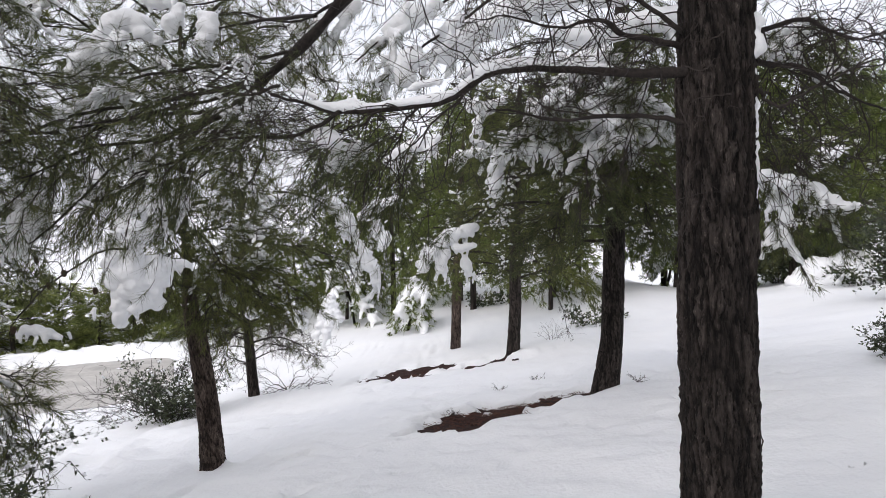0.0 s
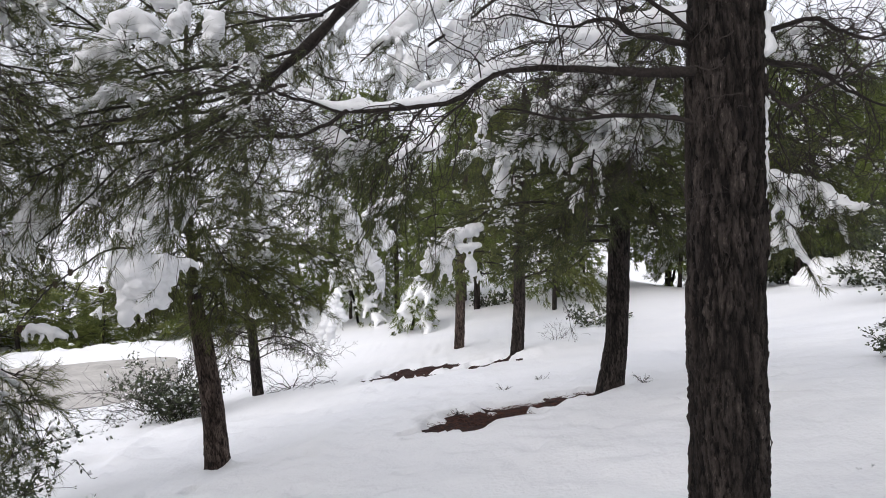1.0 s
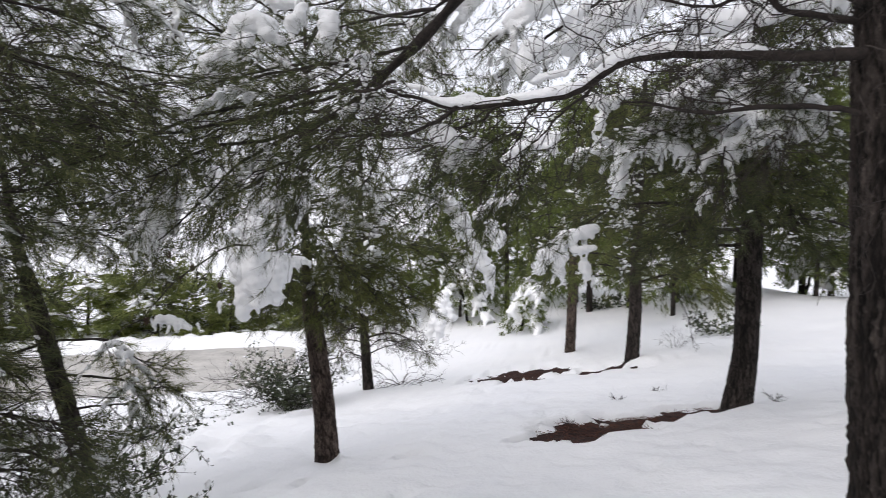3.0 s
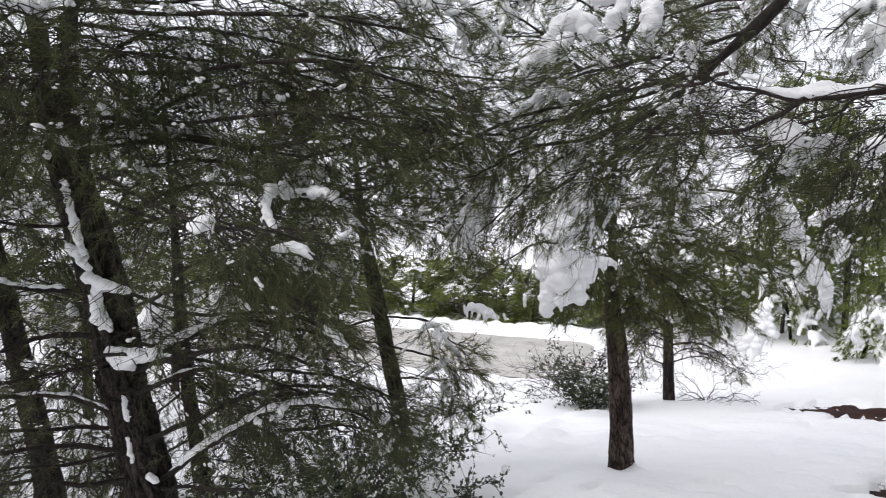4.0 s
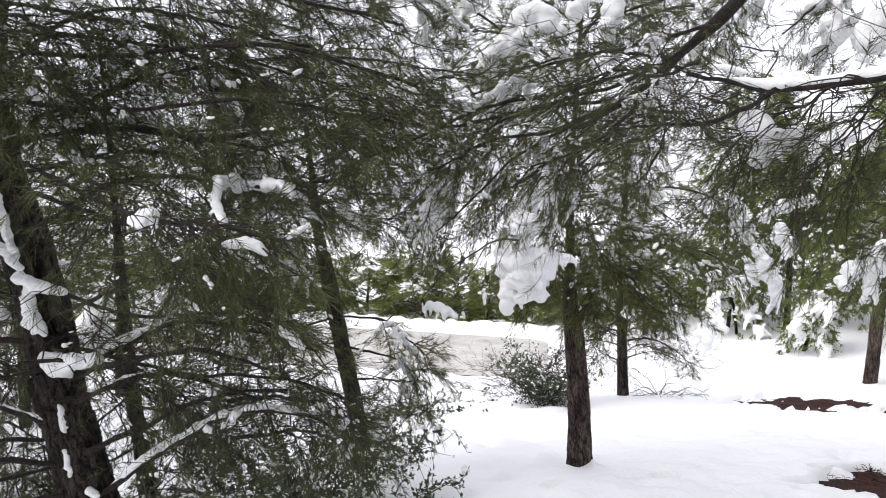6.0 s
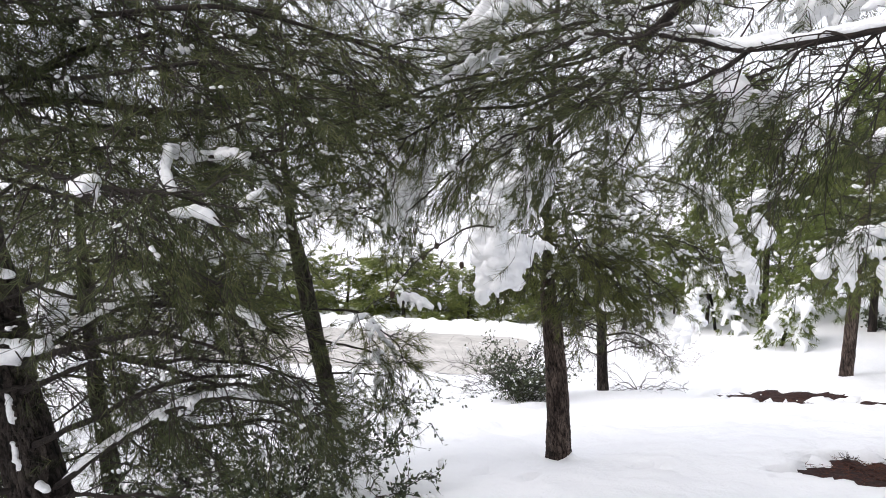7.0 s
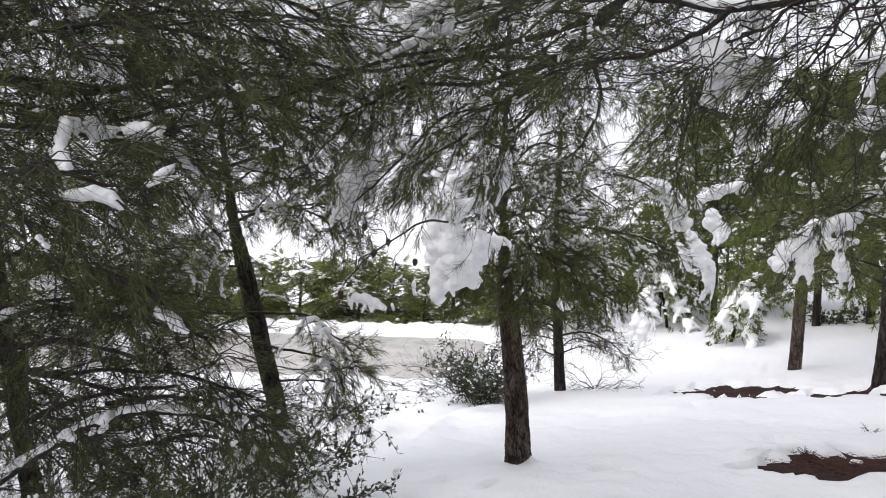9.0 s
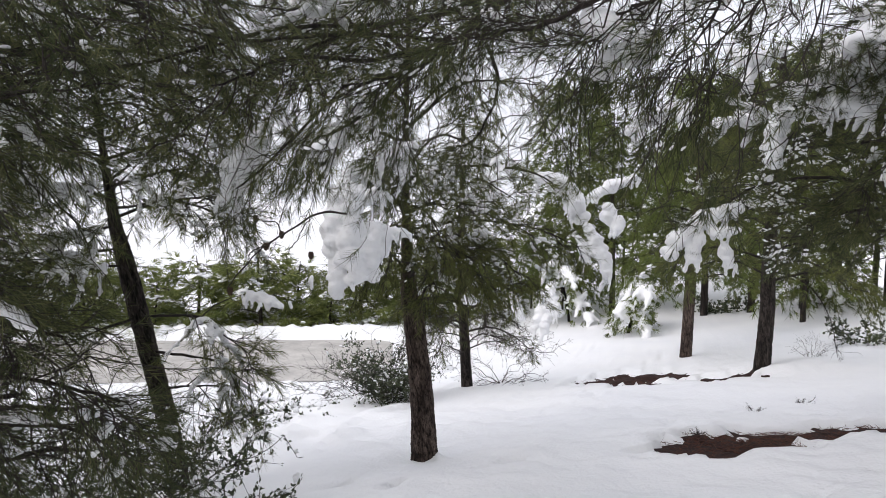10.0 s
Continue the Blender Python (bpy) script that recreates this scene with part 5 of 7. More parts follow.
def pine_cone(tree, at, size):
    """A small closed cone: a spindle ringed with overlapping scales."""
    bm = bmesh.new()
    for row in range(7):
        u = row / 6
        r = size * (0.18 + 0.34 * math.sin(math.pi * min(1, 0.15 + u * 0.8)))
        for k in range(8):
            a = k * math.tau / 8 + row * 0.39
            m = Matrix.Translation((math.cos(a) * r, math.sin(a) * r, -u * size * 1.5)) @ Matrix.Rotation(a, 4, "Z") @ Matrix.Rotation(radians(35), 4, "Y") @ Matrix.Diagonal((size * 0.18, size * 0.17, size * 0.26, 1))
            bmesh.ops.create_icosphere(bm, subdivisions=1, radius=1, matrix=m)
    bmesh.ops.create_icosphere(bm, subdivisions=1, radius=1, matrix=Matrix.Translation((0, 0, -size * 0.75)) @ Matrix.Diagonal((size * 0.4, size * 0.4, size * 0.85, 1)))
    me = bpy.data.meshes.new("cone")
    bm.to_mesh(me)
    bm.free()
    me.materials.append(CONE)
    ob = part("cone", me, tree, "small brown pine cone")
    ob.location = Vector(at) - tree.location

limb(clump_pine, clump_pine_f, [(-2.11, 4.75, 1.26), (-2.13, 4.28, 1.29), (-2.24, 4.10, 1.18), (-2.31, 3.94, 1.08), (-2.43, 3.79, 0.88)], 0.008, 0.0035)
limb(clump_pine, clump_pine_f, [(-2.17, 4.20, 1.25), (-2.19, 4.12, 1.17), (-2.22, 4.04, 1.03)], 0.004, 0.0025)
limb(clump_pine, clump_pine_f, [(-2.27, 4.08, 1.16), (-2.33, 4.05, 1.24), (-2.41, 4.01, 1.27)], 0.004, 0.0025)
limb(clump_pine, clump_pine_f, [(-2.28, 3.95, 1.11), (-2.37, 3.90, 1.07), (-2.41, 3.87, 1.00)], 0.004, 0.0025)
pine_cone(clump_pine, (-2.43, 3.79, 0.88), 0.024)
pine_cone(clump_pine, (-2.30, 3.94, 1.12), 0.024)
pine_cone(clump_pine, (-2.28, 4.07, 1.18), 0.024)
pine_cone(clump_pine, (-2.13, 4.14, 1.06), 0.024)
pine_cone(clump_pine, (-2.41, 4.01, 1.27), 0.024)
clump_pine_f.build(clump_pine, 26, 0.0019, 0.11, NEEDLE_OLIVE)
dark_pine = pine('pine_tree', (1.89, 7.06, -0.47), 'pine with a dark flaking trunk and snow-covered hanging boughs', 'pines on the slope')
dark_pine_f = Foliage()
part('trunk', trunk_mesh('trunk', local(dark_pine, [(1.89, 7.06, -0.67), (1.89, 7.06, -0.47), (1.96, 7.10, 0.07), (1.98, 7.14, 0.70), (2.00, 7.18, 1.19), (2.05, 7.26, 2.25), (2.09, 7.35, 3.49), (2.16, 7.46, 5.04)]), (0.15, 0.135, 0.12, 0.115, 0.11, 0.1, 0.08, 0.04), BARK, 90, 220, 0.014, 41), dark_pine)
limb(dark_pine, dark_pine_f, [(1.97, 7.02, 1.75), (1.30, 6.45, 2.01), (0.86, 6.06, 2.20), (0.61, 5.94, 1.83)], 0.018, 0.004, **dict(LADEN, load=0.16))
limb(dark_pine, dark_pine_f, [(1.99, 7.04, 2.05), (1.58, 6.26, 2.21), (1.33, 5.64, 1.96), (1.31, 5.52, 1.62)], 0.018, 0.004, **LADEN)
limb(dark_pine, dark_pine_f, [(1.96, 7.00, 1.44), (1.14, 6.82, 1.57), (0.49, 6.72, 1.46), (0.02, 6.69, 1.06)], 0.018, 0.004, **dict(LADEN, load=0.16))
limb(dark_pine, dark_pine_f, [(1.96, 6.99, 1.32), (1.33, 6.60, 1.34), (0.84, 6.30, 1.25)], 0.018, 0.004, **dict(LADEN, load=0.16))
limb(dark_pine, dark_pine_f, [(1.98, 7.03, 1.93), (2.13, 6.44, 2.06), (2.20, 6.01, 1.72)], 0.018, 0.004, **dict(LADEN, load=0.16))
limb(dark_pine, dark_pine_f, [(1.99, 7.06, 2.23), (1.28, 6.38, 2.44), (0.81, 6.08, 2.35)], 0.018, 0.004, **LADEN)
limb(dark_pine, dark_pine_f, [(2.01, 7.08, 2.53), (1.99, 6.38, 2.60), (2.12, 5.96, 2.33)], 0.018, 0.004, **LADEN)
limb(dark_pine, dark_pine_f, [(2.01, 7.09, 2.65), (1.42, 6.29, 2.69), (1.08, 5.88, 2.47)], 0.018, 0.004, **LADEN)
limb(dark_pine, dark_pine_f, [(1.96, 7.00, 1.51), (1.84, 7.80, 1.36), (1.43, 8.59, 1.12)], 0.018, 0.004, **dict(LADEN, load=0.16))
limb(dark_pine, dark_pine_f, [(1.96, 6.99, 1.38), (2.45, 7.38, 1.31), (2.85, 7.76, 1.09)], 0.018, 0.004, **dict(LADEN, load=0.16))
limb(dark_pine, dark_pine_f, [(1.95, 6.98, 1.20), (1.45, 7.18, 1.13), (0.85, 7.38, 1.06)], 0.018, 0.004, **dict(LADEN, load=0.16))
limb(dark_pine, dark_pine_f, [(2.03, 7.12, 3.14), (1.08, 6.53, 3.12), (0.51, 6.32, 2.91)], 0.018, 0.004, **LADEN)
limb(dark_pine, dark_pine_f, [(2.03, 7.14, 3.38), (2.45, 6.62, 3.25)], 0.018, 0.004, **LADEN)
limb(dark_pine, dark_pine_f, [(1.99, 7.05, 2.17), (0.84, 7.26, 2.13), (0.22, 7.67, 2.10)], 0.018, 0.004, **LADEN)
limb(dark_pine, dark_pine_f, [(1.98, 7.03, 1.93), (1.21, 7.64, 1.90), (0.59, 8.25, 1.85)], 0.018, 0.004, **dict(LADEN, load=0.16))
limb(dark_pine, dark_pine_f, [(1.97, 7.03, 1.81), (1.69, 6.23, 1.89), (1.53, 5.71, 1.62)], 0.018, 0.004, **dict(LADEN, load=0.16))
limb(dark_pine, dark_pine_f, [(1.99, 7.05, 2.17), (1.79, 6.06, 2.29), (1.72, 5.63, 1.91)], 0.018, 0.004, **LADEN)
limb(dark_pine, dark_pine_f, [(2.00, 7.07, 2.41), (1.59, 6.08, 2.55), (1.41, 5.56, 2.24)], 0.018, 0.004, **LADEN)
limb(dark_pine, dark_pine_f, [(1.97, 7.02, 1.69), (1.95, 6.22, 1.73), (1.96, 5.89, 1.42)], 0.018, 0.004, **dict(LADEN, load=0.16))
limb(dark_pine, dark_pine_f, [(1.97, 7.01, 1.57), (1.31, 6.22, 1.68), (1.11, 6.00, 1.42)], 0.018, 0.004, **dict(LADEN, load=0.16))
limb(dark_pine, dark_pine_f, [(2.01, 7.10, 2.83), (1.69, 6.31, 3.01), (1.44, 5.90, 2.77)], 0.018, 0.004, **LADEN)
whorls(dark_pine, dark_pine_f, spline(local(dark_pine, [(1.98, 7.14, 1.0), (2.05, 7.26, 2.25), (2.09, 7.35, 3.5)]), 30), 0.1, 0.98, 13, 1.5, dict(MID, count=12, frost=0.2, pad=0.016), 0.016, 0.12)
dark_pine_f.build(dark_pine, 26, 0.0021, 0.11, NEEDLE)
hidden_pine = pine('pine_tree', (3.43, 7.67, -0.33), 'pine with arching boughs weighed down by snow', 'pines on the slope')
hidden_pine_f = Foliage()
part('trunk', trunk_mesh('trunk', local(hidden_pine, [(3.43, 7.67, -0.53), (3.43, 7.67, -0.33), (3.43, 7.74, 0.61), (3.46, 7.84, 1.96), (3.48, 7.94, 3.31), (3.53, 8.06, 5.00)]), (0.12, 0.11, 0.1, 0.09, 0.07, 0.04), BARK, 64, 160, 0.014, 51), hidden_pine)
limb(hidden_pine, hidden_pine_f, [(2.66, 6.05, 2.24), (2.69, 5.45, 2.36), (2.69, 5.03, 2.00), (2.77, 4.81, 1.78), (2.93, 4.69, 1.51)], 0.014, 0.004, **dict(LADEN, load=0.45, heap=0.046))
limb(hidden_pine, hidden_pine_f, [(2.66, 6.02, 1.93), (2.64, 5.33, 1.98), (2.61, 4.91, 1.78), (2.58, 4.78, 1.32)], 0.014, 0.004, **dict(LADEN, load=0.45, heap=0.046))
limb(hidden_pine, hidden_pine_f, [(2.66, 6.03, 1.98), (2.84, 5.64, 2.15), (2.96, 5.32, 2.02), (3.04, 5.20, 1.70)], 0.014, 0.004, **dict(LADEN, load=0.45, heap=0.046))
limb(hidden_pine, hidden_pine_f, [(2.67, 6.06, 2.50), (2.89, 5.67, 2.68), (3.25, 5.46, 2.54)], 0.014, 0.004, **dict(LADEN, load=0.45, heap=0.046))
limb(hidden_pine, hidden_pine_f, [(2.67, 6.08, 2.65), (2.99, 5.69, 2.92), (3.35, 5.48, 2.82)], 0.014, 0.004, **dict(LADEN, load=0.45, heap=0.046))
limb(hidden_pine, hidden_pine_f, [(2.67, 6.08, 2.70), (2.02, 5.69, 2.73), (1.66, 5.48, 2.50)], 0.014, 0.004, **dict(LADEN, load=0.45, heap=0.046))
limb(hidden_pine, hidden_pine_f, [(2.67, 6.10, 2.91), (2.15, 5.82, 3.14), (1.75, 5.62, 3.09)], 0.014, 0.004, **dict(LADEN, load=0.45, heap=0.046))
hidden_pine_f.build(hidden_pine, 34, 0.0021, 0.11, NEEDLE)

# pines further down, seen between the stems
far_pine_d = pine('pine_tree', (1.45, 11.94, -1.27), 'dark-stemmed pine with snow on its lower boughs', 'pines on the slope')
far_pine_d_f = Foliage()
part('trunk', trunk_mesh('trunk', local(far_pine_d, [(1.45, 11.94, -1.47), (1.45, 11.94, -1.27), (1.50, 12.01, -0.33), (1.50, 12.06, 0.40), (1.55, 12.19, 2.18), (1.61, 12.31, 3.75)]), (0.13, 0.12, 0.11, 0.1, 0.07, 0.04), BARK, 40, 90, 0.014, 171), far_pine_d)
whorls(far_pine_d, far_pine_d_f, spline(local(far_pine_d, [(1.45, 11.94, -1.27), (1.50, 12.01, -0.33), (1.50, 12.06, 0.40), (1.55, 12.19, 2.18), (1.61, 12.31, 3.75)]), 40), 0.44, 0.98, 26, 1.9, dict(FAR, length=0.57, count=11, shoot=0.22), 0.02, 0.08)
limb(far_pine_d, far_pine_d_f, [(1.52, 12.05, 0.3), (1.95, 11.95, 0.2), (2.3, 11.9, -0.25), (2.48, 11.9, -0.95)], 0.014, 0.004, **dict(SPARSE, count=9, thick=0.005, length=0.3))
far_pine_d_f.build(far_pine_d, 24, 0.0045, 0.14, NEEDLE_OLIVE, 0)
far_pine_e = pine('pine_tree', (0.47, 14.86, -1.86), 'reddish-stemmed pine standing in the snow', 'pines on the slope')
far_pine_e_f = Foliage()
part('trunk', trunk_mesh('trunk', local(far_pine_e, [(0.47, 14.86, -2.06), (0.47, 14.86, -1.86), (0.50, 14.93, -0.86), (0.53, 15.00, 0.12), (0.61, 15.11, 1.68), (0.68, 15.21, 2.98)]), (0.12, 0.115, 0.11, 0.1, 0.07, 0.04), BARK_RED, 40, 90, 0.014, 172), far_pine_e)
whorls(far_pine_e, far_pine_e_f, spline(local(far_pine_e, [(0.47, 14.86, -1.86), (0.50, 14.93, -0.86), (0.53, 15.00, 0.12), (0.61, 15.11, 1.68), (0.68, 15.21, 2.98)]), 40), 0.42, 0.98, 26, 1.8, dict(FAR, length=0.54, count=11, shoot=0.22), 0.02, 0.08)
far_pine_e_f.build(far_pine_e, 24, 0.0045, 0.14, NEEDLE_GREEN, 0)
far_pine_b = pine('pine_tree', (-3.18, 11.33, -1.87), 'short pine with bare lower twigs', 'pines on the slope')
far_pine_b_f = Foliage()
part('trunk', trunk_mesh('trunk', local(far_pine_b, [(-3.18, 11.33, -2.07), (-3.18, 11.33, -1.87), (-3.24, 11.38, -1.20), (-3.28, 11.41, -0.70), (-3.37, 11.52, 0.69), (-3.40, 11.66, 2.67)]), (0.105, 0.095, 0.085, 0.08, 0.06, 0.03), BARK, 40, 90, 0.014, 169), far_pine_b)
whorls(far_pine_b, far_pine_b_f, spline(local(far_pine_b, [(-3.18, 11.33, -1.87), (-3.24, 11.38, -1.20), (-3.28, 11.41, -0.70), (-3.37, 11.52, 0.69), (-3.40, 11.66, 2.67)]), 40), 0.42, 0.98, 16, 1.3, dict(FAR, length=0.39, count=14, shoot=0.14, sub=2, frost=0.3, thick=0.006), 0.02, 0.08)
limb(far_pine_b, far_pine_b_f, [(-3.28, 11.42, -1.15), (-2.94, 11.21, -0.86), (-2.50, 11.17, -0.91), (-1.93, 11.45, -1.15)], 0.012, 0.004, **dict(SPARSE, count=16, thick=0.006, flat=0.5))
limb(far_pine_b, far_pine_b_f, [(-3.28, 11.41, -1.20), (-2.93, 12.32, -1.21), (-2.50, 13.00, -1.49)], 0.012, 0.004, **dict(SPARSE, count=16, thick=0.006, flat=0.5))
limb(far_pine_b, far_pine_b_f, [(-3.31, 11.42, -0.96), (-3.60, 10.71, -0.79), (-3.94, 10.17, -0.99)], 0.012, 0.004, **dict(SPARSE, count=16, thick=0.006, flat=0.5))
limb(far_pine_b, far_pine_b_f, [(-3.33, 11.43, -0.73), (-2.72, 11.29, -0.51), (-2.30, 11.34, -0.68)], 0.012, 0.004, **dict(SPARSE, count=16, thick=0.006, flat=0.5))
limb(far_pine_b, far_pine_b_f, [(-3.32, 11.42, -0.82), (-3.80, 11.57, -0.73), (-4.25, 11.46, -0.88)], 0.012, 0.004, **dict(SPARSE, count=16, thick=0.006, flat=0.5))
limb(far_pine_b, far_pine_b_f, [(-3.35, 11.43, -0.59), (-2.94, 10.77, -0.24), (-2.64, 10.61, -0.39)], 0.012, 0.004, **dict(SPARSE, count=16, thick=0.006, flat=0.5))
limb(far_pine_b, far_pine_b_f, [(-3.28, 11.41, -1.25), (-3.37, 10.61, -0.97), (-3.47, 10.27, -1.10)], 0.012, 0.004, **dict(SPARSE, count=16, thick=0.006, flat=0.5))
far_pine_b_f.build(far_pine_b, 13, 0.0035, 0.1, NEEDLE, 0)

# young pines bowed under their snow
sapling = pine('pine_tree', (-2.82, 22.64, -2.66), 'young pine bowed down under heavy snow', 'snow-laden young pines')
sapling_f = Foliage()
limb(sapling, sapling_f, [(-2.82, 22.64, -2.66), (-3.02, 22.72, -1.57), (-3.37, 22.81, -0.48)], 0.05, 0.02, name='trunk', mat=BARK, **dict(BOWED, first=0.5))
limb(sapling, sapling_f, [(-2.96, 22.69, -2.10), (-2.49, 22.19, -1.89), (-2.07, 21.74, -2.54)], 0.02, 0.006, **BOWED)
limb(sapling, sapling_f, [(-3.00, 22.70, -1.95), (-3.39, 22.71, -1.82), (-3.77, 22.66, -2.51)], 0.02, 0.006, **BOWED)
limb(sapling, sapling_f, [(-3.04, 22.71, -1.77), (-2.74, 23.21, -1.74), (-2.40, 23.55, -2.51)], 0.02, 0.006, **BOWED)
limb(sapling, sapling_f, [(-3.09, 22.72, -1.59), (-3.36, 22.24, -1.39), (-3.62, 21.80, -1.93)], 0.02, 0.006, **BOWED)
limb(sapling, sapling_f, [(-3.13, 22.74, -1.41), (-2.82, 22.74, -1.29), (-2.48, 22.69, -1.91)], 0.02, 0.006, **BOWED)
limb(sapling, sapling_f, [(-3.17, 22.75, -1.23), (-3.54, 23.26, -1.19), (-3.94, 23.62, -1.84)], 0.02, 0.006, **BOWED)
limb(sapling, sapling_f, [(-3.21, 22.76, -1.07), (-2.87, 22.27, -0.89), (-2.55, 21.83, -1.34)], 0.02, 0.006, **BOWED)
limb(sapling, sapling_f, [(-3.27, 22.78, -0.90), (-3.53, 22.79, -0.78), (-3.79, 22.76, -1.27)], 0.02, 0.006, **BOWED)
limb(sapling, sapling_f, [(-3.31, 22.79, -0.72), (-3.14, 23.29, -0.67), (-2.95, 23.65, -1.21)], 0.02, 0.006, **BOWED)
sapling_f.build(sapling, 18, 0.008, 0.16, NEEDLE_GREEN, 0)
sapling = pine('pine_tree', (-0.82, 19.40, -2.28), 'small pine buried in snow', 'snow-laden young pines')
sapling_f = Foliage()
limb(sapling, sapling_f, [(-0.82, 19.40, -2.28), (-0.64, 19.45, -1.50), (-0.59, 19.51, -0.72)], 0.05, 0.02, name='trunk', mat=BARK, **dict(BOWED, first=0.5))
limb(sapling, sapling_f, [(-0.77, 19.39, -1.88), (-0.51, 18.90, -1.68), (-0.30, 18.47, -2.03)], 0.02, 0.006, **BOWED)
limb(sapling, sapling_f, [(-0.75, 19.40, -1.76), (-0.95, 19.41, -1.66), (-1.17, 19.38, -2.08)], 0.02, 0.006, **BOWED)
limb(sapling, sapling_f, [(-0.73, 19.41, -1.63), (-0.54, 19.91, -1.62), (-0.34, 20.27, -2.12)], 0.02, 0.006, **BOWED)
limb(sapling, sapling_f, [(-0.71, 19.41, -1.51), (-0.88, 18.93, -1.32), (-1.04, 18.51, -1.62)], 0.02, 0.006, **BOWED)
limb(sapling, sapling_f, [(-0.70, 19.42, -1.39), (-0.51, 19.43, -1.29), (-0.32, 19.40, -1.65)], 0.02, 0.006, **BOWED)
limb(sapling, sapling_f, [(-0.68, 19.43, -1.26), (-0.85, 19.94, -1.24), (-1.05, 20.31, -1.67)], 0.02, 0.006, **BOWED)
limb(sapling, sapling_f, [(-0.66, 19.44, -1.14), (-0.48, 18.95, -0.96), (-0.32, 18.53, -1.22)], 0.02, 0.006, **BOWED)
limb(sapling, sapling_f, [(-0.63, 19.45, -1.00), (-0.78, 19.46, -0.90), (-0.91, 19.44, -1.22)], 0.02, 0.006, **BOWED)
limb(sapling, sapling_f, [(-0.61, 19.46, -0.88), (-0.50, 19.96, -0.86), (-0.37, 20.33, -1.23)], 0.02, 0.006, **BOWED)
sapling_f.build(sapling, 18, 0.008, 0.16, NEEDLE_GREEN, 0)
sapling = pine('pine_tree', (4.57, 22.75, -1.64), 'low pine buried in snow', 'snow-laden young pines')
sapling_f = Foliage()
limb(sapling, sapling_f, [(4.57, 22.75, -1.64), (4.71, 22.77, -1.09), (4.68, 22.79, -0.79)], 0.05, 0.02, name='trunk', mat=BARK, **dict(BOWED, first=0.5))
limb(sapling, sapling_f, [(4.59, 22.76, -1.25), (4.77, 22.27, -1.06), (4.93, 21.83, -1.49)], 0.02, 0.006, **BOWED)
limb(sapling, sapling_f, [(4.61, 22.76, -1.19), (4.36, 22.77, -1.07), (4.10, 22.74, -1.56)], 0.02, 0.006, **BOWED)
limb(sapling, sapling_f, [(4.62, 22.76, -1.15), (4.96, 23.27, -1.11), (5.29, 23.62, -1.66)], 0.02, 0.006, **BOWED)
limb(sapling, sapling_f, [(4.62, 22.77, -1.09), (4.30, 22.29, -0.90), (4.01, 21.86, -1.28)], 0.02, 0.006, **BOWED)
limb(sapling, sapling_f, [(4.64, 22.77, -1.05), (4.84, 22.78, -0.93), (5.05, 22.74, -1.37)], 0.02, 0.006, **BOWED)
limb(sapling, sapling_f, [(4.64, 22.77, -1.01), (4.53, 23.28, -0.96), (4.40, 23.65, -1.43)], 0.02, 0.006, **BOWED)
limb(sapling, sapling_f, [(4.66, 22.78, -0.95), (4.73, 22.29, -0.76), (4.82, 21.86, -1.09)], 0.02, 0.006, **BOWED)
limb(sapling, sapling_f, [(4.66, 22.78, -0.91), (4.50, 22.79, -0.79), (4.32, 22.77, -1.15)], 0.02, 0.006, **BOWED)
limb(sapling, sapling_f, [(4.66, 22.79, -0.85), (4.92, 23.29, -0.80), (5.17, 23.66, -1.23)], 0.02, 0.006, **BOWED)
sapling_f.build(sapling, 18, 0.008, 0.16, NEEDLE_GREEN, 0)
sapling = pine('pine_tree', (8.16, 22.74, -1.41), 'small pine buried in snow', 'snow-laden young pines')
sapling_f = Foliage()
limb(sapling, sapling_f, [(8.16, 22.74, -1.41), (8.34, 22.80, -0.43), (8.37, 22.86, 0.37)], 0.05, 0.02, name='trunk', mat=BARK, **dict(BOWED, first=0.5))
limb(sapling, sapling_f, [(8.20, 22.77, -0.82), (8.34, 22.28, -0.65), (8.47, 21.84, -1.15)], 0.02, 0.006, **BOWED)
limb(sapling, sapling_f, [(8.22, 22.78, -0.70), (7.94, 22.79, -0.58), (7.64, 22.76, -1.12)], 0.02, 0.006, **BOWED)
limb(sapling, sapling_f, [(8.24, 22.79, -0.57), (8.71, 23.29, -0.50), (9.12, 23.64, -1.11)], 0.02, 0.006, **BOWED)
limb(sapling, sapling_f, [(8.26, 22.80, -0.45), (7.83, 22.31, -0.27), (7.44, 21.88, -0.71)], 0.02, 0.006, **BOWED)
limb(sapling, sapling_f, [(8.28, 22.81, -0.31), (8.52, 22.81, -0.19), (8.76, 22.78, -0.67)], 0.02, 0.006, **BOWED)
limb(sapling, sapling_f, [(8.28, 22.82, -0.19), (8.24, 23.32, -0.12), (8.15, 23.69, -0.63)], 0.02, 0.006, **BOWED)
limb(sapling, sapling_f, [(8.30, 22.82, -0.07), (8.34, 22.33, 0.09), (8.38, 21.91, -0.27)], 0.02, 0.006, **BOWED)
limb(sapling, sapling_f, [(8.33, 22.83, 0.07), (8.15, 22.84, 0.19), (7.95, 22.82, -0.23)], 0.02, 0.006, **BOWED)
limb(sapling, sapling_f, [(8.35, 22.84, 0.19), (8.71, 23.35, 0.27), (9.02, 23.71, -0.16)], 0.02, 0.006, **BOWED)
sapling_f.build(sapling, 18, 0.008, 0.16, NEEDLE_GREEN, 0)


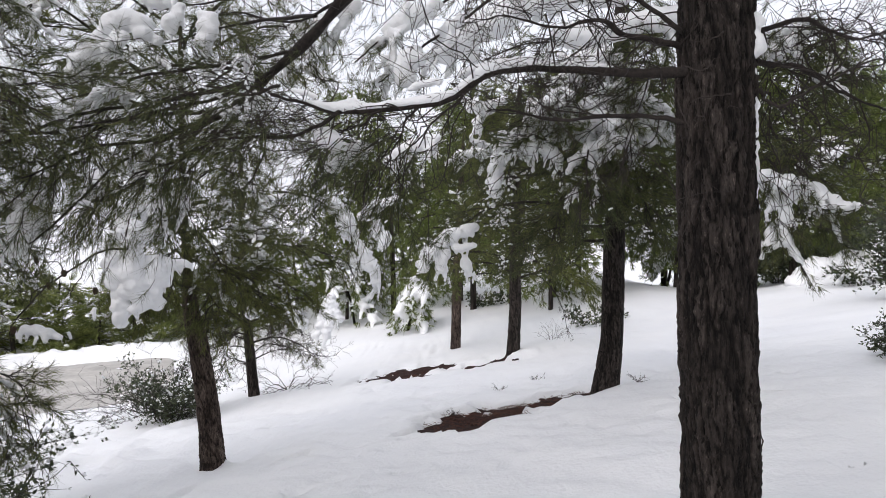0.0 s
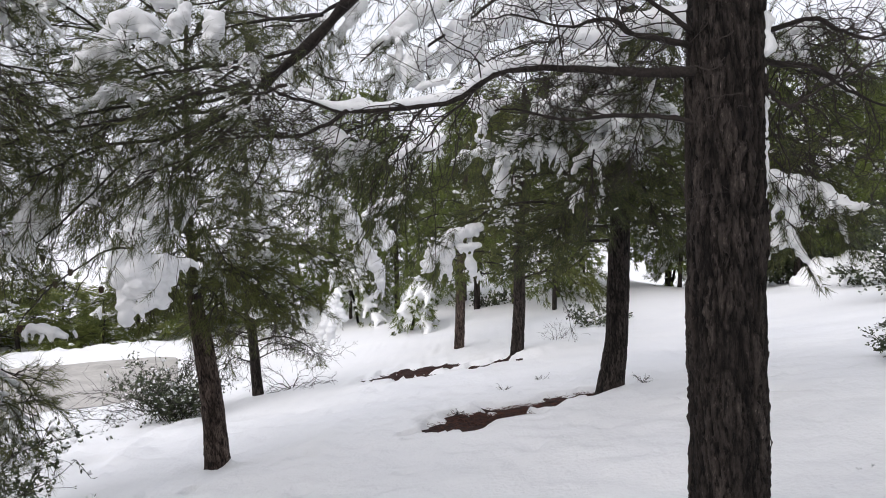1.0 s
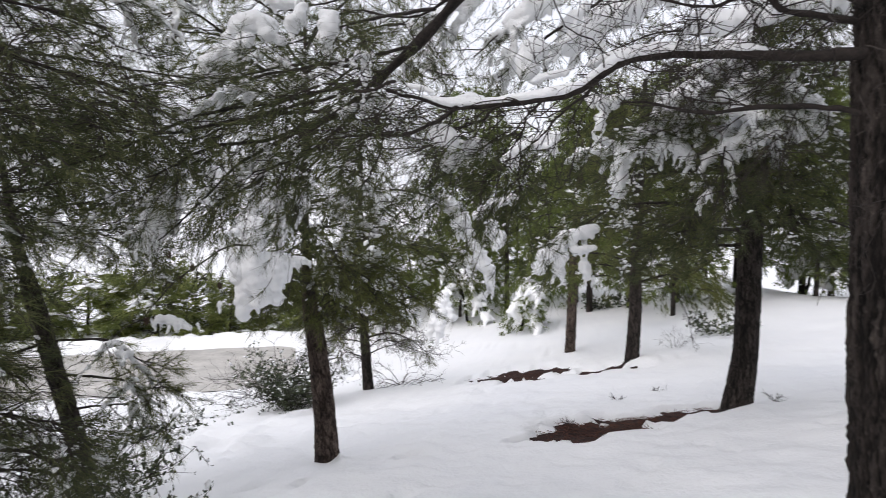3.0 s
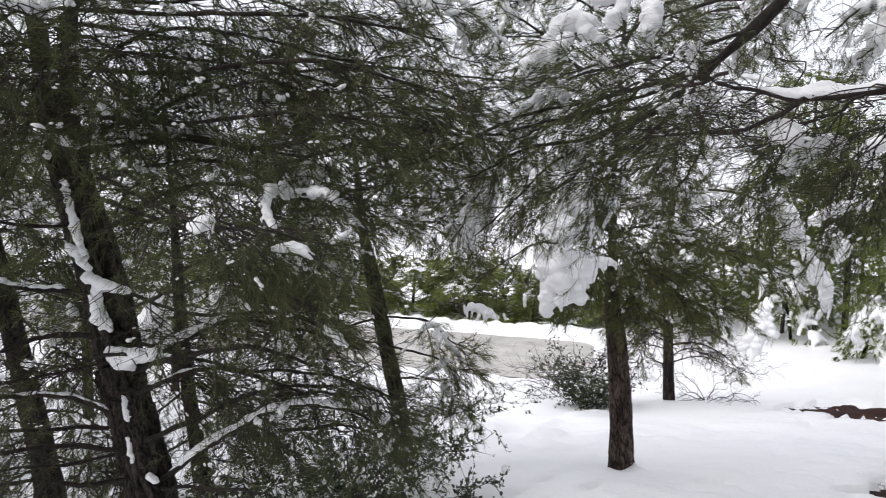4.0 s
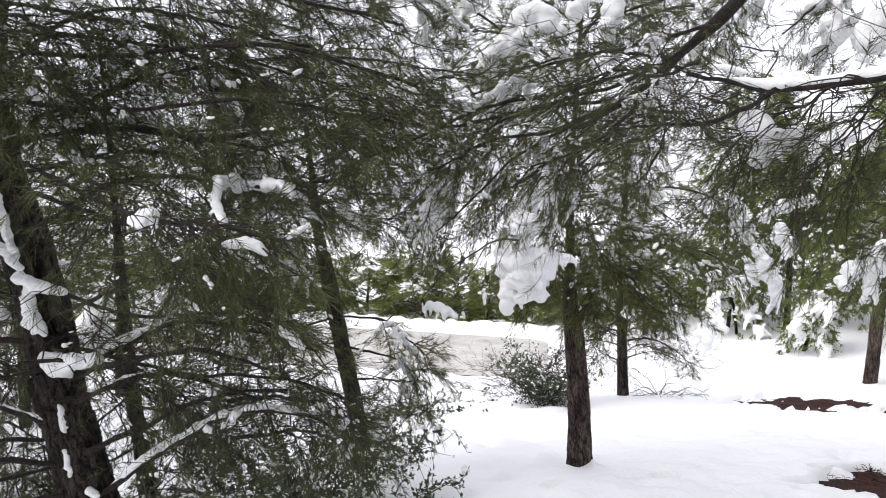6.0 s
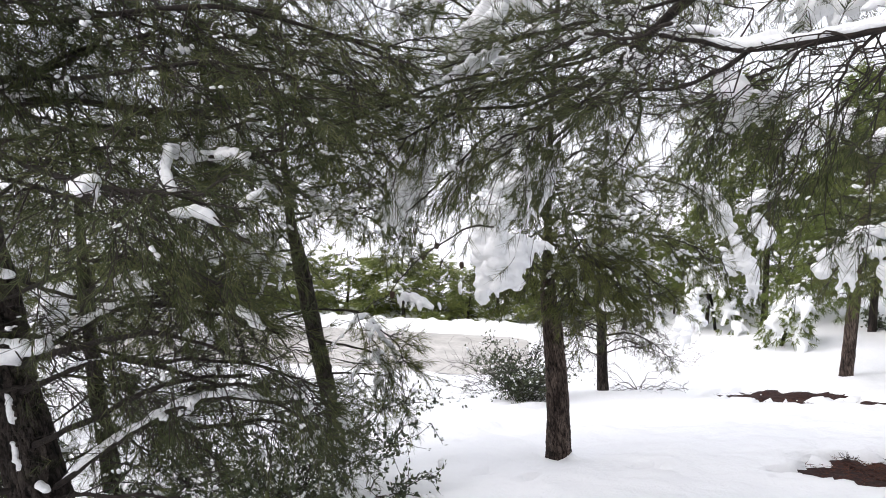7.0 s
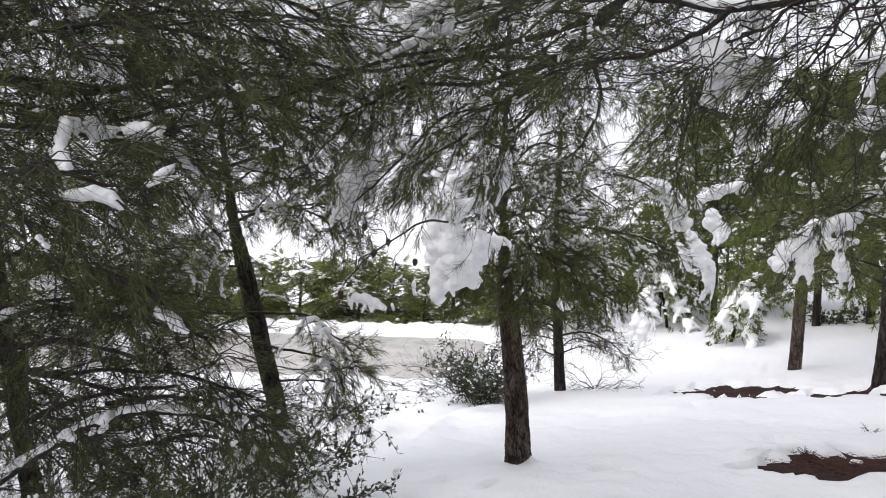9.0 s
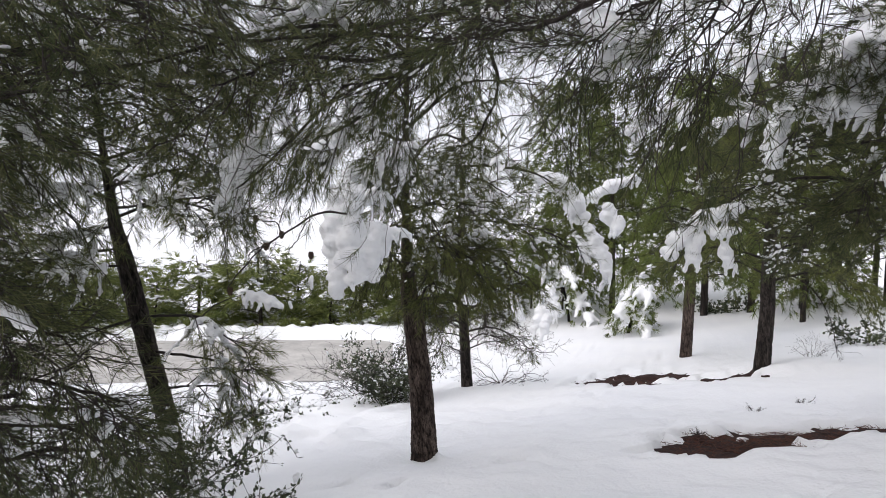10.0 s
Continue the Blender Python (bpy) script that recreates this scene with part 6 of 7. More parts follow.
def young_pine(label, height, reach, count, fine, seed, mat, lo=0.12, trunk_r=0.08, frost=0.3):
    """A bushy pine, built once for several copies."""
    tree = pine("pine_tree", (0, 0, 0), label, "pines of the wood behind")
    f = Foliage()
    ctrl = [(0, 0, -0.3), (0.02, 0, height * 0.2), (0.08, 0.05, height * 0.6), (0.05, 0.1, height)]
    part("trunk", trunk_mesh("trunk", ctrl, (trunk_r, trunk_r * 0.9, trunk_r * 0.5, 0.01), BARK, 14, 26, 0.012, seed), tree)
    whorls(tree, f, spline(ctrl, 40), lo, 0.97, count, reach, dict(FAR, count=9, twigs=5, length=reach * 0.34, shoot=0.25, snow=0.0, pad=0.075, frost=frost), 0.016, 0.12)
    f.build(tree, int(fine * 0.7), 0.0115, 0.2, mat, 0)
    return tree


kinds = [young_pine("bushy green pine dusted with snow", 5.5, 1.9, 34, 19, 81, NEEDLE_GREEN, 0.32), young_pine("tall green pine with snow on its boughs", 7.5, 2.3, 38, 19, 82, NEEDLE_GREEN, 0.42, 0.11),
         young_pine("low young pine beyond the road", 2.6, 1.2, 18, 18, 83, HEDGE, 0.04, 0.04, 0.3), young_pine("tall pine whitened by snow", 7.5, 2.3, 30, 14, 84, NEEDLE_OLIVE, 0.4, 0.11, 0.7)]

spots = [
    (0, 11.9, 16.6, 1.00),
    (0, 14.7, 22.4, 1.10),
    (1, 1.3, 21.9, 1.00),
    (1, 5.9, 21.3, 1.00),
    (1, 11.3, 20.4, 1.10),
    (1, 2.6, 22.0, 1.00),
    (0, 3.4, 19.0, 0.90),
    (1, 5.2, 23.5, 1.10),
    (1, 9.5, 20.5, 1.00),
    (0, 8.0, 21.5, 0.90),
    (1, 17.0, 27.0, 1.20),
    (1, -1.5, 23.5, 0.95),
    (0, 1.0, 25.0, 1.10),
    (1, 4.0, 22.0, 1.10),
    (0, 6.6, 25.0, 1.20),
    (1, 8.5, 24.0, 1.10),
    (0, 13.0, 24.0, 1.20),
    (1, 15.0, 19.0, 1.10),
    (0, 15.5, 15.0, 1.10),
    (1, 11.0, 28.0, 1.20),
    (1, 2.0, 32.0, 1.30),
    (1, -3.0, 27.0, 1.20),
    (0, 18.0, 24.0, 1.20),
    (1, 6.0, 31.0, 1.30),
    (3, -12.5, 8.0, 0.80),
    (3, -10.0, 5.0, 0.90),
    (3, -8.2, 2.5, 1.00),
    (3, -13.0, 3.0, 0.90),
    # next four: unseen pines beside and behind the camera, added to shade the near snow
    (1, 4.4, 1.0, 1.05),
    (1, 2.9, -2.2, 1.10),
    (1, -0.3, -3.6, 1.05),
    (1, 6.6, 3.4, 1.00),
    (2, -28.6, 14.2, 0.72),
    (2, -28.1, 16.1, 1.08),
    (2, -27.7, 18.0, 0.84),
    (2, -25.6, 16.6, 1.20),
    (2, -25.1, 18.5, 0.96),
    (2, -23.0, 17.0, 0.72),
    (2, -22.5, 18.9, 1.08),
    (2, -22.1, 20.8, 0.84),
    (2, -20.0, 19.4, 1.20),
    (2, -19.5, 21.3, 0.96),
    (2, -17.4, 19.9, 0.72),
    (2, -17.0, 21.8, 1.08),
    (2, -16.5, 23.7, 0.84),
    (2, -14.4, 22.2, 1.20),
    (2, -14.0, 24.1, 0.96),
    (2, -11.8, 22.7, 0.72),
    (2, -11.4, 24.6, 1.08),
    (2, -11.0, 26.5, 0.84),
    (2, -8.8, 25.1, 1.20),
    (2, -8.4, 27.0, 0.96),
    (2, -6.3, 25.5, 0.72),
    (2, -5.8, 27.4, 1.08),
    (0, -5.8, 23.0, 0.60),
    (0, -4.4, 24.3, 0.50),
    (0, -3.2, 23.5, 0.80),
    (0, -1.2, 24.5, 0.85),
    (0, -7.2, 26.0, 0.70),
]
used = set()
for i, (k, x, y, s) in enumerate(spots):
    m = pose(x, y, ground_z(x, y) - 0.05, 0, 0, i * 77) @ Matrix.Diagonal((s * (1.5 if k == 2 else 1), s * (1.5 if k == 2 else 1), s * (1.15 if k == 2 else 1), 1))
    if k in used:
        copy_thing(kinds[k], m)
    else:
        kinds[k].matrix_basis = m
        used.add(k)


def shrub(base, height, spread, stems, leaves, label, seed, snow=0.2, leaf=0.022, pad=0.035):
    """A leafy evergreen bush: forked stems, small oval folded leaves and pads of snow."""
    tree = thing("evergreen_shrub", base, label, "shrub", "evergreen shrubs")
    f = Foliage()
    spots_, ways = [], []
    for i in range(stems):
        a = i * 2.4 + rng.uniform(-0.5, 0.5)
        d = unit(np.array((math.cos(a) * spread, math.sin(a) * spread, height * rng.uniform(0.5, 1.1))))
        b = wander(np.array((math.cos(a), math.sin(a), -0.3)) * 0.08, d, height * rng.uniform(0.7, 1.2), 0.12, 0.3, 8)
        f.twig(spline(b, 12), 0.006, 0.002, 4)
        for j in range(leaves):
            q = rng.integers(2, 8)
            e = unit(d * 0.5 + rng.normal(size=3) * 0.7)
            ln = height * rng.uniform(0.12, 0.34)
            z = wander(b[q], e, ln, 0.1, 0.2, 5)
            f.twig(z[::2], 0.003, 0.0015)
            for k in range(9):
                spots_.append(z[rng.integers(1, 5)] + rng.normal(size=3) * 0.006)
                ways.append(unit(e + rng.normal(size=3) * 0.8))
            if rng.uniform() < snow:
                s = pad * rng.uniform(0.5, 1.5)
                f.pads.append((*(z[3] + UP * s * 0.3), *e, s * 1.4, s, s * 0.7))
    p, w = np.array(spots_)[:, None], np.array(ways)[:, None]
    side = unit(np.cross(w, rng.normal(size=w.shape)))
    up = np.cross(side, w)
    s = leaf * rng.uniform(0.7, 1.3, (len(p), 1, 1))
    shape = np.array([(0, 0, 0), (0.5, 0.36, 0.1), (1.15, 0.1, 0.02), (1.15, -0.1, 0.02), (0.5, -0.36, 0.1), (0.6, 0, -0.05)])
    v = p + s * 1.3 * (w * shape[None, :, 0:1] + side * shape[None, :, 1:2] + up * shape[None, :, 2:3])
    tri = np.array([(0, 1, 5), (1, 2, 5), (2, 3, 5), (3, 4, 5), (4, 0, 5)])
    fc = (tri[None] + (np.arange(len(p)) * 6)[:, None, None]).reshape(-1, 3)
    part("leaves", mesh_from("leaves", v.reshape(-1, 3), [fc], LEAF), tree, "small leathery dark green leaves", "stuff")
    f.build(tree, 1, 0.001, 0.01, NEEDLE, 1 if pad < 0.025 else 0)
    return tree


shrub((-3.34, 3.87, -0.83), 1.0, 0.75, 28, 13, 'broadleaf evergreen shrub speckled with snow under the pines', 1, snow=0.5, pad=0.016)
shrub((-3.67, 3.41, -0.81), 0.75, 0.65, 18, 12, 'low evergreen shrub speckled with snow', 2, snow=0.5, pad=0.016)
shrub((-3.12, 3.02, -0.72), 0.62, 0.8, 24, 12, 'low evergreen shrub speckled with snow', 17, snow=0.35, pad=0.022)
shrub((-2.99, 4.27, -0.84), 0.55, 0.6, 12, 12, 'leafy sprig of evergreen shrub rising from the snow', 3, snow=0.15)
shrub((-4.15, 10.14, -1.89), 0.95, 0.5, 62, 14, 'dense round evergreen shrub beside the slender pine', 4, snow=0.22, leaf=0.024, pad=0.028)
shrub((4.80, 6.09, 0.02), 0.55, 0.5, 44, 18, 'dark evergreen shrub at the edge of the snowfield', 5, snow=0.12, leaf=0.02, pad=0.016)
shrub((8.5, 11.54, ground_z(8.5, 11.54) - 0.05), 1.7, 0.55, 54, 18, 'tall olive-green evergreen bush beside the snowfield', 50, snow=0.08, leaf=0.036)
shrub((9.4, 20.6, ground_z(9.4, 20.6) - 0.05), 1.9, 0.9, 44, 16, 'dark evergreen thicket behind the rise', 51, snow=0.06, leaf=0.07, pad=0.06)
shrub((11.4, 21.4, ground_z(11.4, 21.4) - 0.05), 2.1, 0.9, 44, 16, 'dark evergreen thicket behind the rise', 52, snow=0.06, leaf=0.07, pad=0.06)
shrub((13.3, 22.0, ground_z(13.3, 22.0) - 0.05), 2.2, 0.9, 44, 16, 'dark evergreen thicket behind the rise', 53, snow=0.06, leaf=0.07, pad=0.06)
shrub((10.36, 15.62, -0.54), 0.8, 0.8, 20, 12, 'snow-capped shrub on the rise', 6, snow=0.5, leaf=0.04, pad=0.07)
shrub((3.80, 15.47, -1.41), 0.8, 0.8, 14, 10, 'low shrub behind the pines', 7, snow=0.3, leaf=0.04, pad=0.05)
shrub((1.77, 22.53, -2.10), 0.9, 0.9, 14, 10, 'low shrub behind the pines', 8, snow=0.3, leaf=0.05, pad=0.06)
shrub((-4.75, 6.75, -1.47), 0.35, 0.8, 12, 10, 'small leafy scrub poking through the snow', 9, snow=0.6, leaf=0.02)
shrub((-5.23, 8.33, -1.78), 0.3, 0.8, 12, 10, 'small leafy scrub poking through the snow', 10, snow=0.6, leaf=0.02)
shrub((-5.45, 9.64, -2.01), 0.32, 0.9, 12, 10, 'small leafy scrub poking through the snow', 11, snow=0.6, leaf=0.022)
shrub((-4.41, 5.76, -1.27), 0.3, 0.8, 10, 10, 'small leafy scrub poking through the snow', 12, snow=0.6, leaf=0.02)
shrub((-5.47, 10.91, -2.21), 0.3, 0.9, 10, 10, 'small leafy scrub poking through the snow', 13, snow=0.5, leaf=0.022)
shrub((-5.69, 9.11, -1.97), 0.35, 0.9, 10, 10, 'small leafy scrub poking through the snow', 14, snow=0.6, leaf=0.02)
shrub((-8.22, 15.08, -3.54), 0.35, 0.9, 12, 10, 'small leafy scrub poking through the snow', 15, snow=0.6, leaf=0.022)
shrub((-6.43, 11.09, -2.39), 0.22, 0.9, 8, 9, 'small leafy scrub poking through the snow', 30, snow=0.6, leaf=0.02)
shrub((-4.81, 9.68, -1.92), 0.27, 0.9, 8, 9, 'small leafy scrub poking through the snow', 31, snow=0.6, leaf=0.02)
shrub((-8.18, 15.78, -3.54), 0.32, 0.9, 8, 9, 'small leafy scrub poking through the snow', 32, snow=0.6, leaf=0.02)
shrub((-5.57, 12.08, -2.43), 0.37, 0.9, 8, 9, 'small leafy scrub poking through the snow', 33, snow=0.6, leaf=0.02)
shrub((-4.67, 7.80, -1.62), 0.22, 0.9, 8, 9, 'small leafy scrub poking through the snow', 34, snow=0.6, leaf=0.02)
shrub((-4.38, 6.90, -1.44), 0.27, 0.9, 8, 9, 'small leafy scrub poking through the snow', 35, snow=0.6, leaf=0.02)
shrub((-4.73, 8.47, -1.73), 0.32, 0.9, 8, 9, 'small leafy scrub poking through the snow', 36, snow=0.6, leaf=0.02)
shrub((-5.29, 8.02, -1.75), 0.37, 0.9, 8, 9, 'small leafy scrub poking through the snow', 37, snow=0.6, leaf=0.02)
shrub((-3.89, 5.94, -1.22), 0.22, 0.9, 8, 9, 'small leafy scrub poking through the snow', 38, snow=0.6, leaf=0.02)
shrub((-4.10, 5.03, -1.12), 0.27, 0.9, 8, 9, 'small leafy scrub poking through the snow', 39, snow=0.6, leaf=0.02)
shrub((-5.65, 7.67, -1.75), 0.32, 0.9, 8, 9, 'small leafy scrub poking through the snow', 40, snow=0.6, leaf=0.02)
shrub((-4.36, 7.28, -1.49), 0.37, 0.9, 8, 9, 'small leafy scrub poking through the snow', 41, snow=0.6, leaf=0.02)
shrub((-7.20, 15.38, -3.53), 0.22, 0.9, 8, 9, 'small leafy scrub poking through the snow', 42, snow=0.6, leaf=0.02)
shrub((-3.94, 6.03, -1.24), 0.25, 0.7, 9, 10, 'small leafy scrub poking through the snow', 16, snow=0.2, leaf=0.02)


def bare_bush(base, height, spread, stems, label, name="bare_bush", thick=0.004, turn=0.0):
    """A leafless bush or weed: forked curling stems."""
    tree = thing(name, base, label, "shrub", "bare bushes")
    f = Foliage()
    for i in range(stems):
        a = i * 2.4 + rng.uniform(-0.5, 0.5)
        d = unit((math.cos(a) * spread + turn, math.sin(a) * spread, rng.uniform(0.5, 1.1)))
        b = wander(np.array((0, 0, -0.03)), d, height * rng.uniform(0.6, 1.2), 0.25, 0.3, 8)
        f.twig(b, thick, thick * 0.35, 4)
        for j in range(6):
            q = rng.integers(2, 8)
            z = wander(b[q], unit(d + rng.normal(size=3) * 0.6), height * rng.uniform(0.15, 0.45), 0.2, 0.3, 6)
            f.twig(z, thick * 0.5, thick * 0.2)
            for k in range(2):
                f.twig(wander(z[rng.integers(1, 6)], unit(d + rng.normal(size=3) * 0.8), height * rng.uniform(0.08, 0.2), 0.1, 0.3, 4), thick * 0.3, thick * 0.15)
    f.build(tree, 1, 0.001, 0.01, NEEDLE)
    return tree


bare_bush((-4.84, 11.01, -2.08), 1.45, 0.9, 26, 'leafless arching bush beside the slender pine', thick=0.007, turn=-0.4)
bare_bush((-2.77, 12.14, -1.93), 0.9, 1.2, 12, 'leafless twiggy bush by a short pine', thick=0.007)
bare_bush((2.41, 13.27, -1.33), 0.6, 0.5, 8, 'dry weed standing in the snow', name='dry_weed', thick=0.004)
bare_bush((2.33, 7.32, -0.45), 0.14, 0.9, 9, 'dry weed standing in the snow', name='dry_weed', thick=0.003)
bare_bush((1.36, 8.53, -0.77), 0.13, 0.9, 10, 'dry weed standing in the snow', name='dry_weed', thick=0.003)
bare_bush((0.83, 8.15, -0.80), 0.11, 0.9, 8, 'dry weed standing in the snow', name='dry_weed', thick=0.003)
bare_bush((0.20, 7.08, -0.73), 0.09, 0.9, 8, 'dry weed standing in the snow', name='dry_weed', thick=0.003)
bare_bush((2.34, 3.47, 0.13), 0.06, 0.8, 6, 'dry weed standing in the snow', name='dry_weed', thick=0.0025)
bare_bush((1.09, 3.57, -0.07), 0.05, 1.0, 6, 'dry weed tip at the snow surface', name='dry_weed', thick=0.0025)
bare_bush((-2.15, 4.93, -0.76), 0.06, 0.9, 6, 'dry weed tip at the snow surface', name='dry_weed', thick=0.0025)

# lumps of snow on the boughs
snow_clump([(-2.19, 4.72, 1.53), (-2.02, 4.78, 1.60), (-1.82, 4.85, 1.72)], 0.075, "heavy drape of white snow hanging on a pine bough", seed=1, drips=56, drip=0.17, voxel=0.009, lean=(-0.03, 0), knobs=2, tree=clump_pine, also=[
    ([(-2.20, 4.69, 1.48), (-2.24, 4.65, 1.22), (-2.21, 4.63, 0.98), (-2.20, 4.64, 0.74)], 0.075), ([(-2.10, 4.65, 1.46), (-2.11, 4.60, 1.20), (-2.08, 4.60, 1.0), (-2.07, 4.62, 0.86)], 0.08),
    ([(-2.02, 4.66, 1.42), (-1.92, 4.71, 1.40)], 0.06), ([(-2.0, 4.65, 1.2), (-1.98, 4.65, 1.04), (-1.97, 4.66, 0.86)], 0.065), ([(-1.95, 4.70, 1.20), (-1.92, 4.70, 1.0)], 0.055), ([(-1.95, 4.70, 1.20), (-1.88, 4.74, 1.14)], 0.045), ([(-1.86, 4.92, 1.69), (-1.86, 4.90, 1.52)], 0.055)])
snow_clump([(-1.87, 4.77, 1.15), (-1.83, 4.78, 1.16), (-1.77, 4.80, 1.14)], 0.04, "short tongue of snow on a pine bough", seed=2, drips=7, drip=0.1, voxel=0.008, tree=clump_pine)
snow_clump([(-1.51, 8.07, 1.66), (-1.30, 8.06, 1.59), (-1.08, 8.05, 1.42), (-0.95, 8.03, 1.11)], 0.1, "arched drape of snow over a drooping bough", seed=3, drips=22, drip=0.28, voxel=0.016, tree=clump_pine, also=[
    ([(-0.92, 8.02, 1.06), (-0.77, 8.01, 0.84), (-0.70, 7.99, 0.6)], 0.085), ([(-1.02, 8.03, 0.98), (-0.9, 8.0, 0.72)], 0.05)])
snow_clump([(-0.94, 8.55, 1.41), (-0.72, 8.56, 1.55), (-0.47, 8.57, 1.63)], 0.075, "lump of snow on a bough", seed=4, drips=6, drip=0.15, voxel=0.015, tree=clump_pine)
snow_clump([(-0.72, 8.54, 1.30), (-0.65, 8.52, 1.04)], 0.1, "rounded lump of snow on a bough", seed=5, drips=5, drip=0.15, voxel=0.015, tree=clump_pine)
snow_clump([(-0.13, 6.68, 0.92), (0.02, 6.70, 1.11), (0.19, 6.70, 1.24), (0.43, 6.71, 1.33)], 0.09, "rounded heap of snow on a low bough", seed=6, drips=16, drip=0.2, voxel=0.014, knobs=6, tree=dark_pine, also=[
    ([(0.14, 6.67, 1.08), (0.08, 6.66, 0.9)], 0.07), ([(0.31, 6.67, 1.02), (0.36, 6.66, 0.86)], 0.055), ([(0.22, 6.64, 1.12), (0.4, 6.64, 1.14)], 0.05)])
snow_clump([(0.58, 6.13, 1.68), (0.61, 6.15, 1.94), (0.74, 6.16, 2.16), (0.98, 6.17, 2.28), (1.24, 6.16, 2.21)], 0.085, "arched heap of snow on a hanging bough", seed=7, drips=20, drip=0.26, voxel=0.014, knobs=6, tree=dark_pine, also=[
    ([(0.78, 6.12, 2.06), (1.03, 6.13, 2.1), (1.18, 6.13, 1.98)], 0.07)])
snow_clump([(1.18, 5.72, 1.60), (1.26, 5.72, 1.68)], 0.035, "small tongues of snow on a hanging bough", seed=8, drips=7, drip=0.16, voxel=0.009, tree=dark_pine)
snow_clump([(1.38, 5.71, 1.52), (1.44, 5.72, 1.66)], 0.035, "small tongues of snow on a hanging bough", seed=63, drips=5, drip=0.16, voxel=0.009, tree=dark_pine)
snow_clump([(-0.47, 7.27, 2.03), (-0.29, 7.28, 2.17), (-0.04, 7.28, 2.26)], 0.09, "snow sliding off a drooping bough", seed=64, drips=12, drip=0.2, voxel=0.014, tree=dark_pine, also=[([(0.03, 7.29, 2.32), (-0.02, 7.28, 2.17)], 0.07)])
snow_clump([(1.36, 5.84, 2.02), (1.60, 5.84, 2.12), (1.78, 5.85, 2.2)], 0.085, "thick snow on a bough", seed=9, drips=14, drip=0.2, voxel=0.014, knobs=5, tree=dark_pine, also=[([(1.45, 5.9, 2.3), (1.8, 5.9, 2.4)], 0.11)])
snow_clump([(1.90, 6.07, 2.40), (2.10, 6.05, 2.19)], 0.14, "thick snow on a bough", seed=10, drips=6, drip=0.2, count=14, voxel=0.02, tree=dark_pine)
snow_clump([(-1.62, 3.92, 2.55), (-1.74, 3.93, 2.66), (-1.86, 3.93, 2.62), (-1.93, 3.92, 2.51)], 0.075, "high heap of snow on a drooping limb", seed=11, drips=10, drip=0.14, voxel=0.01, tree=big_pine, also=[
    ([(-1.93, 3.92, 2.54), (-2.01, 3.91, 2.43), (-2.06, 3.90, 2.32)], 0.055), ([(-1.78, 3.86, 2.56), (-1.86, 3.86, 2.46)], 0.05)])
snow_clump([(-1.47, 3.94, 2.74), (-1.52, 3.92, 2.60)], 0.05, "snow along a drooping limb", seed=12, drips=4, drip=0.1, voxel=0.01, tree=big_pine)
snow_clump([(-1.29, 3.93, 2.69), (-1.32, 3.92, 2.50)], 0.05, "lump of snow among the needles", seed=13, drips=6, drip=0.12, voxel=0.01, tree=big_pine)
snow_clump([(-1.75, 4.14, 2.86), (-1.6, 4.14, 2.82)], 0.06, "lump of snow among the needles", seed=65, drips=4, drip=0.1, voxel=0.01, tree=big_pine)
snow_clump([(-2.06, 3.33, 1.40), (-2.02, 3.34, 1.51), (-1.96, 3.35, 1.63)], 0.075, "hanging snow among drooping needles", seed=14, drips=8, drip=0.1, count=16, tree=clump_pine)
snow_clump([(-1.48, 2.66, 1.96), (-1.47, 2.66, 1.96)], 0.022, "small lump of snow among the needles", seed=15, count=6, voxel=0.006)
snow_clump([(-0.42, 2.59, 1.86), (-0.35, 2.59, 1.83)], 0.045, "lump of snow hanging under a limb", seed=16, drips=4, drip=0.08, count=12, voxel=0.008, tree=big_pine)
snow_clump([(-0.40, 2.74, 1.75), (-0.28, 2.74, 1.82)], 0.05, "snow on a hanging spray", seed=17, drips=3, drip=0.05, count=12, voxel=0.008, tree=big_pine)
snow_clump([(-0.12, 2.86, 2.12), (-0.07, 2.87, 2.24)], 0.05, "snow on a hanging spray", seed=19, drips=3, drip=0.08, count=10, voxel=0.009, tree=big_pine)
snow_clump([(0.04, 5.03, 2.70), (0.30, 5.05, 2.86), (0.59, 5.06, 3.02), (0.85, 5.07, 3.12)], 0.13, "broad heap of snow on a high bough", seed=20, drips=12, drip=0.22, voxel=0.02, tree=dark_pine)
snow_clump([(1.0, 5.35, 2.88), (1.58, 5.36, 2.98), (2.03, 5.37, 3.1)], 0.12, "broad heap of snow on a high bough", seed=21, drips=14, drip=0.22, voxel=0.02, tree=dark_pine, also=[([(0.95, 5.37, 3.2), (1.40, 5.38, 3.28), (2.03, 5.38, 3.36)], 0.14)])
snow_clump([(1.10, 2.24, 2.09), (1.10, 2.25, 2.14), (1.10, 2.25, 2.21)], 0.035, "snow plastered in the angle of a limb", seed=22, count=12, voxel=0.007)
snow_clump([(1.10, 2.24, 2.04), (1.10, 2.23, 1.89), (1.10, 2.22, 1.72), (1.10, 2.20, 1.51)], 0.015, "strip of snow plastered on the bark", seed=23, count=110, voxel=0.006, wide=1.3, flat=1.2)
snow_clump([(2.43, 4.81, 1.78), (2.56, 4.81, 1.73), (2.72, 4.80, 1.69), (2.91, 4.69, 1.53)], 0.075, "arched snow on a drooping bough", seed=24, drips=14, drip=0.25, count=26, tree=hidden_pine)
snow_clump([(2.56, 4.78, 1.40), (2.58, 4.77, 1.28)], 0.06, "hanging tongue of snow", seed=25, drips=4, drip=0.1, count=8, tree=hidden_pine)
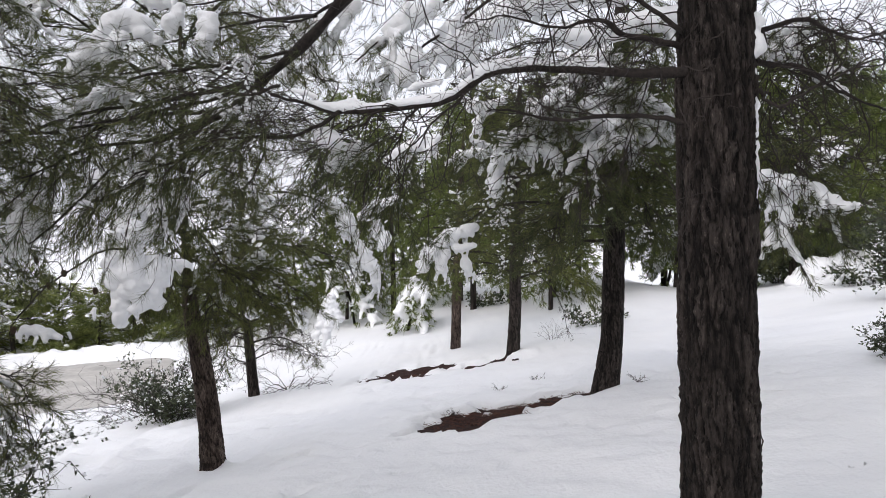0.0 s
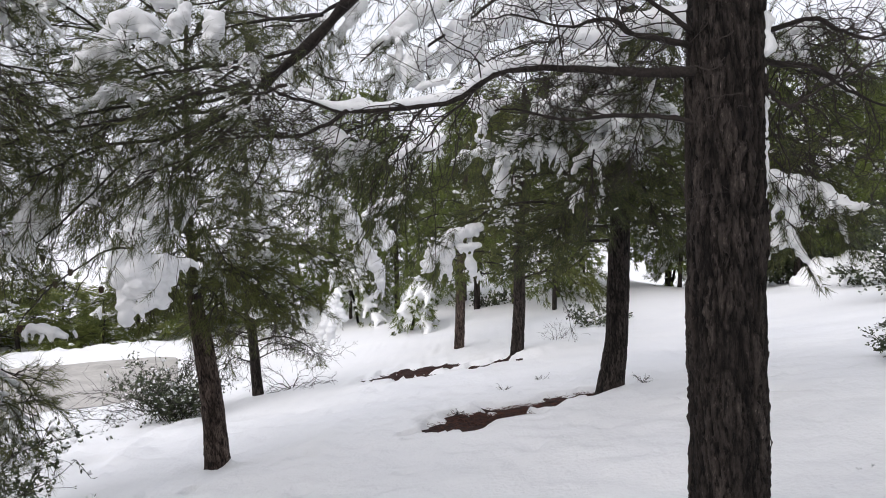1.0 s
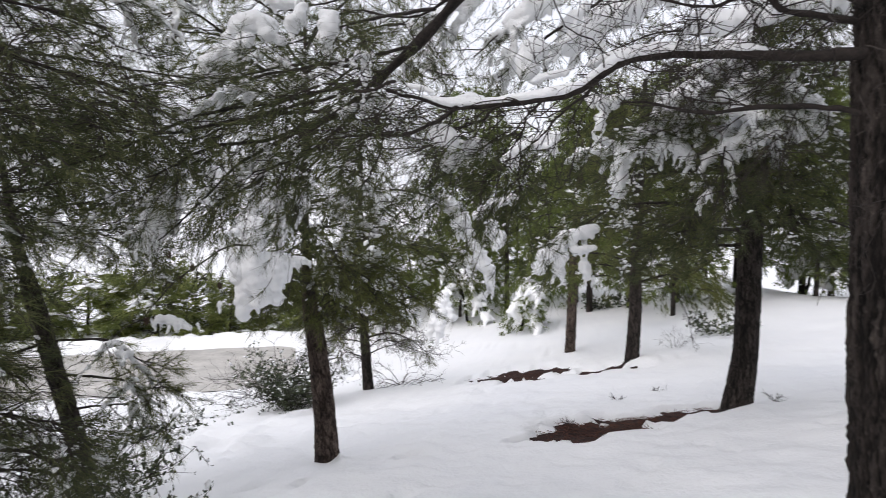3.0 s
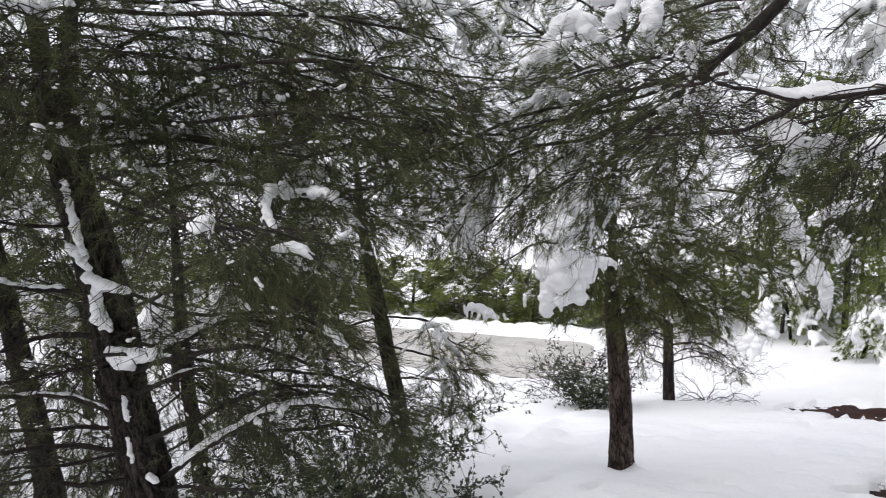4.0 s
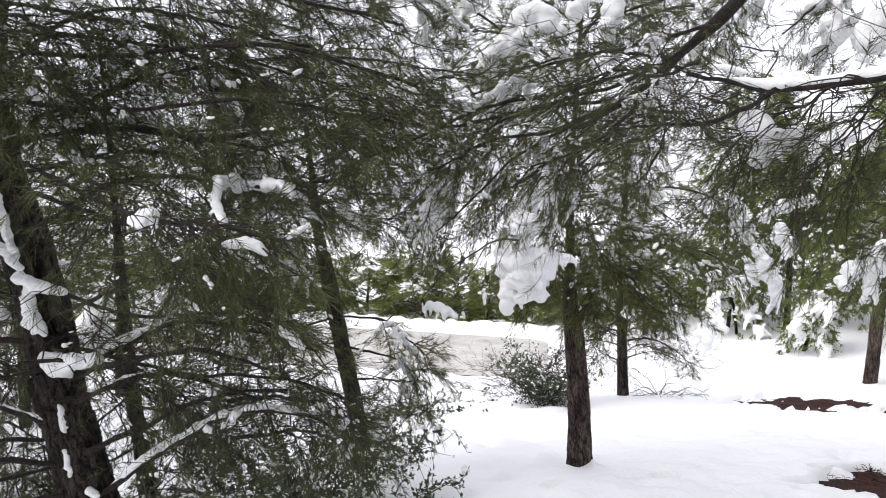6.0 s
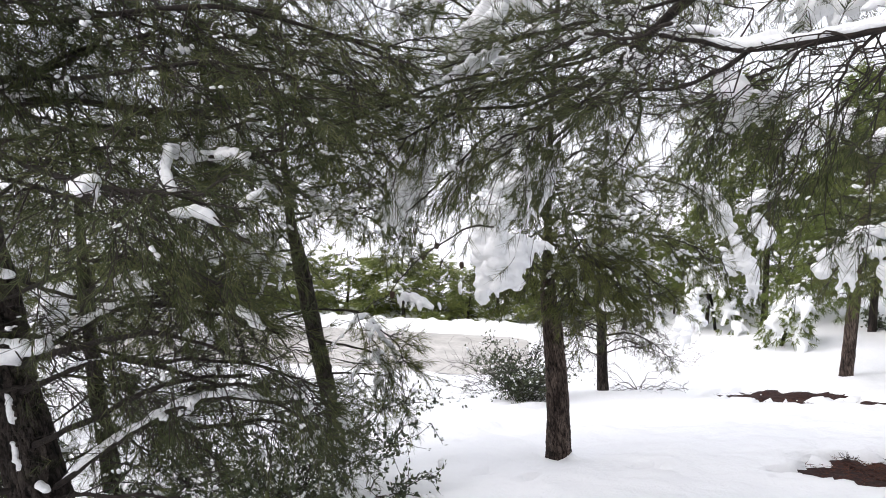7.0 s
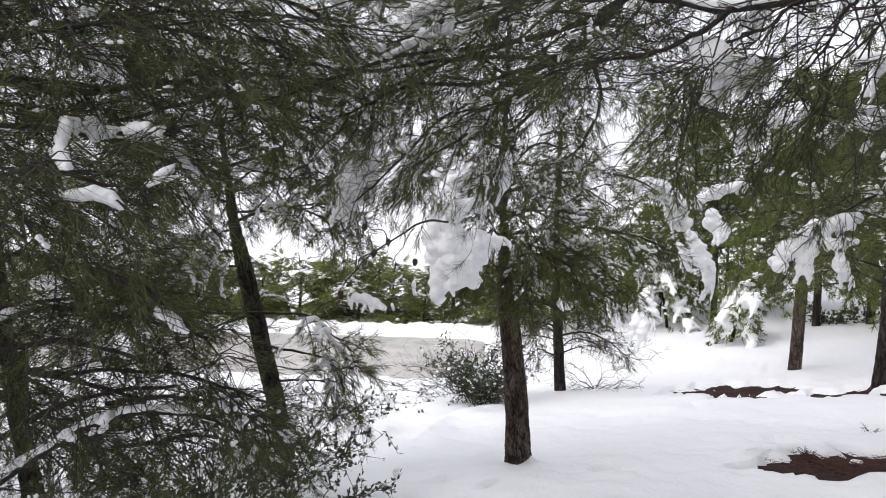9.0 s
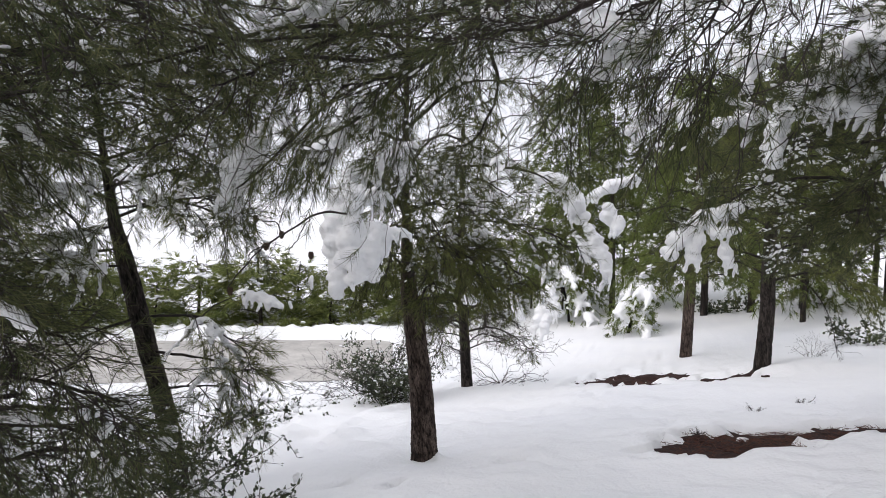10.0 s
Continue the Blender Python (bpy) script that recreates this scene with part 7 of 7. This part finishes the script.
snow_clump([(4.34, 7.51, 1.94), (4.60, 7.52, 2.17)], 0.12, "snow on a far bough", seed=26, count=14, voxel=0.02)
snow_clump([(-2.02, 9.46, 0.12), (-1.94, 9.44, -0.05), (-1.88, 9.43, -0.21)], 0.085, "lump of snow on a low bough", seed=66, drips=7, drip=0.16, voxel=0.016, tree=far_pine_b)
snow_clump([(-3.12, 4.99, 0.65), (-2.97, 4.99, 0.61), (-2.88, 4.99, 0.58)], 0.045, "snow on the tip of a bough", seed=28, drips=14, drip=0.12, wide=2.0, knobs=5, voxel=0.01, tree=leaning_pine)
snow_clump([(-1.96, 1.51, 1.50), (-1.93, 1.53, 1.51), (-1.91, 1.54, 1.50)], 0.03, "star-shaped lump of snow on a needle spray", seed=29, drips=4, drip=0.06, count=10, voxel=0.006, tree=forked_pine)
snow_clump([(-1.74, 1.66, 1.43), (-1.69, 1.71, 1.44), (-1.65, 1.73, 1.41)], 0.022, "lumps of snow on a needle spray", seed=30, drips=2, drip=0.02, count=12, voxel=0.006, tree=forked_pine)
snow_clump([(-3.07, 1.80, 0.84), (-2.99, 1.83, 0.81), (-2.87, 1.91, 0.86)], 0.05, "wedge of snow packed in the fork of the trunk", seed=31, drips=3, drip=0.06, count=16, voxel=0.008, tree=forked_pine)
snow_clump([(-3.19, 1.79, 1.16), (-3.13, 1.80, 0.94)], 0.024, "snow plastered along a stem", seed=32, count=42, wide=1.5, voxel=0.008)
snow_clump([(-3.33, 1.73, 1.64), (-3.28, 1.75, 1.43), (-3.22, 1.77, 1.26)], 0.018, "snow plastered along a stem", seed=33, count=54, wide=1.5, voxel=0.008)
snow_clump([(-3.50, 1.66, 1.81), (-3.41, 1.73, 1.84), (-3.31, 1.80, 1.80)], 0.03, "snow resting in the angle of a limb", seed=34, drips=4, drip=0.05, voxel=0.007, knobs=5, tree=forked_pine)
snow_clump([(-2.96, 1.85, 1.92), (-2.92, 1.90, 1.97)], 0.035, "snow resting on a limb", seed=35, count=10, voxel=0.008)
snow_clump([(-3.50, 1.54, 2.44), (-3.39, 1.62, 2.42), (-3.31, 1.69, 2.44)], 0.04, "thick snow on a limb", seed=36, drips=5, drip=0.08, voxel=0.009, tree=forked_pine)
snow_clump([(-3.56, 1.34, 2.23), (-3.49, 1.39, 2.17), (-3.43, 1.43, 2.12)], 0.038, "lump of snow on a limb", seed=37, drips=4, drip=0.06, voxel=0.009, tree=forked_pine)
snow_clump([(-1.91, 2.07, 1.08), (-1.85, 2.11, 1.01)], 0.022, "snow on a needle spray", seed=38, count=10, voxel=0.007)
snow_clump([(-3.92, 2.89, 0.74), (-3.80, 2.99, 0.86)], 0.07, "snow among the needles", seed=41, drips=4, drip=0.1, count=12, tree=thin_pine)
snow_clump([(-4.18, 2.54, 0.63), (-4.07, 2.64, 0.71)], 0.1, "snow behind the forked pine", seed=42, drips=4, drip=0.1, count=14, tree=thin_pine)
snow_clump([(-3.49, 3.08, 0.58), (-3.34, 3.20, 0.62)], 0.08, "snow among the needles", seed=43, drips=4, drip=0.1, count=12, tree=thin_pine)
snow_clump([(-2.39, 8.45, 0.20), (-2.33, 8.49, 0.13)], 0.08, "lump of snow on a twig", seed=44, drips=3, drip=0.1, count=8, tree=thin_pine)
snow_clump([(-3.04, 1.84, 0.62), (-3.01, 1.85, 0.50)], 0.014, "snow plastered in the furrows of a trunk", seed=45, count=36, wide=1.5, voxel=0.006)
snow_clump([(-2.91, 1.89, 0.25), (-2.86, 1.90, 0.23)], 0.024, "snow caught against a trunk", seed=46, count=10, voxel=0.007)
snow_clump([(-3.00, 1.84, 0.43), (-2.97, 1.85, 0.30)], 0.012, "snow plastered in the furrows of a trunk", seed=47, count=36, wide=1.5, voxel=0.005)
snow_clump([(-3.15, 1.78, 1.05), (-3.12, 1.78, 0.99), (-3.08, 1.81, 0.96)], 0.028, "snow plastered along a stem", seed=48, count=42, wide=1.5, voxel=0.007)
snow_clump([(-3.18, 1.92, 1.92), (-3.11, 1.98, 1.96), (-3.05, 2.03, 2.01)], 0.022, "snow resting on a rising limb", seed=49, drips=3, drip=0.04, voxel=0.007, tree=forked_pine)
snow_clump([(1.10, 2.17, 1.05), (1.11, 2.15, 0.84), (1.11, 2.14, 0.64)], 0.006, "flecks of snow caught in the bark", seed=50, count=26, voxel=0.004, wide=2.0)
snow_clump([(-2.35, 6.53, 0.54), (-2.36, 6.52, 0.37)], 0.03, "snow caught on a trunk", seed=51, count=8, voxel=0.008)
snow_clump([(-2.24, 6.49, 0.01), (-2.23, 6.49, -0.05)], 0.018, "snow caught on a trunk", seed=52, count=6, voxel=0.006)
snow_clump([(-7.31, 2.58, -1.24), (-7.10, 2.76, -1.06), (-6.87, 2.93, -1.17)], 0.22, "rounded snow heaped over low scrub", seed=53, count=26, voxel=0.03, wide=1.4)
snow_clump([(-6.38, 2.19, -0.99), (-6.19, 2.34, -0.93)], 0.16, "rounded snow heaped over low scrub", seed=54, count=16, voxel=0.03, wide=1.4)
snow_clump([(10.09, 17.57, -0.74), (10.48, 17.60, -0.35), (11.10, 17.60, -0.20), (11.87, 17.59, -0.21)], 0.392, "smooth mound of snow on the rise", seed=55, count=30, voxel=0.06, wide=1.0)
snow_clump([(-4.09, 2.49, 0.65), (-4.00, 2.58, 0.79), (-3.99, 2.59, 0.88)], 0.09, "snow heaped behind the fork of a pine", seed=56, count=16, voxel=0.02, tree=thin_pine)
snow_clump([(-3.21, 1.76, 1.19), (-3.12, 1.81, 1.15), (-3.05, 1.87, 1.13)], 0.032, "snow lodged where two stems part", seed=57, count=16, voxel=0.007)
snow_clump([(-3.28, 1.73, 1.34), (-3.25, 1.75, 1.28), (-3.20, 1.78, 1.22)], 0.026, "snow packed between two stems", seed=58, count=14, voxel=0.007)
snow_clump([(-3.18, 1.77, 1.10), (-3.14, 1.79, 1.03), (-3.08, 1.81, 0.94)], 0.022, "snow plastered along a stem", seed=59, count=54, wide=1.5, voxel=0.006)
snow_clump([(-3.77, 2.90, 0.95), (-3.72, 2.93, 0.82)], 0.075, "snow among the needles", seed=60, drips=4, drip=0.1, count=12, tree=thin_pine)
snow_clump([(-0.27, 4.41, 2.70), (-0.16, 4.41, 2.79), (-0.01, 4.47, 2.86)], 0.075, "snow heaped on a high bough", seed=61, drips=6, drip=0.15, count=18, voxel=0.014, tree=big_pine)
snow_clump([(-0.24, 4.49, 2.50), (-0.08, 4.50, 2.59)], 0.06, "snow heaped on a high bough", seed=62, drips=4, drip=0.12, count=14, voxel=0.014, tree=big_pine)
snow_clump([(-2.97, 2.62, 2.09), (-2.91, 2.65, 2.03), (-2.84, 2.68, 1.98)], 0.036, "snow on a drooping needle spray", seed=67, wide=2.6, flat=0.6, knobs=4, drips=22, drip=0.1, voxel=0.01, tree=forked_pine)
snow_clump([(-3.55, 3.48, 2.42), (-3.42, 3.54, 2.39), (-3.30, 3.60, 2.35)], 0.036, "snow on a drooping needle spray", seed=68, wide=2.6, flat=0.6, knobs=4, drips=20, drip=0.12, voxel=0.012, tree=leaning_pine)
snow_clump([(-3.07, 3.73, 2.43), (-3.04, 3.73, 2.26), (-3.07, 3.70, 2.09)], 0.036, "snow on a drooping needle spray", seed=69, wide=2.6, flat=0.6, knobs=4, drips=24, drip=0.14, voxel=0.012, tree=leaning_pine, also=[([(-3.04, 3.72, 2.12), (-2.92, 3.78, 2.14)], 0.045)])
snow_clump([(0.35, 6.91, 2.66), (0.50, 6.90, 2.57), (0.68, 6.90, 2.63)], 0.08, "knobbly heap of snow on a bough", seed=70, drips=12, drip=0.18, voxel=0.013, knobs=6, tree=dark_pine, also=[([(0.50, 6.89, 2.48), (0.45, 6.88, 2.31)], 0.05)])
snow_clump([(-2.05, 3.57, 1.74), (-2.11, 3.53, 1.59), (-2.17, 3.48, 1.44), (-2.18, 3.47, 1.35)], 0.036, "snow on a drooping needle spray", seed=71, wide=2.6, flat=0.6, knobs=4, drips=24, drip=0.12, voxel=0.01, tree=clump_pine)
snow_clump([(-1.74, 10.95, 0.02), (-1.86, 10.92, -0.3), (-2.0, 10.9, -0.66)], 0.085, "lump of snow on a bowed young pine", seed=27, drips=14, drip=0.28, voxel=0.018, knobs=3, tree=far_pine_b, also=[([(-1.74, 10.9, -0.1), (-1.78, 10.88, -0.4), (-1.8, 10.88, -0.68)], 0.09), ([(-1.7, 10.94, -0.1), (-1.58, 10.92, -0.42)], 0.075)])
snow_clump([(0.32, 2.58, 2.14), (0.39, 2.58, 2.14), (0.45, 2.57, 2.13)], 0.020, "lump of snow on a bare limb", seed=72, drips=3, drip=0.03, voxel=0.006)
snow_clump([(0.12, 2.57, 2.08), (0.19, 2.58, 2.11), (0.26, 2.58, 2.13)], 0.019, "lump of snow on a bare limb", seed=73, drips=3, drip=0.03, voxel=0.006)
snow_clump([(-0.07, 2.57, 2.03), (-0.01, 2.57, 2.05), (0.05, 2.57, 2.06)], 0.018, "lump of snow on a bare limb", seed=74, drips=3, drip=0.03, voxel=0.006)
snow_clump([(-0.35, 2.57, 1.97), (-0.30, 2.57, 1.98), (-0.25, 2.57, 1.97)], 0.019, "lump of snow on a bare limb", seed=75, drips=3, drip=0.03, voxel=0.006)
snow_clump([(-0.53, 2.58, 2.03), (-0.48, 2.58, 2.02), (-0.43, 2.57, 2.00)], 0.013, "lump of snow on a bare limb", seed=76, drips=3, drip=0.03, voxel=0.006)
